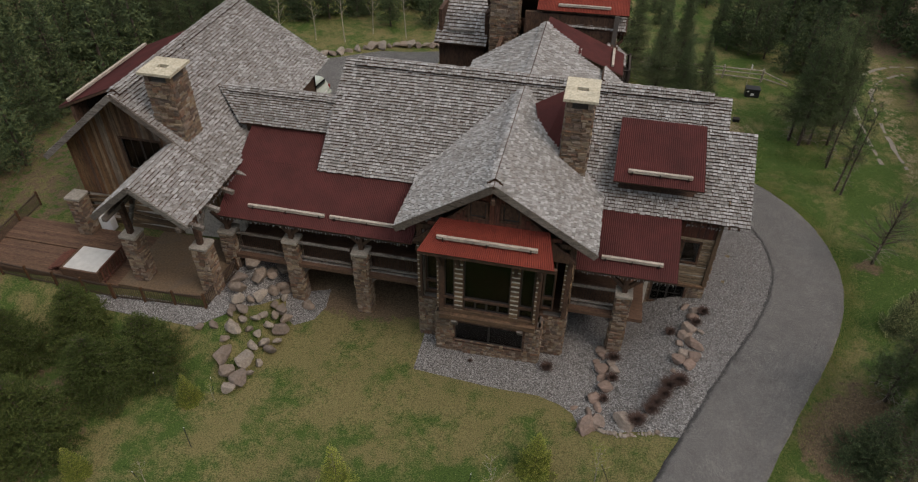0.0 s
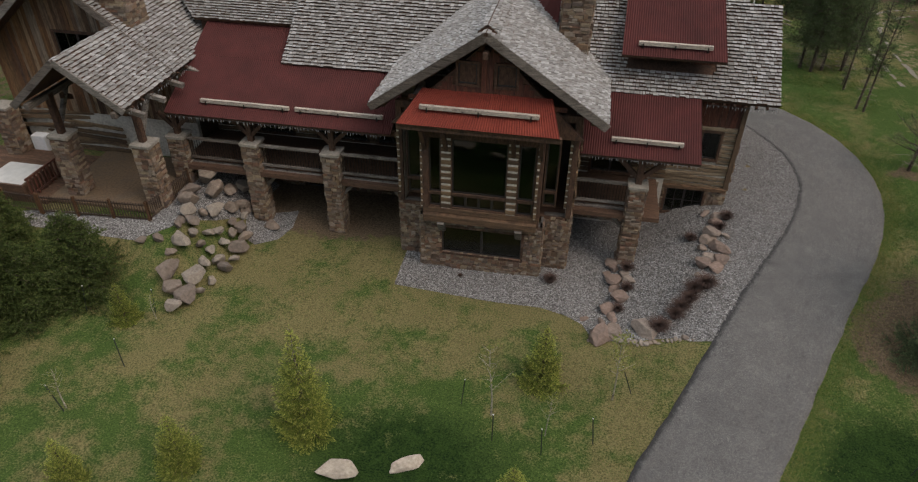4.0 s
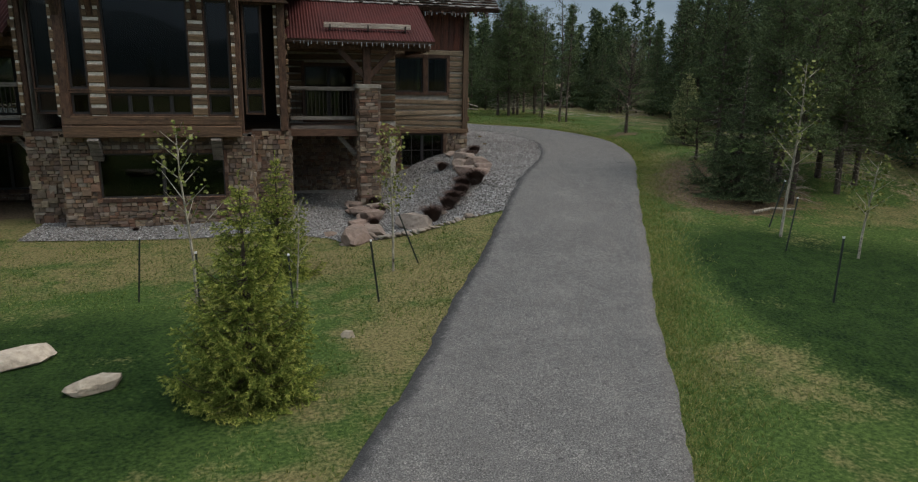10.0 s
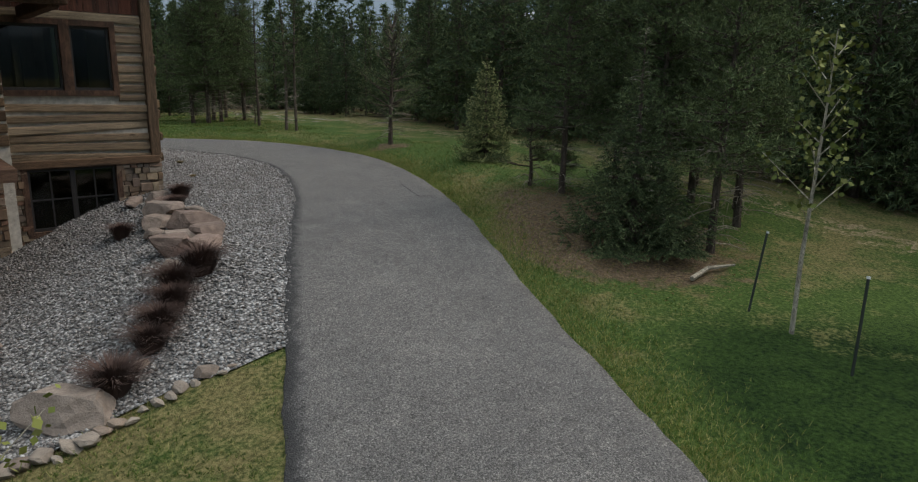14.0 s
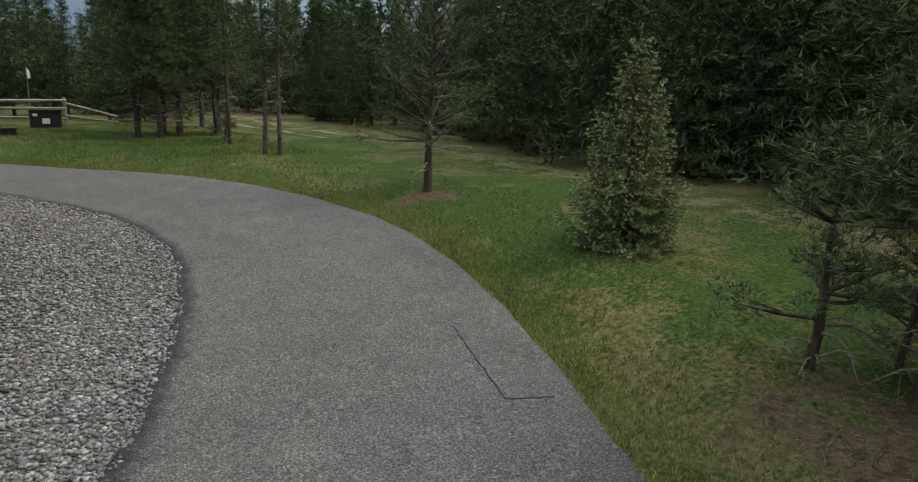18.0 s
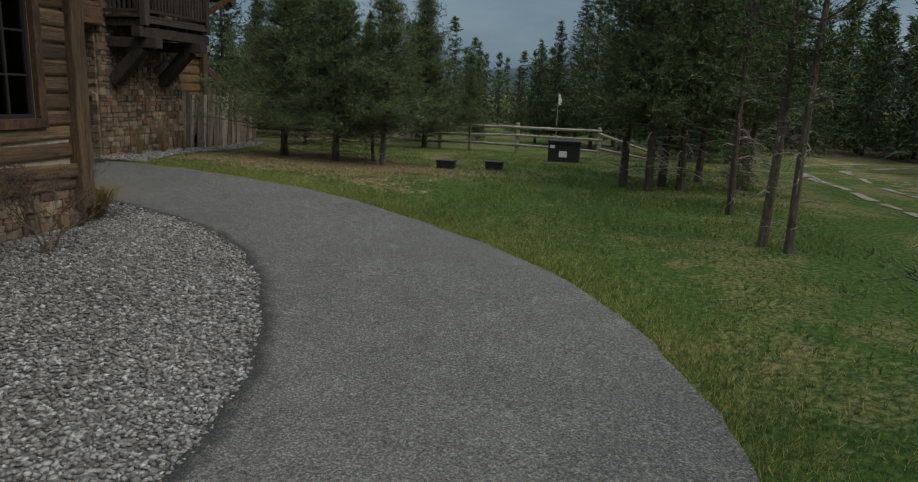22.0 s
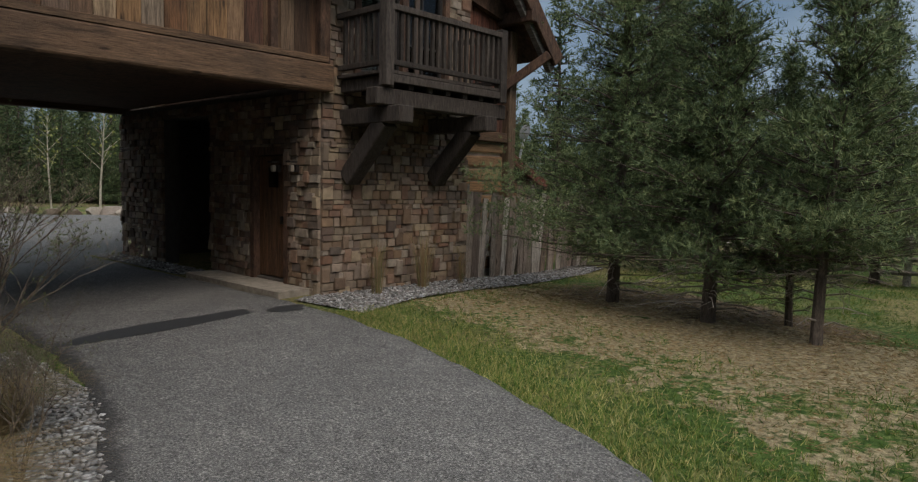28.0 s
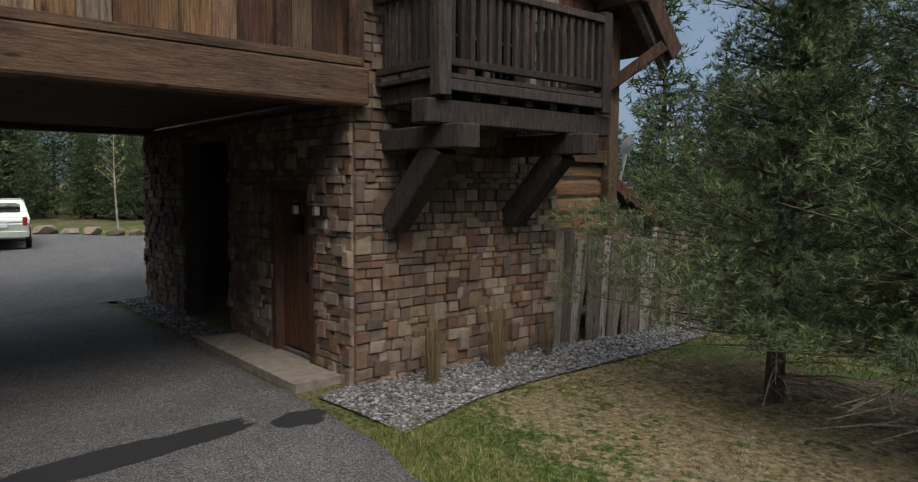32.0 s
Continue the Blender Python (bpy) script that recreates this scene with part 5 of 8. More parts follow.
# recess east of the bay
wall("recess_wall", lodge, (0.0, 29.6, 0.0), X, -Y, 4.4, 7.05, CHINK, [(0.9, 3.0, 2.7, 5.0)])
log_face(lodge, (0.0, 29.6, 2.9), X, -Y, 4.4, 3.6, [(0.9, .1, 2.7, 2.1)], seed=6)
window(lodge, (0.9, 29.6, 3.0), X, -Y, 1.8, 2.0, 1, 1, lights=2, label="glazed porch door pair")
# south-east block
SE = [(0.45, 1.05, 2.18, 2.4), (0.15, 4.05, 1.35, 5.4), (1.55, 4.05, 2.33, 5.4)]
wall("south_east_wall", lodge, (4.2, 29.85, 0.0), X, -Y, 3.17, 7.3, CHINK, SE)
stone_face(lodge, (4.2, 29.72, 0.3), X, -Y, 3.2, 2.2, [(a, b - .3, c, d - .3) for a, b, c, d in SE], single=220, seed=11)
log_face(lodge, (4.2, 29.85, 2.5), X, -Y, 3.15, 3.2, [(a - .1, b - 2.5 - .1, c + .1, d - 2.5 + .1) for a, b, c, d in SE[1:]], seed=7, course=0.22, gap=.055, meshes=SOUTHLOG_MESH)
board_face(lodge, (4.2, 29.85, 5.7), X, -Y, 3.17, 1.6, seed=8, meshes=REDBOARD_MESH)
window(lodge, (4.65, 29.72, 1.05), X, -Y, 1.73, 1.35, 2, 2, lights=2, label="basement window in the stone base")
window(lodge, (4.35, 29.85, 4.05), X, -Y, 1.2, 1.35, 1, 1, label="dark casement window in the log wall")
window(lodge, (5.75, 29.85, 4.05), X, -Y, 0.78, 1.35, 1, 1, label="narrow casement window in the log wall")
timber(lodge, (7.3, 29.8, 2.5), (7.3, 29.8, 7.2), 0.22, 0.24, POST, "corner_post")
timber(lodge, (4.2, 29.7, 2.5), (7.35, 29.7, 2.5), 0.2, 0.16, BEAM, "sill_beam")
wall("east_wall", lodge, (7.34, 29.86, 0.6), Y, X, 5.14, 6.5, CHINK)
stone_face(lodge, (7.34, 29.8, 0.8), Y, X, 5.2, 1.7, single=120, seed=12)
log_face(lodge, (7.34, 29.8, 2.5), Y, X, 5.2, 3.2, seed=9)
board_face(lodge, (7.34, 29.8, 5.7), Y, X, 5.2, 2.4, seed=10)
wall("east_wall", lodge, (7.34, 35.0, 0.6), -X, Y, .94, 7.5, TIMBER)
timber(lodge, (7.36, 34.95, 2.3), (7.36, 34.95, 7.0), 0.24, 0.24, POST, "corner_post")
# north-east wall past which the drive curves
NE = [(2.25, 1.5, 3.78, 3.25)]
wall("north_east_wall", lodge, (6.1, 34.85, 2.2), Y, X, 4.5, 6.0, CHINK_D, NE)
stone_face(lodge, (6.1, 34.85, 1.9), Y, X, 4.5, 0.75, size=(.1, .28), rows=(.08, .16), depth=.05, single=90, seed=13)
log_face(lodge, (6.1, 34.85, 2.65), Y, X, 4.45, 3.25, [(2.12, .92, 3.92, 2.95)], seed=21, course=0.235, gap=.03)
board_face(lodge, (6.1, 34.85, 6.05), Y, X, 4.5, 2.2, seed=22)
timber(lodge, (6.2, 34.85, 5.97), (6.2, 39.25, 5.97), 0.2, 0.22, BEAM, "belt_beam")
window(lodge, (6.1, 37.1, 3.7), Y, X, 1.53, 1.75, 2, 3, trim=0.13, lights=2, label="paned double window in the hewn log wall")
timber(lodge, (6.16, 39.33, 2.35), (6.16, 39.33, 8.3), 0.26, 0.26, POST, "corner_post")
timber(lodge, (6.18, 35.05, 2.65), (6.18, 35.05, 8.2), 0.22, 0.22, POST, "corner_post")
wall("north_wall", lodge, (6.085, 39.35, 2.2), -X, Y, 5.085, 6.0, CHINK_D)
log_face(lodge, (6.1, 39.35, 2.4), -X, Y, 5.1, 5.6, seed=23, course=.22)
wall("arch_pier", lodge, (1.0, 39.35, 1.9), Y, X, 1.45, 3.75, MORTAR)
stone_face(lodge, (1.0, 39.35, 2.0), Y, X, 1.48, 3.6, size=(.08, .24), rows=(.07, .17), depth=.05, single=130, seed=14)
wall("arch_side", lodge, (1.0, 40.8, 1.9), -X, Y, 8.2, 3.75, MORTAR)
stone_face(lodge, (1.0, 40.8, 2.0), -X, Y, 8.2, 3.6, single=200, seed=15)

# dormer
wall("dormer_wall", lodge, (2.0, 30.45, 7.1), X, -Y, 3.6, 2.1, TIMBER, [(0.75, .36, 2.6, 1.5)])
window(lodge, (2.75, 30.45, 7.46), X, -Y, 1.85, 1.14, 1, 1, lights=3, label="dormer window of three dark lights")
board_face(lodge, (2.0, 30.45, 7.1), X, -Y, 3.6, 2.0, [(0.6, .2, 2.75, 1.65)], seed=24, meshes=REDBOARD_MESH)
for x, u in ((2.0, Y), (5.6, Y)):
    wall("dormer_cheek", lodge, (x, 30.45, 7.4), u, X if x > 3 else -X, 1.9, 2.0, TIMBER)

# chimneys
def chimney(cx, cy, w, d, z0, z1, seed):
    ob = thing("chimney", (cx, cy, z0), "stacked stone chimney with a pale slab cap, rising through the roof", "chimney", "chimneys")
    p = Pile()
    p.box((cx, cy, (z0 + z1 - .45) / 2), (w - .04, d - .04, z1 - .45 - z0))
    p.part("core", MORTAR, ob)
    for o, u, n, W in (((cx - w / 2, cy - d / 2), X, -Y, w), ((cx + w / 2, cy + d / 2), -X, Y, w), ((cx + w / 2, cy - d / 2), Y, X, d), ((cx - w / 2, cy + d / 2), -Y, -X, d)):
        stone_face(ob, (*o, z0), u, n, W, z1 - .45 - z0, single=70, seed=seed, size=(.15, .5))
        seed += 1
    for sx in (-1, 1):
        for sy in (-1, 1):
            q = Pile()
            q.put(rounded_box(.08, .02, 3), axes((cx + sx * (w / 2 - .12), cy + sy * (d / 2 - .12), z1 - .26), X * .26, Y * .26, Z * .42))
            q.part("pier", STONE, ob)
    q = Pile()
    W, D, hw, hd = w / 2 + .2, d / 2 + .2, .28, .16
    for a, b, c, e in ((-W, -D, W, -hd), (-W, hd, W, D), (-W, -hd, -hw, hd), (hw, -hd, W, hd)):
        q.box((cx + (a + c) / 2, cy + (b + e) / 2, z1 + .02), (c - a, e - b, .14))
    q.part("cap_slab", SLAB, ob, "pale concrete cap slab with a flue opening")
    return ob


chimney(-0.55, 30.9, 1.25, 2.0, 7.2, 12.75, 30)
chimney(-21.4, 28.5, 1.45, 1.5, 8.2, 12.75, 40)
slab(lodge, ((-1.35, 29.6, 8.9), (-1.35, 33.2, 11.6), (-2.9, 32.4, 11.0), (-2.2, 30.2, 9.6)), 0.04, REDDARK, "flashing", "red metal flashing behind the chimney")

# window bay
BAY = thing("window_bay", (-3.65, 25, 0), "tall timber-framed window bay on a stone base", "bay window")
BL, BR, CL, CR, BYF, BYS = -7.5, 0.2, -6.05, -1.25, 24.35, 25.35
wall("base", BAY, (CL - .3, 24.5, -.2), X, -Y, CR - CL + .6, 3.0, MORTAR, [(0.98, 1.07, 4.56, 2.45)], .3)
stone_face(BAY, (CL - .3, 24.5, 0), X, -Y, CR - CL + .6, 2.75, [(0.98, .87, 4.56, 2.25)], single=200, seed=51)
window(BAY, (CL + .68, 24.5, .87), X, -Y, 3.58, 1.38, 1, 1, lights=2, trim=.1, label="wide basement window in the stone base")
wall("base", BAY, (BL, BYS, -.2), X, -Y, CL - .3 - BL, 3.1, MORTAR)
stone_face(BAY, (BL, BYS, 0), X, -Y, CL - .3 - BL, 2.85, single=70, seed=52)
wall("base", BAY, (CR + .3, BYS, -.2), X, -Y, BR - CR - .3, 3.1, MORTAR)
stone_face(BAY, (CR + .3, BYS, 0), X, -Y, BR - CR - .3, 2.85, single=70, seed=53)
for x, n in ((CL - .3, -X), (CR + .3, X)):
    wall("base", BAY, (x, BYS, -.2) if n.x < 0 else (x, 24.5, -.2), -Y if n.x < 0 else Y, n, BYS - 24.5, 3.0, MORTAR, (), .1)
    stone_face(BAY, (x, BYS, 0) if n.x < 0 else (x, 24.5, 0), -Y if n.x < 0 else Y, n, BYS - 24.5, 2.75, single=40, seed=54)
for x, n in ((BL, -X), (BR, X)):
    wall("bay_side", BAY, (x, 30, -.2) if n.x < 0 else (x, BYS, -.2), -Y if n.x < 0 else Y, n, 4.6, 6.9, CHINK)
    stone_face(BAY, (x, 30, 0) if n.x < 0 else (x, BYS, 0), -Y if n.x < 0 else Y, n, 4.6, 2.85, single=70, seed=56)
    log_face(BAY, (x, 30, 2.9) if n.x < 0 else (x, BYS, 2.9), -Y if n.x < 0 else Y, n, 4.6, 3.8, seed=25)
timber(BAY, (CL - .08, BYF - .12, 2.92), (CR + .05, BYF - .12, 2.92), 0.42, 0.34, BEAM, "sill_beam", "heavy brown sill beam")
timber(BAY, (CL - .1, BYF, 3.24), (CR + .1, BYF, 3.24), 0.26, 0.26, BEAM, "sill_log")
for x in (-5.35, -1.95):
    timber(BAY, (x, BYF + .2, 2.1), (x, BYF - .25, 2.75), 0.3, 0.3, GREYWOOD, "corbel")
for x, y, w in ((CL, BYF, .26), (CR, BYF, .26), (BL + .12, BYS, .24), (BR - .12, BYS, .24)):
    timber(BAY, (x, y, 2.85), (x, y, 7.7), w, w, TIMBER, "post")
for x0, x1, yy in ((CL, CR, BYF), (BL, CL, BYS), (CR, BR, BYS)):
    timber(BAY, (x0, yy, 6.9), (x1, yy, 6.9), .2, .3, TIMBER, "header_beam")
    timber(BAY, (x0, yy, 7.6), (x1, yy, 7.6), .24, .3, TIMBER, "header_beam")
# chinked log piers between the lights
for x in (-5.15, -2.36):
    wall("pier_core", BAY, (x - .2, BYF - .1, 3.35), X, -Y, .4, 3.4, CHINK, (), .2)
    for i in range(11):
        r = random.Random(i + int(x * 7))
        m = axes((x, BYF + .0, 3.5 + i * .305), X * .42, Z * .235, Y * .26)
        piece("log", LOG_MESH[i % 3], BAY, m)
for x, y in ((CL - .14, BYF - .06), (CR - .07, BYF - .16), (BL + .07, BYS - .12), (BR - .29, BYS)):
    wall("pier_core", BAY, (x - .05, y - .06, 3.35), X, -Y, .1, 3.4, CHINK, (), .1)
    for i in range(11):
        piece("log", LOG_MESH[i % 3], BAY, axes((x, y, 3.5 + i * .305), X * .11, Z * .255, Y * .16))
for x0, x1, y in ((-5.88, -5.4, BYF), (-4.9, -2.6, BYF), (-2.1, -1.45, BYF), (-7.05, -6.4, BYS), (-1.05, -.55, BYS)):
    n = 4 if x1 - x0 > 1.5 else 1
    window(BAY, (x0, y, 3.42), X, -Y, x1 - x0, .6, 1, 1, trim=.05, lights=n)
    window(BAY, (x0, y, 4.14), X, -Y, x1 - x0, 2.58, 1, 1, trim=.05, label="tall dark glazed light")
    window(BAY, (x0, y, 7.06), X, -Y, x1 - x0, .36, 1, 1, trim=.04)
for y, x0, x1 in ((BYF, CL, CL), (BYF, CR, CR)):
    g = Pile()
    g.box((x0, (BYF + BYS) / 2, 5.3), (.02, BYS - BYF, 4.2))
    g.part("pane", GLASS, BAY).visible_shadow = False
for x in (-5.15, -2.36, CL, CR):
    timber(BAY, (x, BYF - .05, 6.2), (x, 23.6, 7.35), .16, .2, TIMBER, "brace")
timber(BAY, (-7.0, 23.55, 7.48), (-.5, 23.55, 7.48), .2, .22, TIMBER, "eave_beam")
q = Pile()
q.box((-3.65, 27.6, 2.75), (7.4, 4.6, .2))
q.part("floor_plate", DECK, BAY)
# Added backing behind the bay glass; its dark colour puts in the room's shade.
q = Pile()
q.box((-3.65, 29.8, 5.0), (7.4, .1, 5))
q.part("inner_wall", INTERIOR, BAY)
# gable wall above
gw = Pile()
gw.add([(GX0 - 4.0, 25.0, 6.8), (GX0 + 4.0, 25.0, 6.8), (GX0, 25.0, 10.65), (GX0 - 4.0, 25.2, 6.8), (GX0 + 4.0, 25.2, 6.8), (GX0, 25.2, 10.65)],
       [(0, 1, 2), (5, 4, 3), (0, 3, 4, 1), (1, 4, 5, 2), (2, 5, 3, 0)])
gw.part("gable_wall", TIMBER, lodge)
board_face(lodge, (GX0 - 3.2, 25.0, 8.0), X, -Y, 6.4, 2.2, [(2.0, .75, 2.85, 1.75), (3.55, .75, 4.4, 1.75)], seed=26, meshes=REDBOARD_MESH, top=lambda s: max(.2, 10.5 - .96 * abs(s - 3.2) - 8.0))
for x in (GX0 - 1.15, GX0 + .4):
    window(lodge, (x, 24.98, 8.85), X, -Y, .75, .85, 1, 1, trim=.1, label="small gable window")

# porch decks, columns and rails
q = Pile()
q.box((-13.2, 28.1, 2.78), (11.2, 3.8, .24))
q.part("porch_deck", DECK, lodge, "timber porch deck")
q = Pile()
q.box((2.1, 27.9, 2.72), (3.9, 3.6, .22))
q.part("porch_deck", DECK, lodge)


def column(cx, cy, z0, z1, w=.82, seed=0, label="stacked stone porch column with a pale cap stone"):
    ob = thing("stone_column", (cx, cy, z0), label, "column", "porch columns")
    p = Pile()
    p.box((cx, cy, (z0 + z1) / 2), (w - .06, w - .06, z1 - z0))
    p.part("core", MORTAR, ob)
    h = w / 2 - .03
    for o, u, n in (((cx - h, cy - h), X, -Y), ((cx + h, cy + h), -X, Y), ((cx + h, cy - h), Y, X), ((cx - h, cy + h), -Y, -X)):
        stone_face(ob, (*o, z0), u, n, 2 * h, z1 - z0 - .1, single=75, seed=seed, size=(.15, .45))
        seed += 1
    q = Pile()
    q.put(rounded_box(.06, .01, seed), axes((cx, cy, z1 - .04), X * (w + .14), Y * (w + .14), Z * .13))
    q.part("cap", CAPSTONE, ob)
    return ob


column(-15.0, 26.6, -.15, 4.35, .8, seed=60)
column(-11.0, 26.5, -.15, 4.31, .8, seed=65)
column(-18.75, 26.6, 1.6, 4.35, seed=70)
column(2.91, 26.37, 0.0, 4.34, .72, seed=75)
column(-18.95, 24.3, 1.6, 5.05, .85, seed=80)
column(-23.05, 24.3, 1.6, 5.05, .85, seed=85)
column(-28.6, 27.2, 1.6, 4.6, .85, seed=90)
for x in (-15.0, -11.0, -18.75):
    timber(lodge, (x, 26.6, 4.3), (x, 26.6, 5.5), .26, .26, TIMBER, "post")
    for s in (-1, 1):
        timber(lodge, (x, 26.6, 4.6), (x + s * .8, 26.6, 5.4), .16, .18, TIMBER, "brace")
timber(lodge, (-18.9, 26.6, 5.5), (-7.6, 26.6, 5.5), .24, .26, TIMBER, "eave_beam")
timber(lodge, (2.91, 26.4, 4.3), (2.91, 26.4, 5.62), .28, .28, TIMBER, "post")
for s in (-1, 1):
    timber(lodge, (2.91, 26.4, 4.55), (2.91 + s * .95, 26.4, 5.5), .18, .2, TIMBER, "brace")
timber(lodge, (.2, 26.4, 5.64), (5.1, 26.4, 5.64), .24, .26, TIMBER, "eave_beam")
timber(lodge, (4.9, 26.4, 5.58), (4.9, 29.7, 5.58), .2, .24, TIMBER, "plate_beam")
rafter_tails(lodge, (-18.6, 26.05, 5.68), (-8.2, 26.05, 5.68), .12, V3((0, 1.0, .48)))
rafter_tails(lodge, (.4, 25.91, 5.78), (5.05, 25.91, 5.78), .12, V3((0, 1.0, .48)))
rafter_tails(lodge, (-13.9, 29.12, 7.27), (-8.8, 29.12, 7.27), .24, V3((0, .8, .66)))
rafter_tails(lodge, (5.5, 29.12, 7.27), (8.2, 29.12, 7.27), .24, V3((0, .8, .66)), .5)
rafter_tails(lodge, (-18.6, 23.4, 7.2), (-18.6, 30.2, 7.2), .26, V3((-.9, 0, .72)), .8)


def porch_rail(x0, x1, y, zt=4.2, zb=3.2, balusters=True):
    ob = thing("porch_railing", ((x0 + x1) / 2, y, 2.9), "weathered grey timber porch railing", "railing", "porch railings")
    timber(ob, (x0, y, zt), (x1, y, zt), .14, .13, GREYWOOD, "top_rail")
    timber(ob, (x0, y, zb), (x1, y, zb), .12, .12, GREYWOOD, "bottom_rail")
    timber(ob, (x0, y + .05, 2.78), (x1, y + .05, 2.78), .16, .32, GREYWOOD, "rim_beam")
    n = int((x1 - x0) / .13)
    for i in range(n):
        p = Pile()
        x = x0 + (i + .5) * (x1 - x0) / n
        p.box((x, y, (zt + zb) / 2), (.022, .022, zt - zb - .1))
        p.part("baluster", IRON, ob)
    return ob


porch_rail(-18.3, -15.55, 26.55)
porch_rail(-14.65, -11.65, 26.5)
porch_rail(-10.75, -7.55, 26.5)
porch_rail(.3, 2.52, 26.5)
for x0, x1 in ((-14.0, -14.65), (-10.1, -10.75), (-8.2, -7.6), (1.9, 2.5)):
    timber(lodge, (x0, 26.6, 2.6), (x1, 26.6, 1.9), .14, .16, GREYWOOD, "brace")
for i, (a, b, n) in enumerate((((-18.7, 25.98, 5.62), (-8.2, 25.98, 5.62), 60), ((.4, 25.84, 5.73), (5.15, 25.84, 5.73), 30), ((-14, 29.02, 7.07), (-8.6, 29.02, 7.07), 30),
                               ((5.4, 29.02, 7.07), (8.4, 29.02, 7.07), 18), ((-18.5, 23.2, 7.02), (-18.5, 30.4, 7.02), 36))):
    light_string(a, b, n)
icicles = thing("wind_chime", (-13.0, 27.0, 5.4), "pale hanging tube chime under the porch eave", "wind chime")
for i in range(9):
    p = Pile()
    p.tube([(-13.55 + i * .14, 26.9, 5.45), (-13.55 + i * .14, 26.9, 4.9 + .07 * (i % 3))], [.02, .02], 6)
    p.part("tube", PALELOG, icicles)


# ---- gatehouse and the bridge over the drive ----
gate = thing("gatehouse", (-3, 48.5, 2.3), "stone and timber gatehouse with a balcony over the drive", "house")
EF = [(0.75, 3.75, 2.75, 5.95)]
wall("east_wall", gate, (0.93, 46.1, 2.1), Y, X, 3.5, 8.6, MORTAR, EF, .3)
stone_face(gate, (0.93, 46.1, 2.2), Y, X, 3.5, 6.6, [(a - .1, b - .1, c + .1, d) for a, b, c, d in EF], single=300, seed=101, size=(.1, .27), rows=(.07, .17), depth=.05)
wall("south_wall", gate, (-7.1, 46.1, 2.1), X, -Y, 8.0, 3.6, MORTAR, [(8.0 - 1.95, .3, 8.0 - 1.0, 2.55), (2.3, .1, 4.4, 3.3)], .3)
stone_face(gate, (-7.1, 46.1, 2.2), X, -Y, 8.03, 3.4, [(6.0, 0.0, 7.05, 2.5), (2.3, 0.0, 4.4, 3.2)], single=300, seed=103, size=(.1, .27), rows=(.07, .17), depth=.05)
wall("west_wall", gate, (-7.1, 46.1, 2.1), Y, -X, 6.0, 6.0, MORTAR)
wall("north_wall", gate, (.6, 51.2, 2.1), -X, Y, 7.6, 5.0, TIMBER)
# Backing added behind the passage openings, coloured dark for the unlit room.
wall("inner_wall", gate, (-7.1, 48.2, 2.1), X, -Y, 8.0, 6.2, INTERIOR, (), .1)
# arched plank door with lamps
door = thing("door_1", (-1.0, 46.15, 2.4), "closed brown plank door with a small glass light, in the stone passage", "door", kind="structure")
for i in range(5):
    p = Pile()
    p.put(BOARDU[i % 3], axes((-.95 + i * .19 - .02, 46.2, 3.5), X * .185, Z * 2.15, Y * .06))
    p.part("plank", DOORWOOD, door)
p = Pile()
p.box((-1.09, 46.12, 3.5), (.12, .16, 2.3))
p.box((0.0, 46.12, 3.5), (.12, .16, 2.3))
p.box((-.55, 46.12, 4.66), (1.2, .16, .14))
p.part("door_frame", TIMBER, door)
p = Pile()
p.box((-.25, 46.14, 3.45), (.05, .08, .14))
p.part("handle", IRON, door)
p = Pile()
p.box((-.55, 46.15, 4.2), (.28, .02, .36))
p.part("pane", GLASS, door)
step = thing("doorstep", (-1.0, 45.8, 2.3), "flat tan concrete doorstep", "step")
p = Pile()
p.put(rounded_box(.03, .004, 2), axes((-.9, 45.78, z_at(-.9, 45.8) + .05), X * 3.2, Y * .7, Z * .12))
p.part("slab", CONCRETE, step)
for lx in (-.2, .35):
    lamp = thing("wall_lamp", (lx, 46.0, 4.35), "small lantern wall lamp with frosted glass", "lamp", "passage lamps")
    p = Pile()
    p.box((lx, 46.02, 4.35), (.1, .06, .12))
    p.part("bracket", IRON, lamp)
    p = Pile()
    p.put(rounded_box(.1), axes((lx, 45.93, 4.35), X * .07, Y * .07, Z * .11))
    p.part("glass", CONCRETE, lamp)
    p = Pile()
    p.box((lx, 45.93, 4.46), (.14, .14, .03))
    p.part("cap", IRON, lamp)
# the bridge: beam, upright boards, windows, ceiling
bridge = thing("bridge_room", (-3, 43.5, 5.6), "board-clad room bridging the drive between lodge and gatehouse", "building")
timber(bridge, (0.98, 40.7, 5.79), (0.98, 46.2, 5.79), .34, .43, BEAM, "bridge_beam", "long brown bridge beam")
timber(bridge, (1.0, 41.0, 6.06), (1.0, 46.1, 6.06), .3, .1, BEAM, "ledger_board")
timber(bridge, (-7.0, 40.9, 5.82), (-7.0, 46.2, 5.82), .34, .36, BEAM, "bridge_beam")
q = Pile()
q.box((-3.0, 43.55, 5.86), (7.8, 5.3, .2))
q.part("underside", TIMBER, bridge)
WB = [(1.25, 1.05, 1.95, 2.1), (2.2, 1.05, 2.9, 2.1), (3.15, 1.05, 3.85, 2.1)]
wall("east_side", bridge, (.95, 41.0, 6.1), Y, X, 5.1, 2.5, TIMBER, WB)
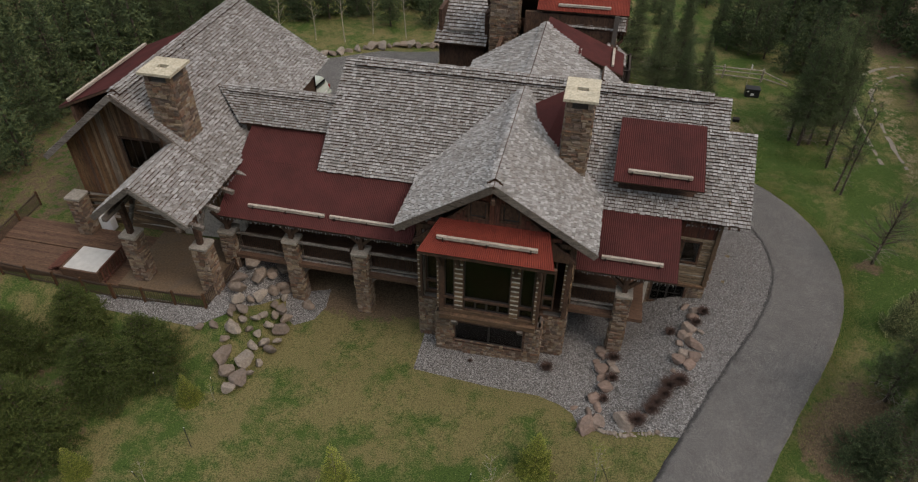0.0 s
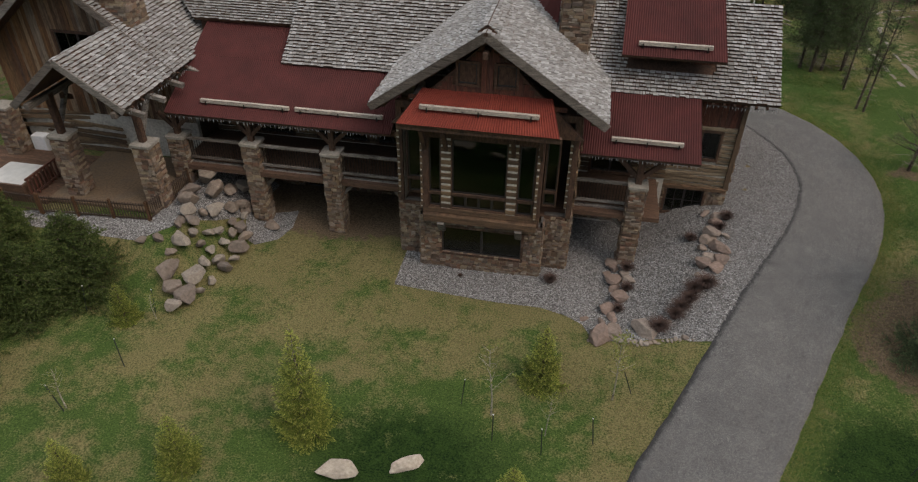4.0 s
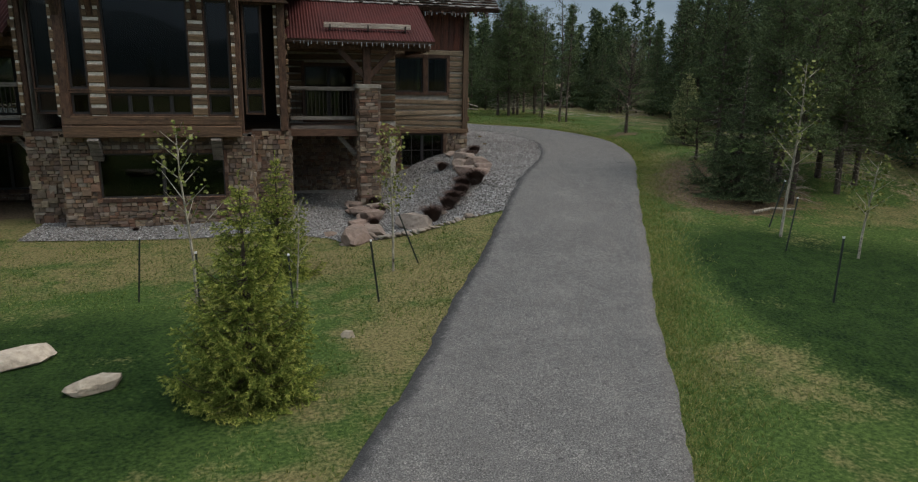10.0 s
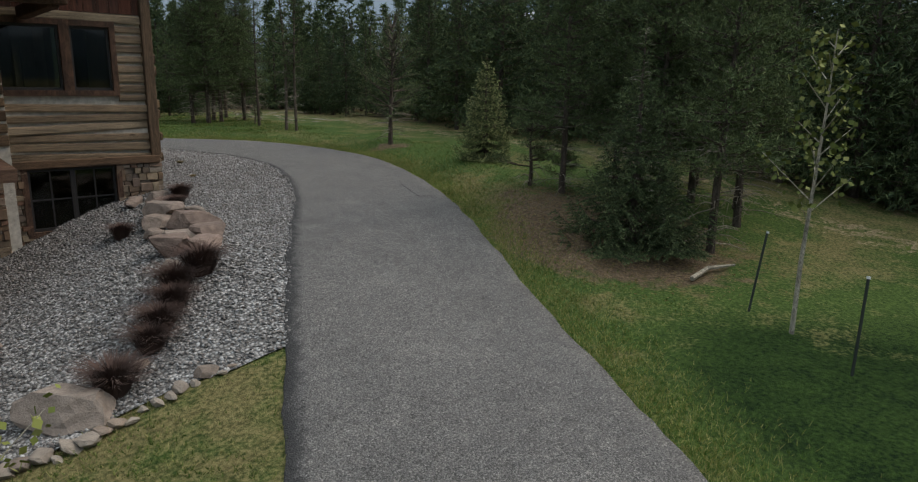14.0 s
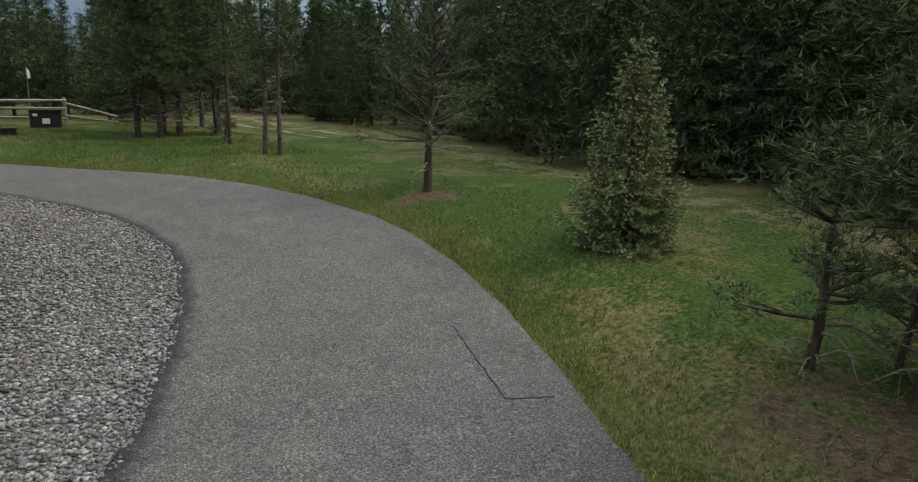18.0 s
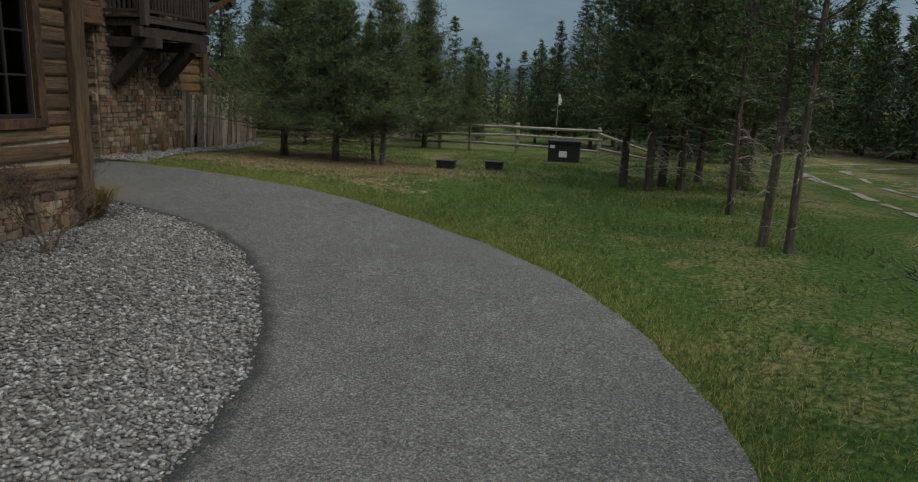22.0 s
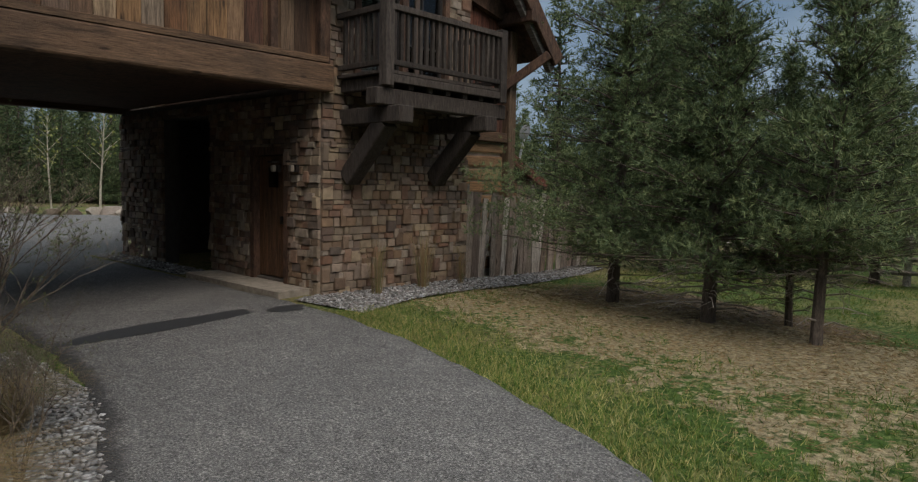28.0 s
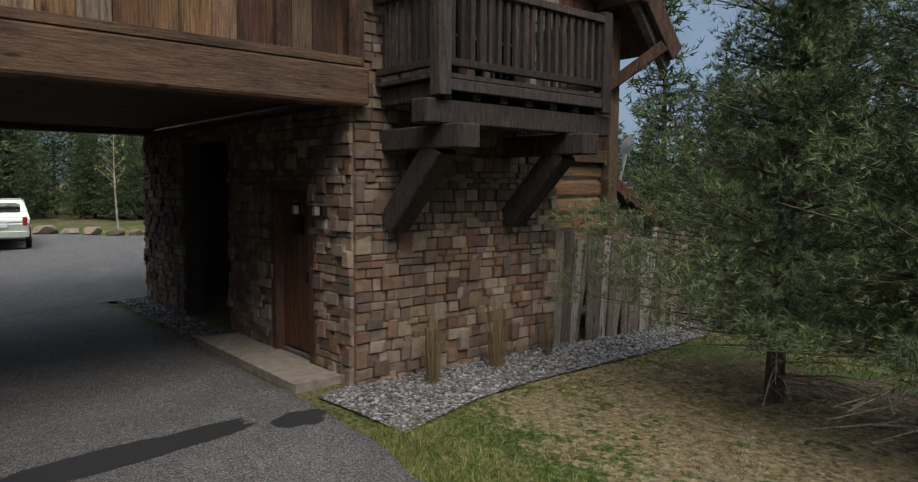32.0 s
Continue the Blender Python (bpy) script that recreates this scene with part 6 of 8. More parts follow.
board_face(bridge, (.95, 41.0, 6.12), Y, X, 5.1, 2.4, [(1.05, .92, 4.05, 2.3)], seed=105, width=(.2, .32), depth=.04)
for a, b, c, d in WB:
    window(bridge, (.95, 41.0 + a, 6.1 + b), Y, X, c - a, d - b, 2, 2, trim=.1, label="paned bridge window reflecting the sky")
timber(bridge, (1.0, 41.9, 7.02), (1.0, 45.1, 7.02), .14, .1, TIMBER, "sill")
wall("west_side", bridge, (-7.0, 46.1, 6.1), -Y, -X, 5.1, 2.5, TIMBER)
timber(bridge, (1.02, 46.05, 6.0), (1.02, 46.05, 8.6), .2, .2, TIMBER, "corner_post")
timber(bridge, (1.02, 45.15, 6.1), (1.02, 45.15, 8.4), .14, .12, TIMBER, "stud")
timber(bridge, (1.02, 41.9, 6.1), (1.02, 41.9, 8.4), .14, .12, TIMBER, "stud")
shingle_roof(bridge, (1.75, 45.2, 7.65), (1.75, 47.2, 7.65), (.4, 45.2, 8.75), (.4, 47.2, 8.75), seed=15)
shingle_roof(bridge, (1.75, 40.0, 8.0), (1.75, 41.9, 8.0), (.4, 40.0, 9.1), (.4, 41.9, 9.1), seed=16)
timber(bridge, (1.7, 45.2, 7.5), (.9, 45.2, 7.5), .12, .14, GREYWOOD, "rafter_end")
timber(bridge, (1.7, 47.1, 7.5), (.9, 47.1, 7.5), .12, .14, GREYWOOD, "rafter_end")
slab(bridge, ((1.5, 41.9, 8.48), (1.5, 45.2, 8.48), (-3.6, 45.2, 10.58), (-3.6, 41.9, 10.58)), .15, TIMBER)
metal_roof("bridge_roof", bridge, (1.6, 41.9, 8.5), (1.6, 45.25, 8.5), (-3.6, 41.9, 10.62), (-3.6, 45.25, 10.62), REDDARK, label="rusted dark red corrugated bridge roof")
timber(bridge, (.9, 42.3, 8.95), (.9, 44.9, 8.95), .16, .16, PALELOG, "snow_stop")
light_string((1.8, 45.25, 7.6), (1.8, 47.1, 7.6), 12)
# French doors on the balcony
window(gate, (.93, 46.85, 5.98), Y, X, .95, 1.95, 2, 3, trim=.12, label="paned French door to the balcony")
window(gate, (.93, 47.9, 5.98), Y, X, .95, 1.95, 2, 3, trim=.12, label="paned French door to the balcony")
# Pale slats added behind the panes stand in for the sky's reflection.
for y in (46.85, 47.9):
    for k in range(9):
        q = Pile()
        q.box((.66 + .03 * (k % 2), y + .09 + k * .095, 6.95), (.03, .1, 1.8))
        q.part("curtain_fold", SKYPALE, gate)
# set-back log corner north of the stone wall
wall("corner_wall", gate, (.62, 49.6, 2.1), Y, X, 1.6, 6.2, CHINK)
log_face(gate, (.62, 49.6, 2.3), Y, X, 1.55, 2.75, seed=106, course=.27, gap=.06, meshes=ORANGELOG_MESH)
timber(gate, (.7, 49.6, 5.15), (.7, 51.2, 5.15), .2, .2, BEAM, "belt_beam")
board_face(gate, (.62, 49.6, 5.25), Y, X, 1.55, 3.0, seed=107, meshes=REDBOARD_MESH)
timber(gate, (.72, 51.15, 2.2), (.72, 51.15, 7.4), .24, .24, POST, "corner_post")
timber(gate, (.75, 50.9, 6.2), (1.5, 51.5, 6.9), .16, .18, TIMBER, "brace")
# roof: gable to the drive, ridge running west
GRY, GRZ, GEY, GEZ2 = 47.9, 11.2, 51.85, 6.95
shingle_roof(gate, (-8.5, GEY, GEZ2), (1.48, GEY, GEZ2), (-8.5, GRY, GRZ), (1.48, GRY, GRZ), seed=110, course=.22)
shingle_roof(gate, (1.48, 46.3, 9.6), (-3.8, 46.3, 9.6), (1.48, GRY, GRZ), (-3.8, GRY, GRZ), seed=111, course=.22)
timber(gate, (1.48, GEY, GEZ2 - .14), (1.48, GRY, GRZ - .14), .1, .34, TIMBER, "barge_board")
timber(gate, (1.33, GEY - .05, GEZ2 - .32), (1.33, GRY, GRZ - .32), .14, .2, GREYWOOD, "barge_board")
timber(gate, (1.48, 46.3, 9.46), (1.48, GRY, GRZ - .14), .1, .34, TIMBER, "barge_board")
timber(gate, (.6, 50.9, 7.6), (1.55, 50.9, 7.6), .2, .24, TIMBER, "purlin")
gg = Pile()
gg.add([(.8, 46.0, 8.6), (.8, 51.2, 7.5), (.8, GRY, 11.0), (.6, 46.0, 8.6), (.6, 51.2, 7.5), (.6, GRY, 11.0)], [(0, 1, 2), (5, 4, 3), (0, 3, 4, 1), (1, 4, 5, 2), (2, 5, 3, 0)])
gg.part("gable_wall", TIMBER, gate)
# upper storey and roofs that only the high view shows
metal_roof("dormer_roof", gate, (-4.6, 46.2, 10.65), (1.55, 46.2, 10.75), (-4.6, 48.2, 11.75), (1.4, 48.2, 11.8), REDBRIGHT, label="rust-red corrugated dormer roof")
timber(gate, (-3.2, 46.5, 11.0), (.3, 46.5, 11.05), .16, .16, PALELOG, "snow_stop")
wall("upper_wall", gate, (-5.4, 46.4, 5.7), X, -Y, 6.2, 4.7, TIMBER)
wall("upper_wall", gate, (-8.3, 48.2, 5.7), X, -Y, 3.0, 3.4, TIMBER)
metal_roof("porch_roof", gate, (-1.1, 45.3, 7.9), (1.1, 45.3, 7.2), (-1.2, 46.4, 8.9), (1.1, 46.4, 8.0), REDDARK)
shingle_roof(gate, (-12.2, 47.6, 7.0), (-8.3, 47.6, 7.0), (-12.2, 52.6, 10.2), (-8.3, 52.6, 10.2), seed=112, course=.3)
timber(gate, (-11.4, 48.4, 7.75), (-9.3, 48.4, 7.75), .16, .16, GREYWOOD, "snow_stop")
wall("wing_wall", gate, (-12.0, 48.4, 2.2), X, -Y, 4.0, 4.9, TIMBER)
wall("wing_wall", gate, (-12.0, 52.8, 2.2), -Y, -X, 4.4, 7.0, TIMBER)
wall("wing_wall", gate, (-8.3, 48.4, 2.2), Y, X, 4.4, 7.0, TIMBER)
chimney(-6.9, 47.4, 1.9, 1.4, 5.6, 13.2, 120)
# balcony
balc = thing("balcony", (1.5, 48.1, 5.9), "dark weathered timber balcony on heavy braced brackets", "balcony")
B0, B1, BXO, BZ = 46.37, 49.18, 2.18, 5.82
for i in range(10):
    q = Pile()
    q.put(BOARDU[i % 3], axes((.98 + i * .122 + .06, (B0 + B1) / 2, BZ + .02), X * .12, Y * (B1 - B0), Z * .05))
    q.part("deck_board", BALCONY, balc)
for i in range(7):
    timber(balc, (.9, B0 + .15 + i * (B1 - B0 - .3) / 6, BZ - .12), (BXO - .02, B0 + .15 + i * (B1 - B0 - .3) / 6, BZ - .12), .12, .2, BALCONY, "joist")
timber(balc, (BXO, B0 - .03, BZ - .08), (BXO, B1 + .03, BZ - .08), .1, .12, BALCONY, "rim_board")
timber(balc, (BXO - .15, B0 - .15, BZ - .36), (BXO - .15, B1 + .12, BZ - .36), .26, .26, BALCONY, "carrying_beam")
for y in (46.62, 48.62):
    timber(balc, (.9, y, BZ - .62), (2.4, y, BZ - .62), .3, .26, BALCONY, "bracket_beam")
    timber(balc, (1.02, y, 4.2), (1.95, y, BZ - .7), .28, .3, BALCONY, "bracket_brace")
for x, y in ((BXO - .02, B0 + .05), (BXO - .02, B1 - .05)):
    timber(balc, (x, y, BZ - .2), (x, y, BZ + 1.08), .17, .17, BALCONY, "post")
for a, b in (((1.0, B0 + .05), (BXO, B0 + .05)), ((BXO, B0 + .05), (BXO, B1 - .05)), ((BXO, B1 - .05), (1.0, B1 - .05))):
    timber(balc, (*a, BZ + .98), (*b, BZ + .98), .13, .09, BALCONY, "top_rail")
    timber(balc, (*a, BZ + .16), (*b, BZ + .16), .09, .08, BALCONY, "bottom_rail")
    L = (V3((*b, 0)) - V3((*a, 0))).length
    n = int(L / .135)
    for i in range(1, n):
        c = V3((*a, 0)).lerp(V3((*b, 0)), i / n)
        p = Pile()
        p.put(BOARDU[i % 3], axes((c.x, c.y, BZ + .57), X * .055, Y * .055, Z * .78))
        p.part("baluster", BALCONY, balc)
# satellite dish behind the corner
dish = thing("satellite_dish", (-.4, 53.2, 4.6), "grey satellite dish on a bent arm", "dish")
bm = bmesh.new()
bmesh.ops.create_uvsphere(bm, u_segments=16, v_segments=10, radius=.9)
bmesh.ops.delete(bm, geom=[v for v in bm.verts if v.co.z > -.78], context="VERTS")
for v in bm.verts:
    v.co = Matrix.Rotation(radians(-70), 3, "Y") @ (v.co + V3((0, 0, .85))) * .75 + V3((-.4, 53.2, 5.47))
part("reflector", bm, DISH, dish)
p = Pile()
p.tube([(-.5, 52.9, 4.3), (-.5, 53.1, 4.7), (-.42, 53.2, 5.3)], [.03] * 3, 6)
p.part("arm", DISH, dish)

# low lean-to roof against the back of the gatehouse
lean = thing("lean_to", (-.2, 52.4, 2.2), "small board lean-to with a shingled red-brown roof behind the gatehouse", "shed")
wall("side_wall", lean, (.35, 51.3, 2.1), Y, X, 1.25, 2.15, TIMBER, (), .1)
board_face(lean, (.35, 51.3, 2.1), Y, X, 1.25, 2.15, seed=140, meshes=BOARD_MESH)
wall("back_wall", lean, (.35, 52.55, 2.1), -X, Y, 1.5, 2.2, TIMBER, (), .1)
shingle_roof(lean, (.55, 52.85, 4.2), (-1.6, 52.85, 4.2), (.55, 51.25, 4.95), (-1.6, 51.25, 4.95), thick=.1, seed=141)
timber(lean, (.56, 52.85, 4.12), (.56, 51.25, 4.87), .08, .2, REDBOARD, "barge_board")

# ---- fences ----
fence = thing("board_fence", (.9, 51.8, 2.2), "tall fence of uneven grey weathered boards", "fence")
r = random.Random(5)
s = 0.0
while s < 4.6:
    w = r.uniform(.13, .26)
    h = 1.75 + r.uniform(-.09, .09)
    y = 49.62 + s + w / 2
    m = axes((.92 + r.uniform(-.015, .015), y, z_at(1, y) + h / 2), Y * (w - r.uniform(.01, .03)), Z * h, X * r.uniform(.026, .05)) @ Matrix.Rotation(r.uniform(-.014, .014), 4, "Z")
    piece("board", FENCE_MESH[r.randrange(3)], fence, m)
    s += w
for y in (49.7, 51.9, 54.1):
    timber(fence, (.82, y, 2.0), (.82, y, 4.15), .14, .14, GREYWOOD, "post")
for z in (2.7, 3.7):
    timber(fence, (.85, 49.65, z), (.85, 54.2, z), .05, .1, GREYWOOD, "rail")

railf = thing("split_rail_fence", (6, 57.3, 2.05), "pale weathered split-rail fence across the grass", "fence")
r = random.Random(9)
FPX = [-14.2, -11.1, -8.0, -4.9, -1.9, 1.1, 4.1, 7.2, 10.3, 13.4]
for i, x in enumerate(FPX):
    y = 57.4 - .02 * x
    z = z_at(x, y)
    p = Pile()
    p.tube([(x, y, z - .2), (x + .02, y, z + .6), (x, y + .02, z + 1.15)], [.085, .08, .075], 7)
    p.part("post", RAIL, railf)
    if i < len(FPX) - 1:
        for h in (.3, .65, 1.0):
            a, b = V3((x - .1, y - .08 + r.uniform(-.03, .03), z + h + r.uniform(-.05, .05))), V3((FPX[i + 1] + .1, y - .12, z_at(FPX[i + 1], y) + h + r.uniform(-.06, .06)))
            p = Pile()
            p.tube([a, a.lerp(b, .5) + Z * r.uniform(-.04, .03), b], [.05, .06, .045], 6)
            p.part("rail", RAIL, railf)
for h in (.4, .95):
    p = Pile()
    p.tube([(13.4, 57.1, 2.05 + h), (15.4, 56.6, 2.0 + h * .45)], [.055, .05], 6)
    p.part("rail", RAIL, railf)

# ---- terrace: deck, hot tub, iron fence ----
terr = thing("terrace_deck", (-26, 25, 1.7), "brown timber terrace deck with a raised bench step", "deck")
i = 0
y = 23.2
while y < 27.4:
    piece("deck_board", DECK_MESH[i % 3], terr, axes((-29.0, y + .07, 1.98 if y > 25.4 else 1.9), X * 9.6, Y * .135, Z * .05))
    y += .142
    i += 1
q = Pile()
q.box((-21.4, 25.7, 1.93), (5.6, 4.8, .12))
q.part("porch_floor", PORCHFLOOR, terr, "stained tan concrete porch floor")
q = Pile()
q.box((-29.0, 25.3, 1.74), (9.6, 4.2, .24))
q.part("deck_frame", DECK, terr)
tub = thing("hot_tub", (-26.4, 24.2, 1.95), "square hot tub in a wooden surround with a pale cover", "hot tub")
q = Pile()
for a in ((-26.4, 23.25, 2.25, 2.3, .12), (-26.4, 25.25, 2.25, 2.3, .12)):
    q.put(rounded_box(.03), axes((a[0], a[1], a[2]), X * a[3], Y * a[4], Z * .7))
for x in (-27.5, -25.3):
    q.put(rounded_box(.03), axes((x, 24.25, 2.25), X * .12, Y * 2.1, Z * .7))
q.part("surround", DECK, tub)
q = Pile()
q.put(rounded_box(.06, .0, 1, 2), axes((-26.4, 24.25, 2.5), X * 2.1, Y * 1.9, Z * .16))
q.part("cover", TUBCOVER, tub, "pale wrinkled spa cover")


def iron_fence(a, b, zf, n_post):
    a, b = V3((*a, 0)), V3((*b, 0))
    L = (b - a).length
    ob = thing("iron_fence", ((a.x + b.x) / 2, (a.y + b.y) / 2, zf), "low brown iron fence with lattice pickets round the terrace", "fence", "terrace fences")
    for i in range(n_post + 1):
        c = a.lerp(b, i / n_post)
        p = Pile()
        p.put(rounded_box(.05), axes((c.x, c.y, zf + .5), X * .11, Y * .11, Z * 1.1))
        p.part("post", DOORWOOD, ob)
    for h in (.12, .85):
        p = Pile()
        p.span(a + Z * (zf + h), b + Z * (zf + h), .05, .06)
        p.part("rail", FENCEIRON, ob)
    k = int(L / .13)
    for i in range(k):
        c = a.lerp(b, (i + .5) / k)
        p = Pile()
        p.span(c + Z * (zf + .1), c + Z * (zf + .95), .032, .032, X)
        p.part("picket", FENCEIRON, ob)
    return ob


iron_fence((-18.7, 22.85), (-23.9, 22.5), 1.75, 3)
iron_fence((-24.0, 22.5), (-33.0, 22.9), 1.75, 5)
iron_fence((-18.7, 22.9), (-18.4, 26.0), 1.75, 2)
iron_fence((-33.0, 23.0), (-33.5, 29.0), 1.75, 3)
mach = thing("heat_pump", (-27.6, 27.6, 1.9), "pale grey equipment cabinet beside the log wall", "cabinet")
p = Pile()
p.put(rounded_box(.05), axes((-27.6, 27.7, 2.35), X * .8, Y * .5, Z * .9))
p.part("case", WHITE, mach)

# the tub's wooden rail and steps
tubrail = thing("tub_rail", (-25.0, 24.2, 1.95), "dark red-brown slatted rail and steps beside the hot tub", "railing")
for i in range(9):
    q = Pile()
    q.box((-24.95, 23.3 + i * .24, 2.45), (.06, .09, 1.0))
    q.part("slat", REDBOARD, tubrail)
for zz in (2.1, 2.95):
    timber(tubrail, (-24.95, 23.2, zz), (-24.95, 25.3, zz), .08, .1, REDBOARD, "rail")
for i in range(3):
    q = Pile()
    q.put(rounded_box(.03), axes((-28.0 - i * .3, 24.25, 2.35 - i * .16), X * .32, Y * 1.5, Z * .06))
    q.part("step", REDBOARD, tubrail)
    q = Pile()
    q.box((-28.0 - i * .3, 24.25, 2.12 - i * .08), (.05, 1.4, .4 - i * .16))
    q.part("riser", REDBOARD, tubrail)

# rain puddles under the bridge's drip line
def puddle(cx, cy, lx, ly, seed):
    m = 40
    vs = [(cx, cy)]
    for i in range(m):
        w = 6.2832 * i / m
        k = 1 + .35 * noise.noise(V3((math.cos(w) * 1.5, math.sin(w) * 1.5, seed))) + .12 * noise.noise(V3((math.cos(w) * 5, math.sin(w) * 5, seed)))
        vs.append((cx + lx * k * math.cos(w), cy + ly * k * math.sin(w)))
    bm = bmesh.new()
    vv = [bm.verts.new((x, y, road_top(x, y) + .006)) for x, y in vs]
    for i in range(m):
        bm.faces.new((vv[0], vv[1 + i], vv[1 + (i + 1) % m]))
    me = bpy.data.meshes.new("puddle")
    bm.to_mesh(me)
    bm.free()
    me.materials.append(WETROAD)
    tagged(new("puddle", me), "dark wet patch drying on the asphalt", "puddle", "puddles")


puddle(1.25, 43.35, .28, 1.3, 1)
puddle(1.55, 45.05, .22, .28, 2)


# ---- trees and plants ----
def unit(v):
    return v / np.maximum(np.linalg.norm(v, axis=-1, keepdims=True), 1e-9)


def blades(p, d, length, width, k, spread_, r, droop=0.0):
    """k narrow needle blades at each of the points p, leaning along d. Triangles as arrays."""
    n = len(p)
    P = np.repeat(p, k, 0)
    D = unit(np.repeat(d, k, 0) * 1.0 + unit(r.normal(size=(n * k, 3))) * spread_)
    D[:, 2] -= droop
    L = np.repeat(np.broadcast_to(length, (n,)), k)[:, None] * r.uniform(.6, 1.2, (n * k, 1))
    S = unit(np.cross(D, r.normal(size=(n * k, 3)))) * (width * r.uniform(.7, 1.3, (n * k, 1)))
    V = np.stack([P - S, P + S, P + D * L], 1).reshape(-1, 3)
    F = np.arange(len(V)).reshape(-1, 3)
    return V, F


def join(chunks):
    V, F, k = [], [], 0
    for v, f in chunks:
        V.append(v)
        F.append(f + k)
        k += len(v)
    return np.concatenate(V), np.concatenate(F)


def conifer(name, h, base, radius, whorls, per, clumps, k, needle, width, mat, seed, label, category="pine tree", droop=0.15, spread_=0.9, trunk=0.14, dead=0, power=0.8, up=0.25, group="pines", step=0.0, twig=0.42, bare=0.1, lift=0.16, gap=.085, jit=.8, pom=0.0):
    """A conifer: tapered trunk with limbs, and a crown of needle tufts set along every limb."""
    r = np.random.default_rng(seed)
    ob = thing(name, (0, 0, 0), label, category, group)
    wood = Pile()
    lean = r.normal(size=2) * 0.012 * h
    def axis(f):
        return V3((lean[0] * f * f + .04 * math.sin(f * 7 + seed), lean[1] * f * f + .04 * math.cos(f * 5 + seed), f * h))
    wood.tube([axis(f) - Z * (.15 if f == 0 else 0) for f in (0, .04, .2, .4, .6, .8, .95, 1.0)], [trunk * a for a in (1.25, 1.05, .92, .78, .58, .34, .12, .03)], 7)
    pts, dirs, tb, td, tl = [], [], [], [], []
    for i in range(whorls):
        f = base + (1 - base) * (i + r.uniform(0, jit)) / whorls
        g = (1 - f) / (1 - base)
        R = radius * (g ** power) * r.uniform(.7 if jit > .5 else .86, 1.15) + .12
        for j in range(per):
            if r.random() < .12:
                continue
            w = 6.283 * (j / per + r.random() * .5) + i
            Rj = R * r.uniform(.55, 1.1)
            d = V3((math.cos(w), math.sin(w), up * r.uniform(.2, 1.6) * (1.3 - g) - droop * g))
            a = axis(f)
            b = a + d * Rj + Z * (-droop * Rj * .35 + .12 * Rj)
            m = a.lerp(b, .5) - Z * droop * Rj * .2
            wood.tube([a, m, b], [.022 * trunk / .14 + .012, .014, .005], 4)
            if pom:
                # round tufts of needles gathered towards the limb's end
                m_ = int(Rj / .25) + 1
                fr = r.uniform(bare, 1.06, m_)
                side = np.array([-math.sin(w), math.cos(w), 0])
                A, B = np.array(a[:]), np.array(b[:])
                c = A + (B - A) * fr[:, None] + side * (r.normal(size=(m_, 1)) * .22 * Rj * fr[:, None]) + np.array([0, 0, 1.0]) * (r.uniform(-.03, .2, (m_, 1)) * Rj * .7)
                o = r.normal(size=(m_, clumps, 3)) * np.array([pom, pom, pom * .75]) * r.uniform(.6, 1.25, (m_, 1, 1))
                pts.append((c[:, None] + o).reshape(-1, 3))
                dirs.append(unit(o / pom + np.array([0, 0, .7]) + np.array(d[:]) * .5).reshape(-1, 3))
                for q in c[:4]:
                    wood.tube([a.lerp(b, .45), q], [.008, .004], 3)
                continue
            if step:
                n = max(3, int(Rj / gap))
                fr = np.linspace(bare, 1, n) + r.normal(size=n) * .02
                A, B = np.array(a[:]), np.array(b[:])
                sgn = np.where(np.arange(n) % 2, 1.0, -1.0)[:, None]
                side = np.array([-math.sin(w), math.cos(w), 0])
                tb.append(A + (B - A) * fr[:, None])
                td.append(unit(unit(B - A) * .8 + side * sgn * .8 * (fr[:, None] < .97) + r.normal(size=(n, 3)) * .16 + np.array([0, 0, 1.0]) * (r.normal(size=(n, 1)) * lift + .6 * lift)))
                tl.append((Rj * twig * (.3 + .7 * np.sin(3.1 * np.clip(fr, 0, 1) ** .8)) + .05) * r.uniform(.6, 1.25, n))
                continue
            fr = np.sqrt(r.uniform(.06 if base > .02 else .02, 1.05, clumps))
            q = np.array([a.lerp(b, x)[:] for x in fr])
            side = np.array([-math.sin(w), math.cos(w), 0])
            q = q + side * (r.normal(size=(clumps, 1)) * Rj * .20 * (fr[:, None] + .2)) + r.normal(size=(clumps, 3)) * .035
            pts.append(q)
            dirs.append(unit(np.array(d[:]) * .8 + side * r.normal(size=(clumps, 1)) * .5 + np.array([0, 0, .35])))
    wood.part("trunk", BARK, ob)
    wood = Pile()
    for i in range(dead):
        f = r.uniform(.02, max(base * 1.5, .1))
        w = r.uniform(0, 6.283)
        a = axis(f)
        b = a + V3((math.cos(w), math.sin(w), r.uniform(-.25, .1))) * r.uniform(.3, 1) * radius * .8
        m = a.lerp(b, .5) + Z * .06
        wood.tube([a, m, b], [.016, .011, .004], 4)
        if step or pom:
            for _ in range(3):
                c = a.lerp(b, r.uniform(.35, .9))
                wood.tube([c, c + V3(r.normal(size=3)) * .14 + V3((math.cos(w), math.sin(w), 0)) * .15], [.006, .002], 3)
    top = axis(1.0)
    pts.append(np.array([(top - Z * s * .12)[:] for s in range(8)]))
    dirs.append(np.tile([0, 0, 1.0], (8, 1)))
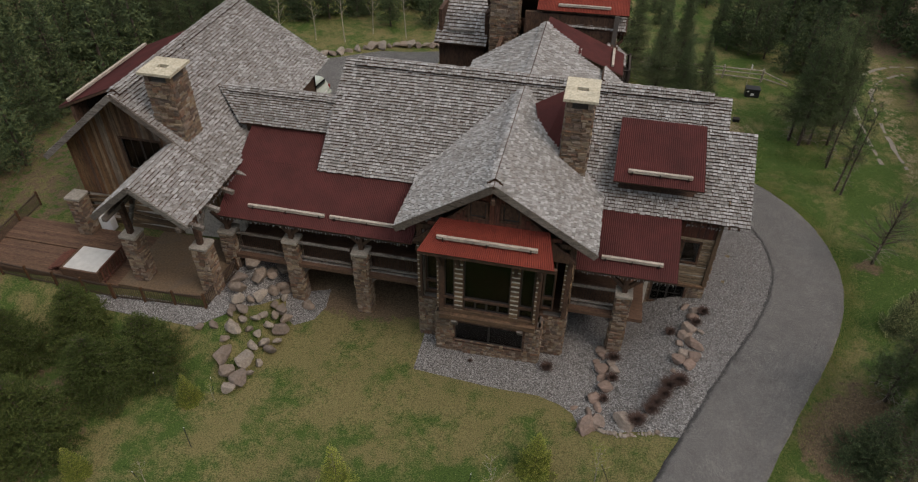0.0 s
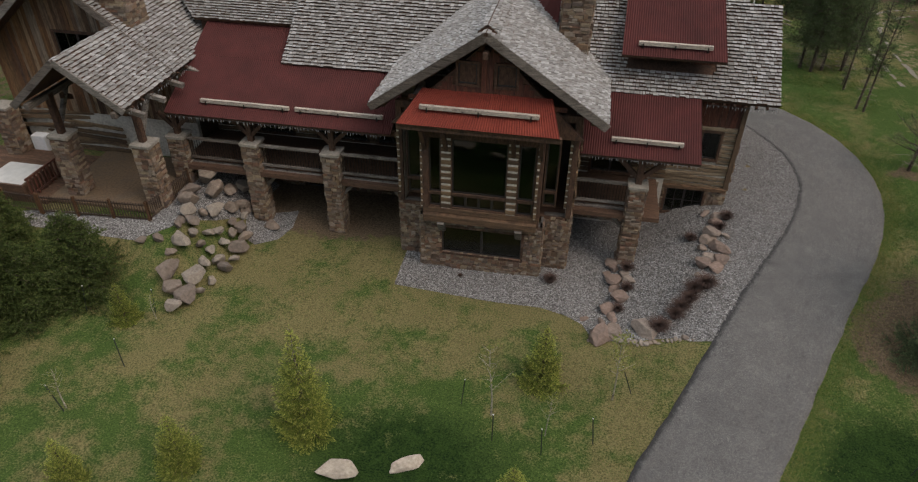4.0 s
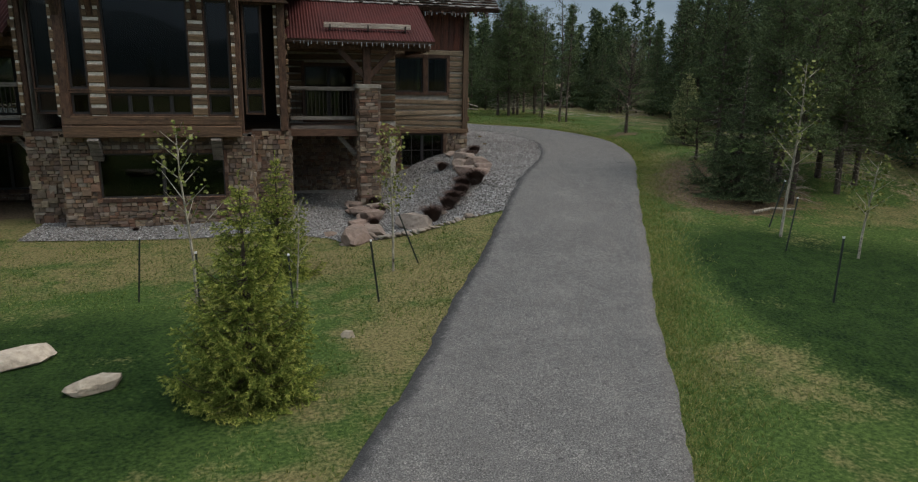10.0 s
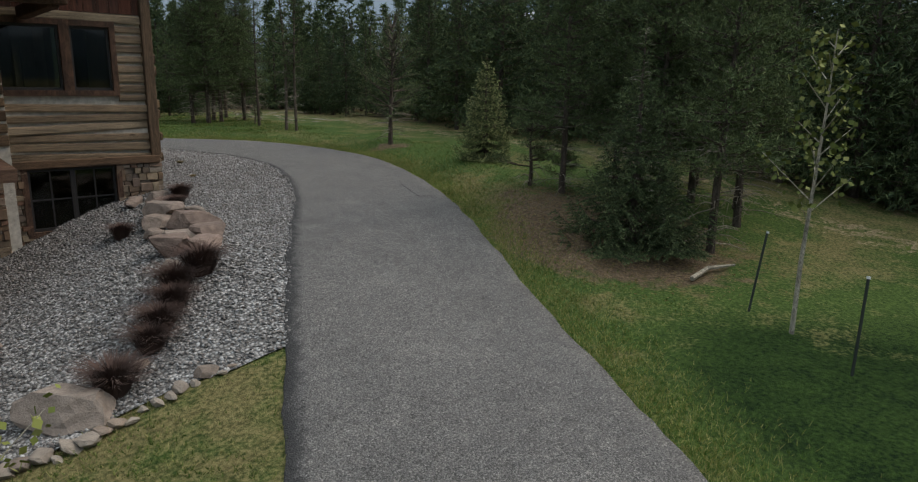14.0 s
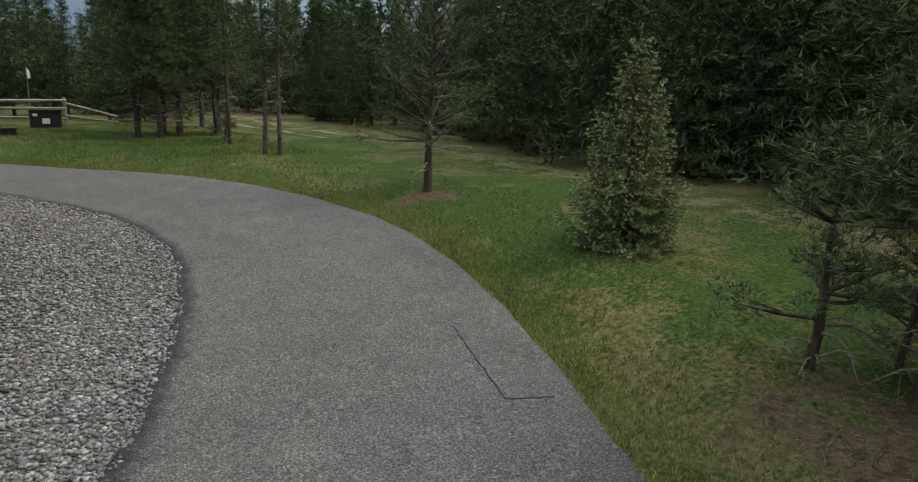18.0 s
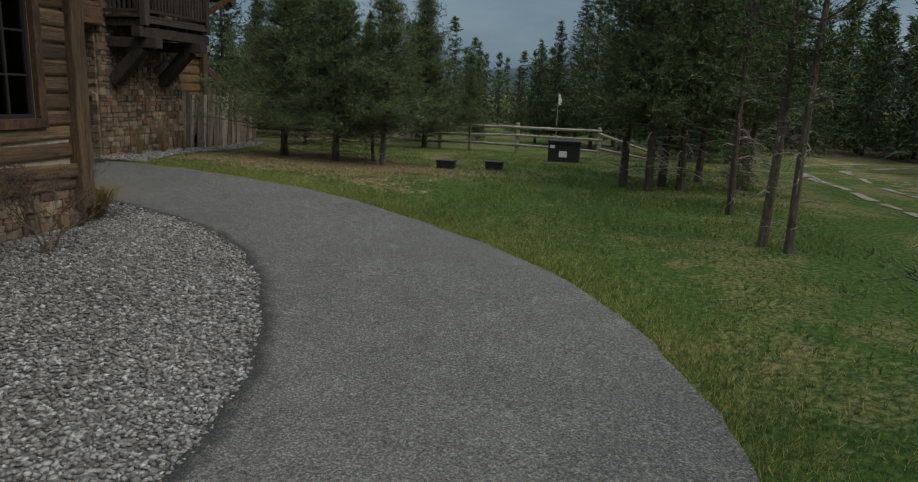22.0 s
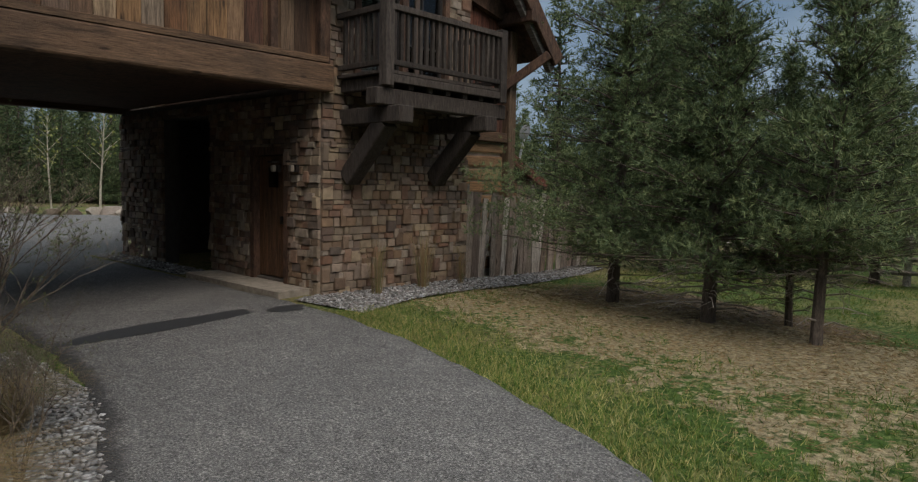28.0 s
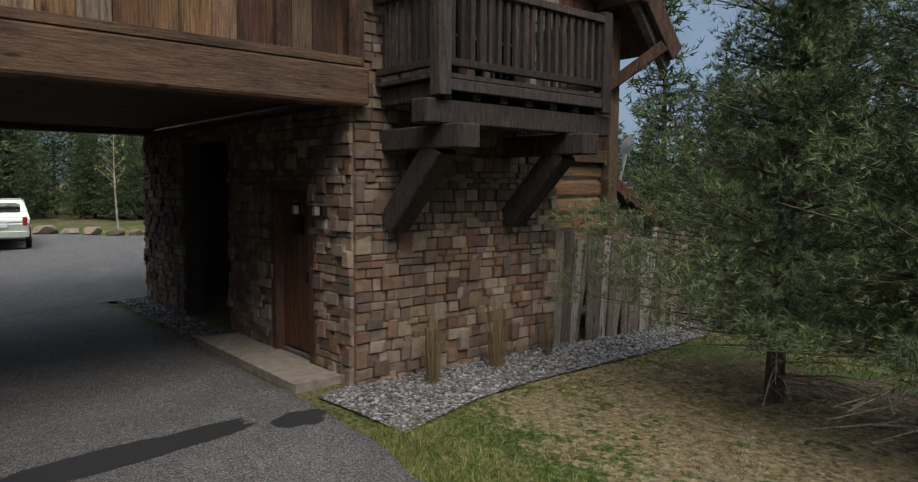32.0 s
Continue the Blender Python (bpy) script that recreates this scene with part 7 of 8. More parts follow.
    if step:
        tb, td, tl = np.concatenate(tb), np.concatenate(td), np.concatenate(tl)
        u = np.arange(0.02, tl.max(), step)
        on = u[None] < tl[:, None]
        pts.append((tb[:, None] + td[:, None] * u[None, :, None] + r.normal(size=(len(tb), len(u), 3)) * .012)[on])
        dirs.append(np.broadcast_to(td[:, None], (len(tb), len(u), 3))[on])
        if gap < .15:
            S = unit(np.cross(td, r.normal(size=td.shape))) * .004
            TV = np.stack([tb - S, tb + S, tb + td * tl[:, None]], 1).reshape(-1, 3)
            tagged(part("twig_work", fast_mesh("twig_work", TV, np.arange(len(TV)).reshape(-1, 3), TWIG), TWIG, ob), kind="stuff")
    P, D = np.concatenate(pts), np.concatenate(dirs)
    V, F = blades(P, D, needle, width, k, spread_, r)
    if dead:
        wood.part("dead_wood", DEADWOOD, ob, kind="stuff")
    part("crown", fast_mesh("crown", V, F, mat), mat, ob)
    return ob


def spruce(h, radius, tiers, per, mat, tip, seed, label, power=.9, needle=.055, width=.0058, sag=.36, gap=.06, step=.03, dead=0, group="young spruces", k=6):
    """A layered spruce: tiers of boughs that sag and turn up at the ends, flat side sprays, pale new shoots."""
    r = np.random.default_rng(seed)
    ob = thing("spruce", (0, 0, 0), label, "spruce", group)
    wood = Pile()
    wood.tube([(0, 0, -.12), (.01, 0, h * .3), (-.01, .01, h * .7), (0, 0, h)], [.018 * h, .014 * h, .007 * h, .003], 7)
    P, D, Q, E = [], [], [], []
    side0 = np.array([0, 0, 1.0])
    for i in range(tiers):
        f = .03 + .95 * (i + r.uniform(-.12, .12)) / tiers
        R = max(radius * (1 - f) ** power * (.55 + .45 * min(1, (f + .04) / .12)), .07)
        for j in range(per + (i < tiers * .6) * 2):
            w = 6.283 * (j + r.uniform(-.3, .3)) / (per + 2) + i * 1.9
            L = R * r.uniform(.68, 1.14)
            out = np.array([math.cos(w), math.sin(w), 0])
            side = np.array([-math.sin(w), math.cos(w), 0])
            rise = .25 + .9 * f + r.normal() * .06
            z0 = f * h + r.uniform(-.05, .05)
            u = np.linspace(0, 1, 5)
            line = lambda q: np.array([0, 0, z0]) + out * (q * L)[:, None] + side0 * (L * (rise * q * q - sag * (1.2 - f) * np.sin(q * 2.4)))[:, None]
            c = line(u)
            c[:, 2] = np.maximum(c[:, 2], .04)
            wood.tube([tuple(p) for p in c], [.006 * h * (1 - f) + .003, .009 * (1 - f) + .002, .006, .004, .002], 4)
            q = np.arange(.12, 1, step / L)
            b = line(q)
            P.append(b), D.append(np.tile(out + side0 * .3, (len(b), 1)))
            n = max(2, int(L / gap))
            for sg in (-1, 1):
                fr = np.clip(np.linspace(.16, .97, n) + r.normal(size=n) * .02, .1, 1)
                root = line(fr)
                d = unit(out * .75 + side * sg * .75 + r.normal(size=(n, 3)) * .1 - side0 * .12)
                ln = (L * .5 * (1.08 - fr) ** .7 * np.minimum(1, fr * 2.4) + .05) * r.uniform(.7, 1.2, n)
                m = np.arange(.01, ln.max(), step)
                on = m[None] < ln[:, None]
                pt = (root[:, None] + d[:, None] * m[None, :, None] - side0 * (m[None, :, None] ** 2 * .25))
                fresh = (m[None] > ln[:, None] - .05) & on
                P.append(pt[on & ~fresh]), D.append(np.broadcast_to(d[:, None], pt.shape)[on & ~fresh])
                Q.append(pt[fresh]), E.append(np.broadcast_to(d[:, None], pt.shape)[fresh])
    z = np.linspace(h * .93, h + .05, 8)
    Q.append(np.stack([0 * z, 0 * z, z], -1)), E.append(np.tile([0, 0, 1.0], (8, 1)))
    wood.part("trunk", BARK, ob)
    for nm, pp, dd, mt in (("crown", P, D, mat), ("new_growth", Q, E, tip)):
        pp, dd = np.concatenate(pp), np.concatenate(dd)
        pp[:, 2] = np.maximum(pp[:, 2], .03)
        V, F = blades(pp, dd, needle, width, k, .75, r)
        part(nm, fast_mesh(nm, V, F, mt), mt, ob, "paler new growth" if nm != "crown" else "")
    if dead:
        wood = Pile()
        for i in range(dead):
            w, f = r.uniform(0, 6.283), r.uniform(.3, .95)
            a, b = V3((0, 0, h * f)), V3((math.cos(w), math.sin(w), r.uniform(-.3, .2))) * r.uniform(.25, .7) * (1.25 - f)
            wood.tube([a, a + b * .5 + Z * .03, a + b], [.012, .008, .003], 4)
        wood.part("dead_wood", DEADWOOD, ob, kind="stuff")
    return ob


def forget(ob):
    """Takes a pattern object out of the scene."""
    for o in (*ob.children_recursive, ob):
        bpy.data.objects.remove(o)


def set_at(ob, x, y, s=1.0, turn=0.0, sink=0.0):
    m = Matrix.Translation((x, y, z_at(x, y) - sink)) @ Matrix.Rotation(turn, 4, "Z")
    c = copy_thing(ob, m)
    c.scale = (s, s, s)
    return c


PINE_L = "dark green lodgepole pine with a bare lower trunk"
FENCE_L = "bushy dark green pine with low dead twigs beside the board fence"
TUFTED = dict(power=.9, step=0.0, bare=.38, spread_=.9, up=.45, droop=.12)
FULL = dict(TUFTED, bare=.22, power=1.2)
HERO = [conifer("pine_tree", 9.6, .08, 2.7, 44, 8, 13, 9, .12, .0055, NEEDLE, 11, FENCE_L, dead=34, trunk=.115, group="pines by the fence", pom=.135, **FULL),
        conifer("pine_tree", 6.6, .11, 1.95, 36, 8, 13, 9, .12, .0055, NEEDLE, 12, FENCE_L, dead=36, trunk=.105, group="pines by the fence", pom=.13, **FULL),
        conifer("pine_tree", 5.4, .18, 1.35, 30, 7, 13, 9, .12, .0055, NEEDLE, 13, "slender dark green pine with a bare lower trunk", dead=30, trunk=.07, group="pines by the fence", pom=.12, **FULL)]
NEAR = [conifer("pine_tree", 8.2, .19, 1.55, 28, 6, 10, 6, .15, .009, NEARNEEDLE, 25, PINE_L, dead=34, trunk=.1, pom=.15, **TUFTED),
        conifer("pine_tree", 7.6, .32, .8, 17, 4, 9, 5, .14, .009, NEARNEEDLE, 27, "slender open-crowned pine with a bare trunk", dead=24, trunk=.07, pom=.13, **TUFTED),
        conifer("pine_tree", 7.4, .25, 1.35, 25, 6, 10, 6, .15, .009, NEARNEEDLE, 26, PINE_L, dead=34, trunk=.09, pom=.15, **TUFTED)]
FARTREE = dict(gap=.2, step=.17, bare=.1, lift=.4, twig=.5, spread_=1.0)
MID = [conifer("pine_tree", 9.0, .1, 1.6, 34, 6, 0, 4, .27, .026, FARNEEDLE, 21, PINE_L, dead=0, jit=.5, power=.8, trunk=.11, **FARTREE),
       conifer("pine_tree", 10, .18, 1.45, 36, 6, 0, 4, .27, .026, FARNEEDLE, 22, PINE_L, dead=0, jit=.5, power=.75, trunk=.12, **FARTREE),
       conifer("pine_tree", 8.2, .04, 1.7, 32, 6, 0, 4, .27, .026, FARNEEDLE, 23, "dense dark green pine with branches to the ground", dead=0, jit=.5, power=.85, trunk=.11, **FARTREE)]
SPRUCE_L = "young yellow-green spruce standing in the lawn"
SPR = [spruce(3.2, 1.25, 15, 10, SPRUCE, SHOOT, 31, SPRUCE_L, power=1.05),
       spruce(2.85, 1.0, 14, 9, SPRUCE, SHOOT, 32, SPRUCE_L, power=1.05)]
OLIVE = conifer("spruce", 4.0, .02, 1.9, 24, 12, 0, 7, .13, .018, OLIVENEEDLE, 38, "bushy dark olive-green young conifer in rough grass", "spruce", droop=.25, up=.2, trunk=.07, power=.75, group="dark spruces", jit=.4, step=.1, twig=.45, bare=.05, lift=.3)
THIN = spruce(4.9, 1.3, 23, 8, SPRUCE, SHOOT, 33, "sparse yellow-green young spruce with grey lower twigs", power=1.05, dead=30, gap=.08)
BLUE = spruce(3.45, 1.08, 13, 12, BLUESPRUCE, BLUESHOOT, 34, "full grey-green spruce with pale shoots beside the driveway", power=.88, needle=.05, width=.005, gap=.055)
SCRUB = conifer("pine_sapling", 1.7, .2, .6, 8, 4, 14, 6, .09, .006, NEEDLE, 35, "small open pine sapling with round needle tufts", "pine tree", trunk=.05, power=.5, group="pine saplings", bare=.7, up=.4, pom=.07, dead=8)
BUSHY = spruce(4.8, 2.1, 20, 8, DARKSPRUCE, DARKSHOOT, 36, "dark green young spruce with wide skirts and a thin bare leader", power=1.75, needle=.06, width=.009, gap=.085, step=.045, dead=46, group="dark spruces")
LONE = conifer("pine_tree", 4.3, .24, 1.45, 17, 6, 0, 4, .09, .0045, NEEDLE, 37, "lone thin-crowned pine with low bare limbs", dead=22, power=.45, trunk=.085, up=1.1, group="lone pine", step=.07, bare=.5, lift=.5, gap=.11)

rt = random.Random(3)
for i, (x, y, k, s) in enumerate(((4.4, 49.55, 0, .86), (6.25, 49.05, 1, .92), (7.8, 48.7, 2, 1.0), (7.1, 49.75, 2, .72), (2.6, 54.9, 0, .86), (6.6, 57.2, 1, .98))):
    set_at(HERO[k], x, y, s, i * 1.3)
# the copse by the bend and the one beyond the grass
for i, (x, y, k, s) in enumerate(((15.6, 24.5, 2, .9), (17.3, 24.1, 2, .95), (20.2, 23.6, 0, .95), (17.7, 23.7, 0, .95), (15.6, 20.2, 2, .95), (16.0, 21.8, 2, .95), (16.8, 22.4, 0, .95), (18.0, 21.0, 0, .9), (18.6, 22.7, 0, 1.0), (19.4, 21.8, 2, 1.0),
                                  (14.3, 47.6, 0, .95), (14.8, 47.0, 0, .95), (15.2, 48.0, 0, 1.0), (15.6, 47.3, 0, .95), (16.8, 47.4, 2, .95), (16.2, 44.3, 1, .9), (16.35, 41.6, 1, 1.0), (16.65, 41.25, 1, .9), (16.3, 50.2, 0, 1.0), (17.2, 48.2, 2, .9), (17.8, 52.5, 0, .95), (8.6, 56.3, 2, .5))):
    set_at(NEAR[k], x, y, s, i * 2.1)
set_at(BUSHY, 14.3, 21.3, .95, .4)
for x, y, s in ((15.35, 25.4, 1.1), (16.1, 24.9, .8), (16.3, 44.9, .7)):
    set_at(SCRUB, x, y, s, x)
for x, y, s in ((-2.4, 57.5, .9), (12.9, 62.5, .82), (12.1, 64.6, .75), (11.1, 63.2, .62), (10.2, 64.6, .54), (13.9, 64.4, .85)):
    set_at(MID[0], x, y, s, x)
set_at(BLUE, 17.2, 29.25, .92, .3)
set_at(LONE, 17.15, 34.5, 1.0, .8)
for ob, x, y, s in ((SPR[0], -.6, 11.85, 1.02), (SPR[1], -.18, 18.2, 1.0), (THIN, -8.15, 14.4, 1.0), (SPR[1], -11.7, 12.1, .9), (OLIVE, -20.2, 19.6, 1.0), (SPR[1], -17.6, 18.3, .7), (OLIVE, -24.9, 20.6, .9), (OLIVE, -22.2, 17.9, 1.0),
                    (OLIVE, -23.2, 14.4, 1.2), (OLIVE, -27.4, 18.6, 1.0), (SPR[1], -20.5, 13.4, .75), (SPR[1], -14.9, 10.8, .8), (OLIVE, -29.5, 17.0, 1.1), (OLIVE, -28, 13.0, 1.2), (OLIVE, -25.5, 11.5, 1.1), (BUSHY, 19.0, 12.5, .9)):
    set_at(ob, x, y, s, x * 1.7)
# the wood's edge; low young growth stands beyond the rail fence
def young(x, y):
    return .58 if -1 < x < 12.5 and y > 63 else 1.0


edge = []
for y in np.arange(-10, 60, 2.1):
    edge.append((24.4 + rt.uniform(-.7, 1.4) + (1.2 if y > 45 else 0), y + rt.uniform(-.6, .6)))
    edge.append((26.8 + rt.uniform(-1, 1.4), y + rt.uniform(-.9, .9)))
for x in np.arange(-40, 24, 2.2):
    edge.append((x + rt.uniform(-1, 1), (72 if x > 0 else 76) + rt.uniform(-2.5, 3)))
for x in np.arange(-40, 8, 2.6):
    edge.append((x + rt.uniform(-1, 1), 66 + rt.uniform(-2.5, 2.5) - (4 if x < -8 else 0)))
for x, y in ((5.4, 60.3), (1.5, 61.5), (14.2, 62), (15.6, 59.5), (17, 60), (0.3, 58.8), (-2.2, 60.2), (18.2, 58.5), (-3.4, 56.4), (18.5, 63), (23, 66), (20, 67), (17, 67)):
    edge.append((x, y))
for y in np.arange(-6, 50, 2.6):
    edge.append((29.2 + rt.uniform(-1, 1.2), y + rt.uniform(-.9, .9)))
for y in np.arange(22, 62, 3):
    edge.append((-39 + rt.uniform(-1.5, 1.5), y))
for k in range(26):
    f = k / 25
    for d in (9, 12):
        edge.append((-14 - 19.5 * f + rt.uniform(-.8, .8) - d * .5 * f, 58.6 + d - 1.2 * f - 9.5 * f ** 2.2 + rt.uniform(-1, 1) - d * .6 * f))
for i, (x, y) in enumerate(edge):
    set_at(MID[rt.choice((0, 1, 2, 2)) if x > 20 else rt.choice((0, 2, 2))], x, y, rt.uniform(.8, 1.1) * ((.64 if x > 21 else .76) if y > 46 else 1.04 if x > 20 else .95) * young(x, y), rt.uniform(0, 6))

# the woods behind, joined
src = []
for sd in range(3):
    t = conifer("far_pine", 9, .06, 1.6, 24, 6, 0, 3, .42, .055, FARNEEDLE, 60 + sd, "x", trunk=.13, power=.9, gap=.3, step=.26, lift=.4, twig=.5, bare=.1, spread_=1.0, jit=.5)
    crown = [c for c in t.children if c.name.startswith("crown")][0].data
    v = np.zeros(len(crown.vertices) * 3, np.float32)
    crown.vertices.foreach_get("co", v)
    src.append(v.reshape(-1, 3))
    forget(t)


def woods(name, xs, ys, label, smin, smax):
    chunks = []
    trunks = Pile()
    for x, y in zip(xs, ys):
        s, w = rt.uniform(smin, smax) * young(x, y), rt.uniform(0, 6.28)
        v = src[rt.randrange(3)]
        c, n = math.cos(w) * s, math.sin(w) * s
        z = z_at(x, y)
        V = np.stack([v[:, 0] * c - v[:, 1] * n + x, v[:, 0] * n + v[:, 1] * c + y, v[:, 2] * s + z], -1)
        chunks.append((V, np.arange(len(V)).reshape(-1, 3)))
        trunks.tube([(x, y, z - .2), (x, y, z + 6 * s)], [.14 * s, .07 * s], 5)
    V, F = join(chunks)
    ob = new(name, fast_mesh(name, V, F, FARNEEDLE))
    tagged(ob, label, "woods", kind="stuff")
    tagged(new("woodland_trunks", trunks.mesh("woodland_trunks", BARK)), "trunks of the pine wood", "woods", kind="stuff")


wx, wy = [], []
for i in range(170):
    wx.append(rt.uniform(29, 40)), wy.append(rt.uniform(-12, 66))
for i in range(120):
    wx.append(rt.uniform(-50, -36)), wy.append(rt.uniform(8, 70))
for i in range(50):
    wx.append(rt.uniform(36, 62)), wy.append(rt.uniform(-20, 75))
for i in range(60):
    wx.append(rt.uniform(-45, 40)), wy.append(rt.uniform(84, 120))
for i in range(30):
    wx.append(rt.uniform(-75, -42)), wy.append(rt.uniform(-5, 90))
for i in range(30):
    wx.append(rt.uniform(-70, -30)), wy.append(rt.uniform(-12, 20))
for i in range(26):
    wx.append(rt.uniform(16, 34))
    wy.append(rt.uniform(66, 72))
for i in range(45):
    wx.append(rt.uniform(0, 38))
    wy.append(rt.uniform(73, 85))
woods("woodland", wx, wy, "dense dark lodgepole pine wood", .78, 1.1)
fx, fy = [], []
for i in range(60):
    w = rt.uniform(0, 6.283)
    d = rt.uniform(110, 260)
    fx.append(d * math.cos(w)), fy.append(30 + d * math.sin(w))
woods("far_woodland", fx, fy, "distant pine wood", .8, 1.1)
for t in HERO + NEAR + MID + SPR + [THIN, OLIVE, BLUE, SCRUB, BUSHY, LONE]:
    forget(t)


# aspen saplings and their stakes
def sapling(h, seed, leaves):
    r = np.random.default_rng(seed)
    ob = thing("aspen_sapling", (0, 0, 0), "thin young aspen with a few pale yellow-green leaves", "sapling", "aspen saplings")
    w = Pile()
    ax = lambda f: V3((.06 * math.sin(f * 4 + seed), .05 * math.cos(f * 3 + seed), f * h))
    w.tube([ax(f) - Z * (.1 if f == 0 else 0) for f in (0, .25, .5, .75, 1)], [.028, .024, .018, .012, .005], 6)
    w.part("trunk", PALEBARK, ob)
    w = Pile()
    P = []
    for i in range(16):
        f = .38 + .6 * i / 16
        a = ax(f)
        t = i * 2.4 + r.uniform(0, 1)
        L = r.uniform(.3, .75) * (1.25 - f) + .12
        b = a + V3((math.cos(t) * .75, math.sin(t) * .75, .7)) * L
        w.tube([a, a.lerp(b, .5), b], [.008, .006, .003], 4)
        for k in range(leaves):
            P.append((a.lerp(b, r.uniform(.35, 1.12)) + V3(r.normal(size=3) * .07))[:])
    P = np.array(P)
    n = len(P)
    D = unit(r.normal(size=(n, 3)))
    S = unit(np.cross(D, r.normal(size=(n, 3))))
    L = r.uniform(.022, .045, (n, 1))
    V = np.stack([P - D * L, P + S * L * .8, P + D * L, P - S * L * .8], 1).reshape(-1, 3)
    w.part("twig_work", PALEBARK, ob, kind="stuff")
    part("leaves", fast_mesh("leaves", V, np.arange(4 * n).reshape(-1, 4), ASPEN), ASPEN, ob)
    return ob


SAP = [sapling(2.6, 1, 12), sapling(3.1, 2, 24), sapling(1.9, 3, 16)]
for i, (x, y, k, s) in enumerate(((-1.9, 16.2, 0, 1.38), (2.42, 17.75, 1, 1.12), (.2, 15.7, 0, .85), (12.85, 17.1, 1, 1.45), (13.65, 15.3, 2, 1.25), (15.3, 15.3, 0, 1.15), (-17, 13.6, 2, 1.0), (-16.4, 18.6, 2, .7))):
    set_at(SAP[k], x, y, s, i)
for f, d, k in ((.25, 2.0, 2.0), (.42, 3.2, 1.7), (.55, 2.4, 2.1), (.68, 3.6, 1.8), (.8, 2.6, 2.2), (.92, 3.4, 1.9)):
    tree = set_at(SAP[0], -13.6 - 15.6 * f - d * .5 * f, 57.6 - 1.2 * f - 10.5 * f ** 2.2 + d, k, f * 20)
    tagged(tree, "slim young aspen with a pale trunk beyond the court", group="court aspens")
for t in SAP:
    forget(t)
stake = thing("steel_stake", (0, 0, 0), "dark steel tree stake driven into the grass", "stake", "tree stakes")
p = Pile()
p.box((0, 0, .62), (.035, .012, 1.45))
p.box((0, .014, .62), (.012, .03, 1.45))
p.part("post", STAKE, stake)
p = Pile()
p.box((0, .004, 1.34), (.037, .04, .035))
p.part("tip", WHITE, stake)
for x, y, lx, ly in ((-2.98, 16.5, .09, 0), (3.15, 18.15, -.36, .05), (-1.65, 15.1, 0, .03), (1.85, 15.65, -.12, 0), (.1, 14.9, -.05, 0), (-19.5, 18.4, .1, .1), (-16.1, 15.8, -.1, .1), (-17, 13.4, -.2, 0), (-16.6, 18.9, .1, 0),
                     (12.0, 15.95, .14, .03), (13.1, 18.0, .25, 0), (10.67, 12.87, .04, .02), (13.98, 13.4, .1, .05)):
    copy_thing(stake, Matrix.Translation((x, y, z_at(x, y))) @ Matrix.Rotation(lx, 4, "Y") @ Matrix.Rotation(-ly, 4, "X") @ Matrix.Rotation(x, 4, "Z"))
forget(stake)


# ---- boulders and rockery ----
def rock_mesh(seed, rough=.2):
    """A broken block: a rough ball cut by a dozen planes."""
    r = np.random.default_rng(seed + 40)
    bm = bmesh.new()
    bmesh.ops.create_icosphere(bm, subdivisions=3, radius=.5)
    o = V3((seed * 3.7, seed * 1.3, 0))
    cuts = [(V3(c).normalized(), r.uniform(.24, .4)) for c in r.normal(size=(11, 3))] + [(Z, .3)]
    for v in bm.verts:
        n = v.co.normalized()
        q = n * .5 * (1 + rough * noise.noise(n * 1.3 + o))
        for ax, lim in cuts:
            d = q.dot(ax)
            if d > lim:
                q -= ax * (d - lim)
        v.co = q * (1 + .06 * noise.noise(n * 5 + o) + .035 * noise.noise(n * 11 + o)) * 1.15
    out = np.array([v.co[:] for v in bm.verts]), [tuple(v.index for v in f.verts) for f in bm.faces]
    bm.free()
    return out


ROCKS = [rock_mesh(i) for i in range(6)]
ROCK_MESH = {m.name: [to_mesh("boulder", *u, m) for u in ROCKS] for m in (BOULDER, PINKROCK, LAWNROCK)}
rr = random.Random(12)


def boulder(x, y, sx, sy, sz, mat=None, label="grey-brown field boulder with lichen stains", group="boulders", dz=0.0, turn=None):
    ob = new("boulder", ROCK_MESH[(mat or BOULDER).name][rr.randrange(6)])
    ob.matrix_basis = Matrix.Translation((x, y, z_at(x, y) + sz * .25 + dz)) @ Matrix.Rotation(rr.uniform(0, 6.28) if turn is None else turn, 4, "Z") @ Matrix.Diagonal((sx, sy, sz, 1))
    return tagged(ob, label, "boulder", group)


# the tumbled boulder bank below the terrace
BANK = [(-16.15, 18.9), (-15.3, 20.2), (-14.75, 22.4), (-14.9, 24.3), (-15.8, 26.2), (-16.3, 27.6), (-18.0, 26.2), (-17.5, 23.2), (-16.9, 20.6)]
laid = []
for i in range(900):
    x, y = rr.uniform(-18, -14.7), rr.uniform(18.9, 27.6)
    s = rr.choice((.5, .7, .9, 1.05, 1.25)) * (.8 + .2 * smooth01(19, 24, y))
    if not inside(x, y, BANK) or any((x - a) ** 2 + (y - b) ** 2 < (.4 * (s + c)) ** 2 for a, b, c in laid):
        continue
    laid.append((x, y, s))
    boulder(x, y, s * rr.uniform(1.0, 1.2), s * rr.uniform(.8, 1), s * rr.uniform(.7, .95), label="large grey-brown boulder in the tumbled bank", group="boulder bank", dz=.1 + .25 * float(smooth01(20, 25, y)))
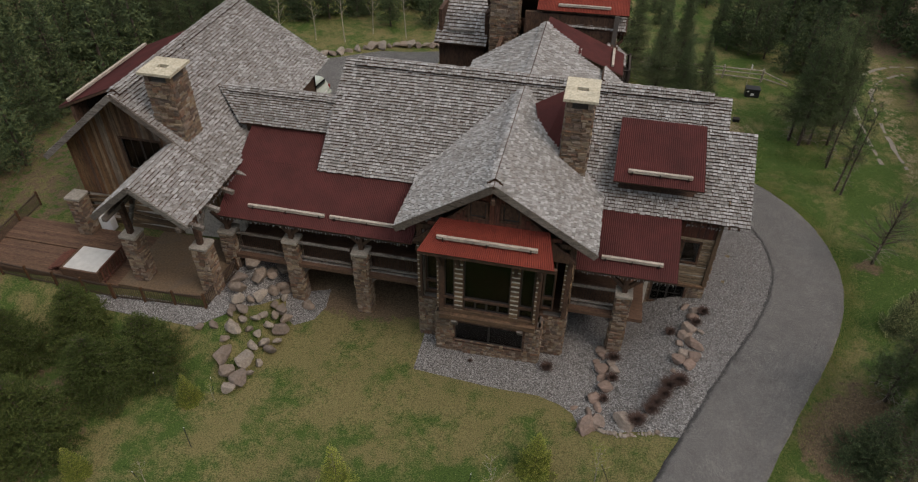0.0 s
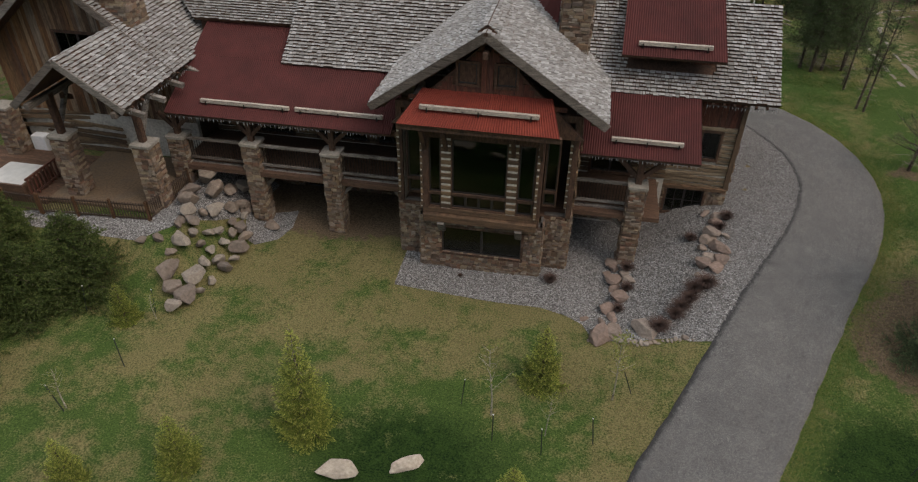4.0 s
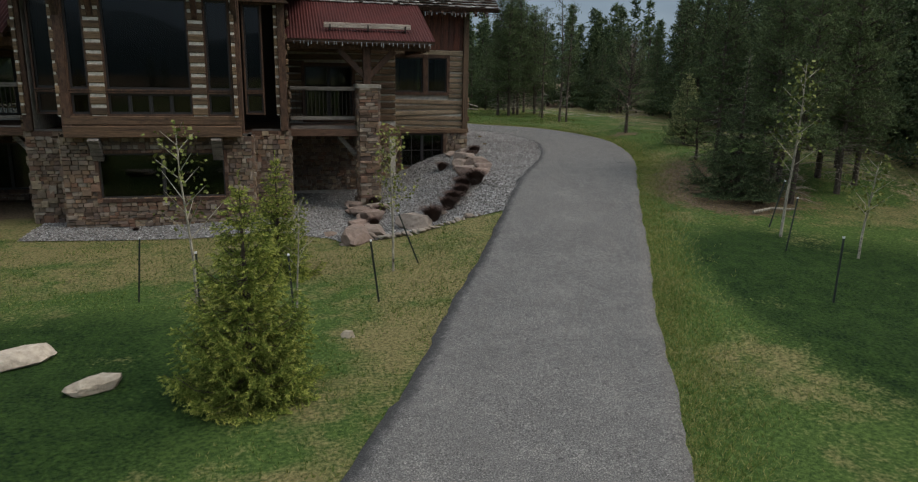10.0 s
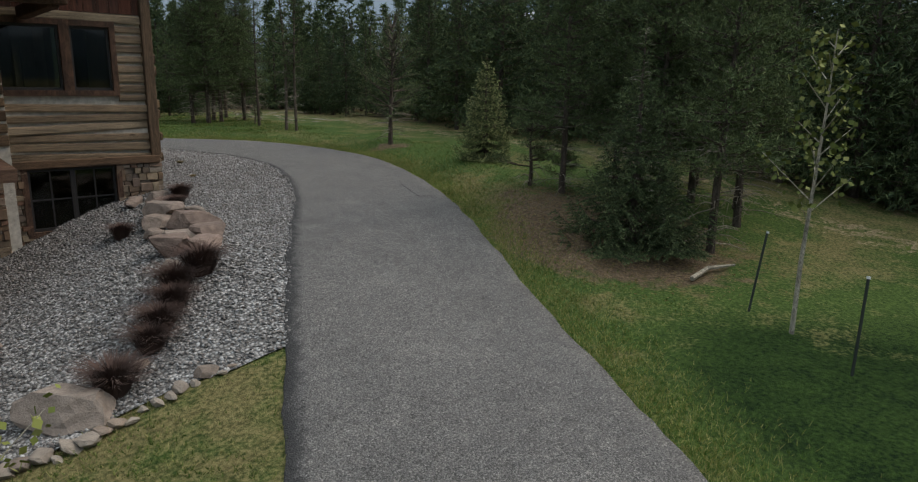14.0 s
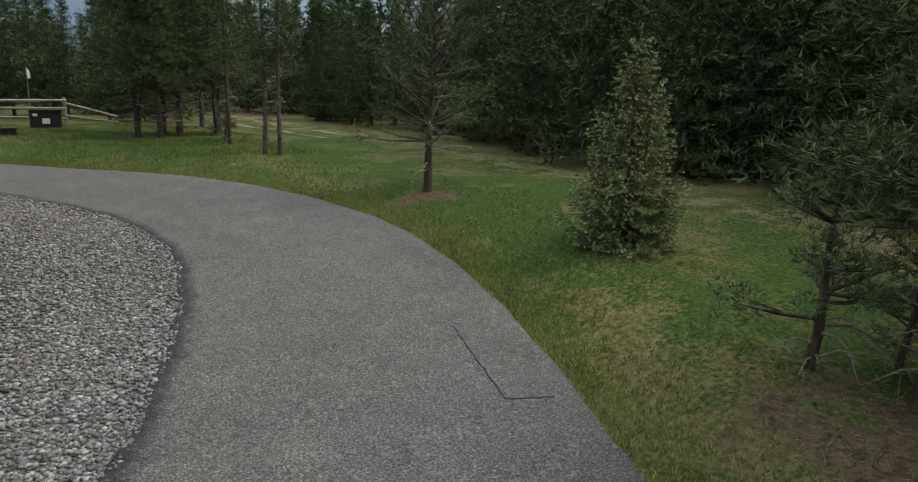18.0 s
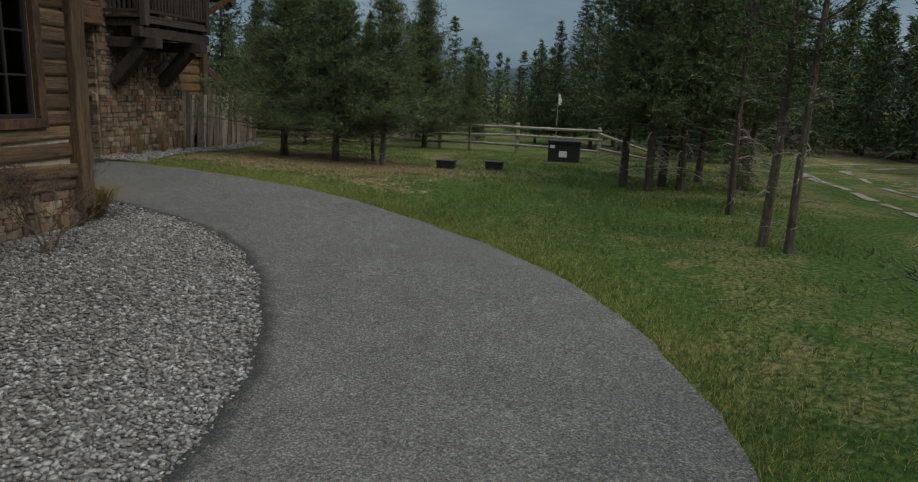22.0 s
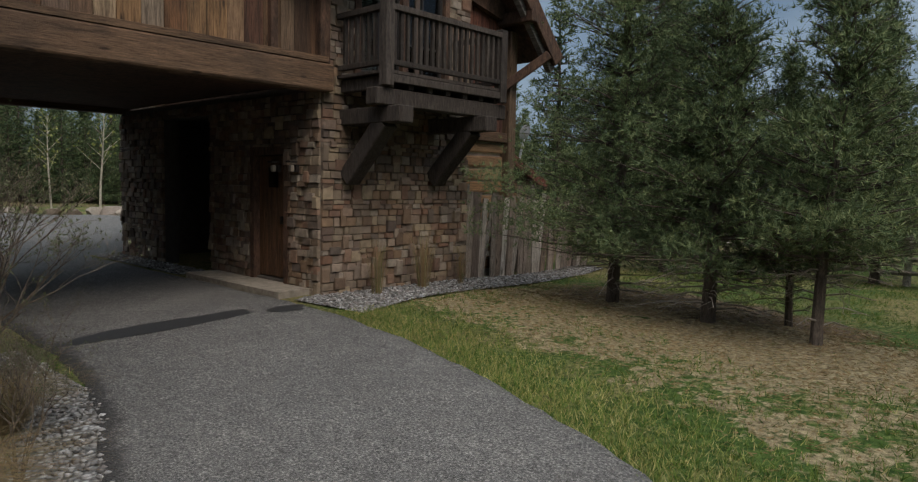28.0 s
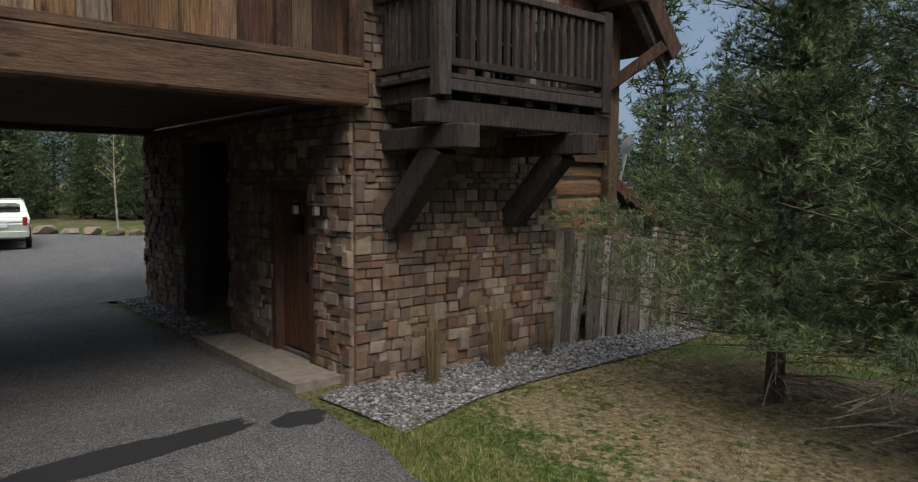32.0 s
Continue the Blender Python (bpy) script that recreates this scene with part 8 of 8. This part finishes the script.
for x, y, s in ((-15.9, 26.4, .9), (-14.3, 25.8, .8), (-16.9, 22.3, .6), (-17.9, 22.0, .6), (-18.6, 21.8, .5), (-17.3, 23.2, .5)):
    boulder(x, y, s, s, s * .7, group="boulder bank")
for x, y, sx, sy, sz, turn in ((-6.5, 12.85, 1.85, .68, .46, .12), (-4.25, 13.55, 1.3, .52, .4, .5), (-2.8, 12.35, .82, .5, .36, .2), (1.03, 13.8, .28, .22, .2, 0)):
    boulder(x, y, sx, sy, sz, label="flat pale boulder lying in the lawn", group="lawn boulders", mat=LAWNROCK, turn=turn)
EDGING = "pinkish sandstone edging rock in the gravel"
for x, y, k in ((2.05, 21.05, 1.0), (2.45, 21.4, .8), (2.3, 21.15, .5), (2.15, 22.8, .75), (2.45, 22.3, .6), (2.75, 23.5, .85), (2.85, 23.65, .5), (2.4, 24.75, .8), (3.15, 24.65, .6), (2.3, 26.1, .7), (2.45, 25.7, .55),
                (2.6, 22.9, .4), (2.0, 21.9, .45), (2.55, 24.2, .5), (2.9, 25.2, .5), (1.3, 22.05, .35), (2.2, 25.2, .45), (1.75, 21.3, .4)):
    boulder(x + rr.uniform(-.06, .06), y, k * rr.uniform(1, 1.3), k * .85, k * rr.uniform(.55, .8), PINKROCK, EDGING, "rockery edge")
for x, y, k in ((3.75, 21.5, 1.1), (5.3, 23.1, .35), (6.1, 25.1, .8), (6.55, 24.9, .75), (6.4, 25.65, .7), (6.95, 25.45, .75), (6.45, 26.85, .7), (6.9, 26.25, .8), (7.1, 26.1, .5), (6.65, 27.3, .85), (6.85, 28.2, .7), (7.0, 28.6, .6),
                (4.6, 21.9, .3), (5.9, 24.5, .35), (6.2, 26.3, .45), (6.5, 28.9, .5), (7.25, 27.2, .4)):
    boulder(x, y, k * rr.uniform(1, 1.3), k * .85, k * rr.uniform(.5, .75), PINKROCK, EDGING, "rockery edge")
for i in range(26):
    f = i / 25
    x, y = 1.5 + 4.0 * f, 20.82 + .12 * math.sin(f * 9) + rr.uniform(-.07, .07)
    s = rr.uniform(.1, .26)
    boulder(x, y, s * 1.3, s, s * .7, BOULDER, "small weathered edging stone between lawn and gravel", "lawn edging")
for i in range(26):
    f = i / 25
    x, y = -13.6 - 15.6 * f, 57.6 - 1.2 * f - 10.5 * f ** 2.2
    s = rr.uniform(.6, 1.2)
    boulder(x, y, s * 1.3, s * .8, s * .7, label="pale boulder edging the parking court", group="court boulders")


# low shrubs, tufted grasses, bare bushes
def tuft(name, h, n, spread_, width, mat, seed, label, category, group, arch=.5):
    r = np.random.default_rng(seed)
    ob = thing(name, (0, 0, 0), label, category, group)
    w = r.uniform(0, 6.283, n)
    out = r.uniform(.1, 1, n) * spread_
    d = np.stack([np.cos(w), np.sin(w), np.zeros(n)], -1)
    L = h * r.uniform(.6, 1.1, n)[:, None]
    p0 = d * (out * .25)[:, None] * h
    p1 = p0 + d * (out * .35)[:, None] * L + np.array([0, 0, .62]) * L
    p2 = p1 + d * (out * .65)[:, None] * L + np.array([0, 0, .38 - arch * .5]) * L * (1 - .5 * out[:, None])
    s = np.stack([-np.sin(w), np.cos(w), np.zeros(n)], -1) * width
    V = np.stack([p0 - s, p0 + s, p1 - s * .8, p1 + s * .8, p2], 1).reshape(-1, 3)
    k = np.arange(n)[:, None] * 5
    F = np.concatenate([np.concatenate([k, k + 1, k + 3], 1), np.concatenate([k, k + 3, k + 2], 1), np.concatenate([k + 2, k + 3, k + 4], 1)])
    part("foliage", fast_mesh("foliage", V, F, mat), mat, ob)
    return ob


shrub = tuft("low_shrub", .5, 1100, 1.0, .006, MULCH, 5, "dark reddish-brown dormant shrub mound in the gravel", "shrub", "dormant shrubs", .3)
for x, y, s in ((4.22, 21.5, 1.15), (4.85, 22.15, 1.0), (5.1, 22.55, 1.05), (5.45, 23.0, 1.0), (5.65, 23.5, 1.1), (6.15, 23.75, 1.25), (5.75, 27.05, .8), (7.0, 27.7, .8), (7.4, 28.5, .9), (3.0, 25.5, .9), (3.0, 24.15, .8), (2.65, 22.8, .7), (-.37, 24.2, .9), (-4.4, 23.9, .35)):
    set_at(shrub, x, y, s, x)
forget(shrub)
g1 = tuft("ornamental_grass", 1.0, 3200, 1.15, .0022, DRYGRASS, 6, "large tan ornamental grass clump arching over the gravel", "grass clump", "ornamental grasses", .9)
for x, y, s in ((5.6, 40.0, .85), (3.9, 40.75, .75), (9.0, 33.4, .16), (8.6, 31.2, .14)):
    set_at(g1, x, y, s, y)
forget(g1)
g2 = tuft("dry_grass_stalks", 1.35, 90, .35, .004, DRYGRASS, 7, "tall dry tan grass stalks against the stone wall", "grass clump", "dry stalks", .2)
for x, y, s in ((1.45, 46.9, .85), (1.4, 48.0, 1.0), (1.3, 49.1, .6)):
    set_at(g2, x, y, s, y)
forget(g2)


def twiggy(h, seed, n, label, mat, lean):
    r = random.Random(seed)
    ob = thing("bare_bush", (0, 0, 0), label, "bush", "bare bushes")
    p = Pile()
    leaf = []
    def grow(a, d, L, rad, level):
        b = a + d * L
        p.tube([a, a.lerp(b, .5) + V3((r.uniform(-.03, .03), r.uniform(-.03, .03), 0)), b], [rad, rad * .8, rad * .55], 4)
        if level < 2:
            leaf.append(a.lerp(b, r.uniform(.3, 1))[:])
        if level == 0:
            return
        for k in range(r.choice((2, 3, 3, 4))):
            q = (d + V3((r.uniform(-.8, .8), r.uniform(-.8, .8), r.uniform(-.25, .6)))).normalized()
            grow(a.lerp(b, r.uniform(.55, 1)), q, L * r.uniform(.55, .8), rad * .55, level - 1)
    for i in range(n):
        w = 6.28 * i / n
        grow(V3((0, 0, -.05)), V3((math.cos(w) * lean, math.sin(w) * lean, 1)).normalized(), h * r.uniform(.3, .42), .02, 5)
    p.part("branching", TWIG, ob)
    L = np.array(leaf)
    rl = np.random.default_rng(seed)
    V, F = blades(L, np.tile([0, 0, 1.0], (len(L), 1)), .03, .0048, 3, 1.4, rl)
    part("leaves", fast_mesh("leaves", V, F, mat), mat, ob)
    return ob


b1 = twiggy(3.0, 4, 7, "half-bare twiggy bush by the archway pier", BUSHLEAF, .3)
set_at(b1, 3.3, 40.75, 1.1, 2.0)
set_at(b1, 5.0, 40.7, .5, 4.0)
forget(b1)
b2 = twiggy(1.3, 5, 4, "low dark twiggy bush against the log wall", MULCH, .45)
set_at(b2, 7.1, 37.6, 1.0, .5)
set_at(b2, 7.9, 34.3, .8, 1.5)
forget(b2)

# ---- loose things ----
ubox = thing("utility_box", (12.3, 54.2, 2.1), "black metal utility box with pale stickers, standing in grass", "utility box")
p = Pile()
p.put(rounded_box(.04), axes((12.35, 54.3, z_at(12.3, 54.3) + .33), X * 1.05, Y * .7, Z * .7))
p.part("case", BLACK, ubox)
p = Pile()
p.put(rounded_box(.03), axes((12.35, 54.28, z_at(12.3, 54.3) + .69), X * 1.1, Y * .76, Z * .07))
p.part("lid", BLACK, ubox)
for dx, dz, w, h in ((-.02, .28, .26, .2), (-.38, .52, .16, .1)):
    p = Pile()
    p.box((12.35 + dx, 53.935, z_at(12.3, 54.3) + dz), (w, .012, h))
    p.part("sticker", WHITE, ubox)
for x, y in ((9.5, 49.0), (10.75, 49.6)):
    vent = thing("ground_box", (x, y, z_at(x, y)), "small black box set in the straw-covered soil", "box", "ground boxes")
    p = Pile()
    p.put(rounded_box(.06), axes((x, y, z_at(x, y) + .1), X * .46, Y * .4, Z * .22))
    p.part("body", BLACK, vent)
    p = Pile()
    p.put(rounded_box(.05), axes((x, y, z_at(x, y) + .22), X * .5, Y * .44, Z * .04))
    p.part("lid", IRON, vent)
flag = thing("marker_flag", (11.95, 55.2, 2.1), "thin pole with a small white pennant", "flag")
p = Pile()
p.tube([(11.95, 55.2, 2.0), (11.95, 55.2, 4.45)], [.018, .014], 6)
p.part("pole", RAIL, flag)
p = Pile()
p.add([(11.95, 55.2, 4.45), (11.95, 55.2, 4.0), (12.08, 55.22, 4.02), (12.05, 55.24, 4.3), (11.95, 55.215, 4.45), (11.95, 55.215, 4.0), (12.08, 55.235, 4.02), (12.05, 55.255, 4.3)],
      [(0, 1, 2, 3), (7, 6, 5, 4), (0, 4, 5, 1), (1, 5, 6, 2), (2, 6, 7, 3), (3, 7, 4, 0)])
p.part("pennant", WHITE, flag)

# parked car in the court
car = thing("suv", (-22.6, 45.4, 2.35), "pale green-white station wagon parked in the court", "car")
bm = bmesh.new()
prof = [(-2.3, .45), (-2.35, .95), (-2.2, 1.1), (-1.85, 1.72), (.35, 1.75), (1.05, 1.15), (2.1, 1.02), (2.3, .85), (2.3, .45)]
L = [bm.verts.new((x, -.9 + (.14 if z > 1.2 else 0), z)) for x, z in prof]
R = [bm.verts.new((x, .9 - (.14 if z > 1.2 else 0), z)) for x, z in prof]
bm.faces.new(L)
bm.faces.new(R[::-1])
for i in range(len(prof)):
    j = (i + 1) % len(prof)
    bm.faces.new((L[j], L[i], R[i], R[j]))
bmesh.ops.recalc_face_normals(bm, faces=bm.faces)
bmesh.ops.bevel(bm, geom=bm.edges[:], offset=.06, segments=2, affect="EDGES")
CARM = Matrix.Translation((-22.6, 45.4, z_at(-22.6, 45.4) + .05)) @ Matrix.Rotation(radians(172), 4, "Z")
bm.transform(CARM)
body = part("body", bm, CARPAINT, car)


def cbox(name, c, s, mat, par, bev=.1):
    p = Pile()
    p.put(rounded_box(bev), CARM @ Matrix.Translation(c) @ Matrix.Diagonal((*s, 1)))
    return p.part(name, mat, par)


cbox("rear_window", (-2.06, 0, 1.42), (.06, 1.3, .42), GLASS, car)
cbox("bumper", (-2.36, 0, .55), (.16, 1.75, .22), CARPAINT, car)
cbox("number_plate", (-2.38, 0, .85), (.03, .5, .13), WHITE, car)
for s in (-1, 1):
    cbox("tail_lamp", (-2.3, s * .78, 1.0), (.1, .14, .3), REDLAMP, car)
    cbox("side_window", (-.7, s * .8, 1.42), (1.9, .06, .4), GLASS, car)
for x in (-1.4, 1.4):
    for s in (-1, 1):
        p = Pile()
        p.tube([CARM @ V3((x, s * .78, .36)), CARM @ V3((x, s * .96, .36))], [.36, .36], 18)
        w = p.part("wheel", RUBBER, car)
        p = Pile()
        p.tube([CARM @ V3((x, s * .9, .36)), CARM @ V3((x, s * .975, .36))], [.22, .2], 14)
        p.part("rim", DISH, w)

# fallen branch under the copse
fb = thing("fallen_branch", (14.2, 19.6, 1.0), "pale fallen branch lying under the pines", "branch")
p = Pile()
p.tube([(13.6, 19.4, z_at(13.6, 19.4) + .08), (14.3, 19.5, z_at(14.3, 19.5) + .12), (15.0, 19.35, z_at(15, 19.3) + .08)], [.05, .045, .025], 6)
p.part("limb", PALEBARK, fb)

# ---- grass blades along the drive and over the lawn ----
def grass(name, n, box, h, width, mat, seed, label, near=None):
    r = np.random.default_rng(seed)
    x, y = r.uniform(box[0], box[2], n), r.uniform(box[1], box[3], n)
    keep = ~inside(x, y, ROADPOLY) & ~inside(x, y, EASTBED) & ~inside(x, y, NORTHBED)
    keep &= ~((x > -18) & (x < 7.6) & (y > 25.4) & (y < 41)) & ~((x < 1.0) & (y > 38)) & ~((x < 6.4) & (y > 34) & (y < 41.5))
    dry, soil, straw = zone_of(x, y)
    keep &= r.uniform(0, 1, n) > soil * .9 + straw * .8
    keep &= dry > .03
    if near is not None:
        keep &= near(x, y)
    x, y = x[keep], y[keep]
    patch = np.array([noise.noise(V3((a * .9, b * .9, 3))) for a, b in zip(x, y)])
    k2 = patch + r.uniform(-.5, .6, len(x)) > -.25
    x, y, patch = x[k2], y[k2], patch[k2]
    P = np.stack([x, y, land(x, y) - .01], -1)
    V, F = blades(P, np.tile([0, 0, 1.0], (len(P), 1)), h * (1 + .5 * patch), width, 3, .75, r)
    tagged(new(name, fast_mesh(name, V, F, mat)), label, "grass", kind="stuff")


def beside_road(x, y):
    return np.abs(x - road_x(y)) < 6.5


grass("grass", 60000, (2, 9, 22, 50), .10, .0045, GRASSY, 71, "mixed green and straw-coloured grass along the drive", lambda x, y: (np.abs(x - np.where(y < 37, road_x(y), 12)) < 5.5))
grass("grass", 30000, (-14, 9, 5, 23), .07, .006, GRASSY, 72, "short patchy lawn grass")
lx, ly = rng.uniform(1.8, 12.5, 24000), rng.uniform(43, 51, 24000)
_, so, st = zone_of(lx, ly)
kp = st + .5 * so > rng.uniform(.1, .9, 24000)
lx, ly = lx[kp], ly[kp]
cx, cy = rng.uniform(11.5, 18.5, 22000), rng.uniform(17.5, 27.5, 22000)
_, so, _ = zone_of(cx, cy)
kp = (so > rng.uniform(.15, 1.1, 22000)) & (road_gap(cx, cy) > 2.1)
lx, ly = np.concatenate([lx, cx[kp]]), np.concatenate([ly, cy[kp]])
lv, lf = blades(np.stack([lx, ly, land(lx, ly) + .012], -1), np.concatenate([rng.normal(size=(len(lx), 2)), np.zeros((len(lx), 1))], -1), .08, .0035, 3, .45, rng)
tagged(new("straw_litter", fast_mesh("straw_litter", lv, lf, DRYGRASS)), "dry straw and needles strewn on the soil", "litter", kind="stuff")
vx = np.array([p.x for p in EDGE_R for _ in range(380)]) + rng.normal(size=380 * len(EDGE_R)) * .55
vy = np.array([p.y for p in EDGE_R for _ in range(380)]) + rng.normal(size=380 * len(EDGE_R)) * .55
kp = ~inside(vx, vy, ROADPOLY) & (vy > 8) & (vx > 2.3)
vx, vy = vx[kp], vy[kp]
lv, lf = blades(np.stack([vx, vy, land(vx, vy) - .01], -1), np.tile([0, 0, 1.0], (len(vx), 1)), .10, .0038, 3, .75, rng)
tagged(new("verge_grass", fast_mesh("verge_grass", lv, lf, VERGE)), "longer grass along the edge of the asphalt", "grass", kind="stuff")
grass("grass", 45000, (2, 41, 18, 57), .085, .0042, GRASSY, 73, "mixed green and straw-coloured grass by the gatehouse")
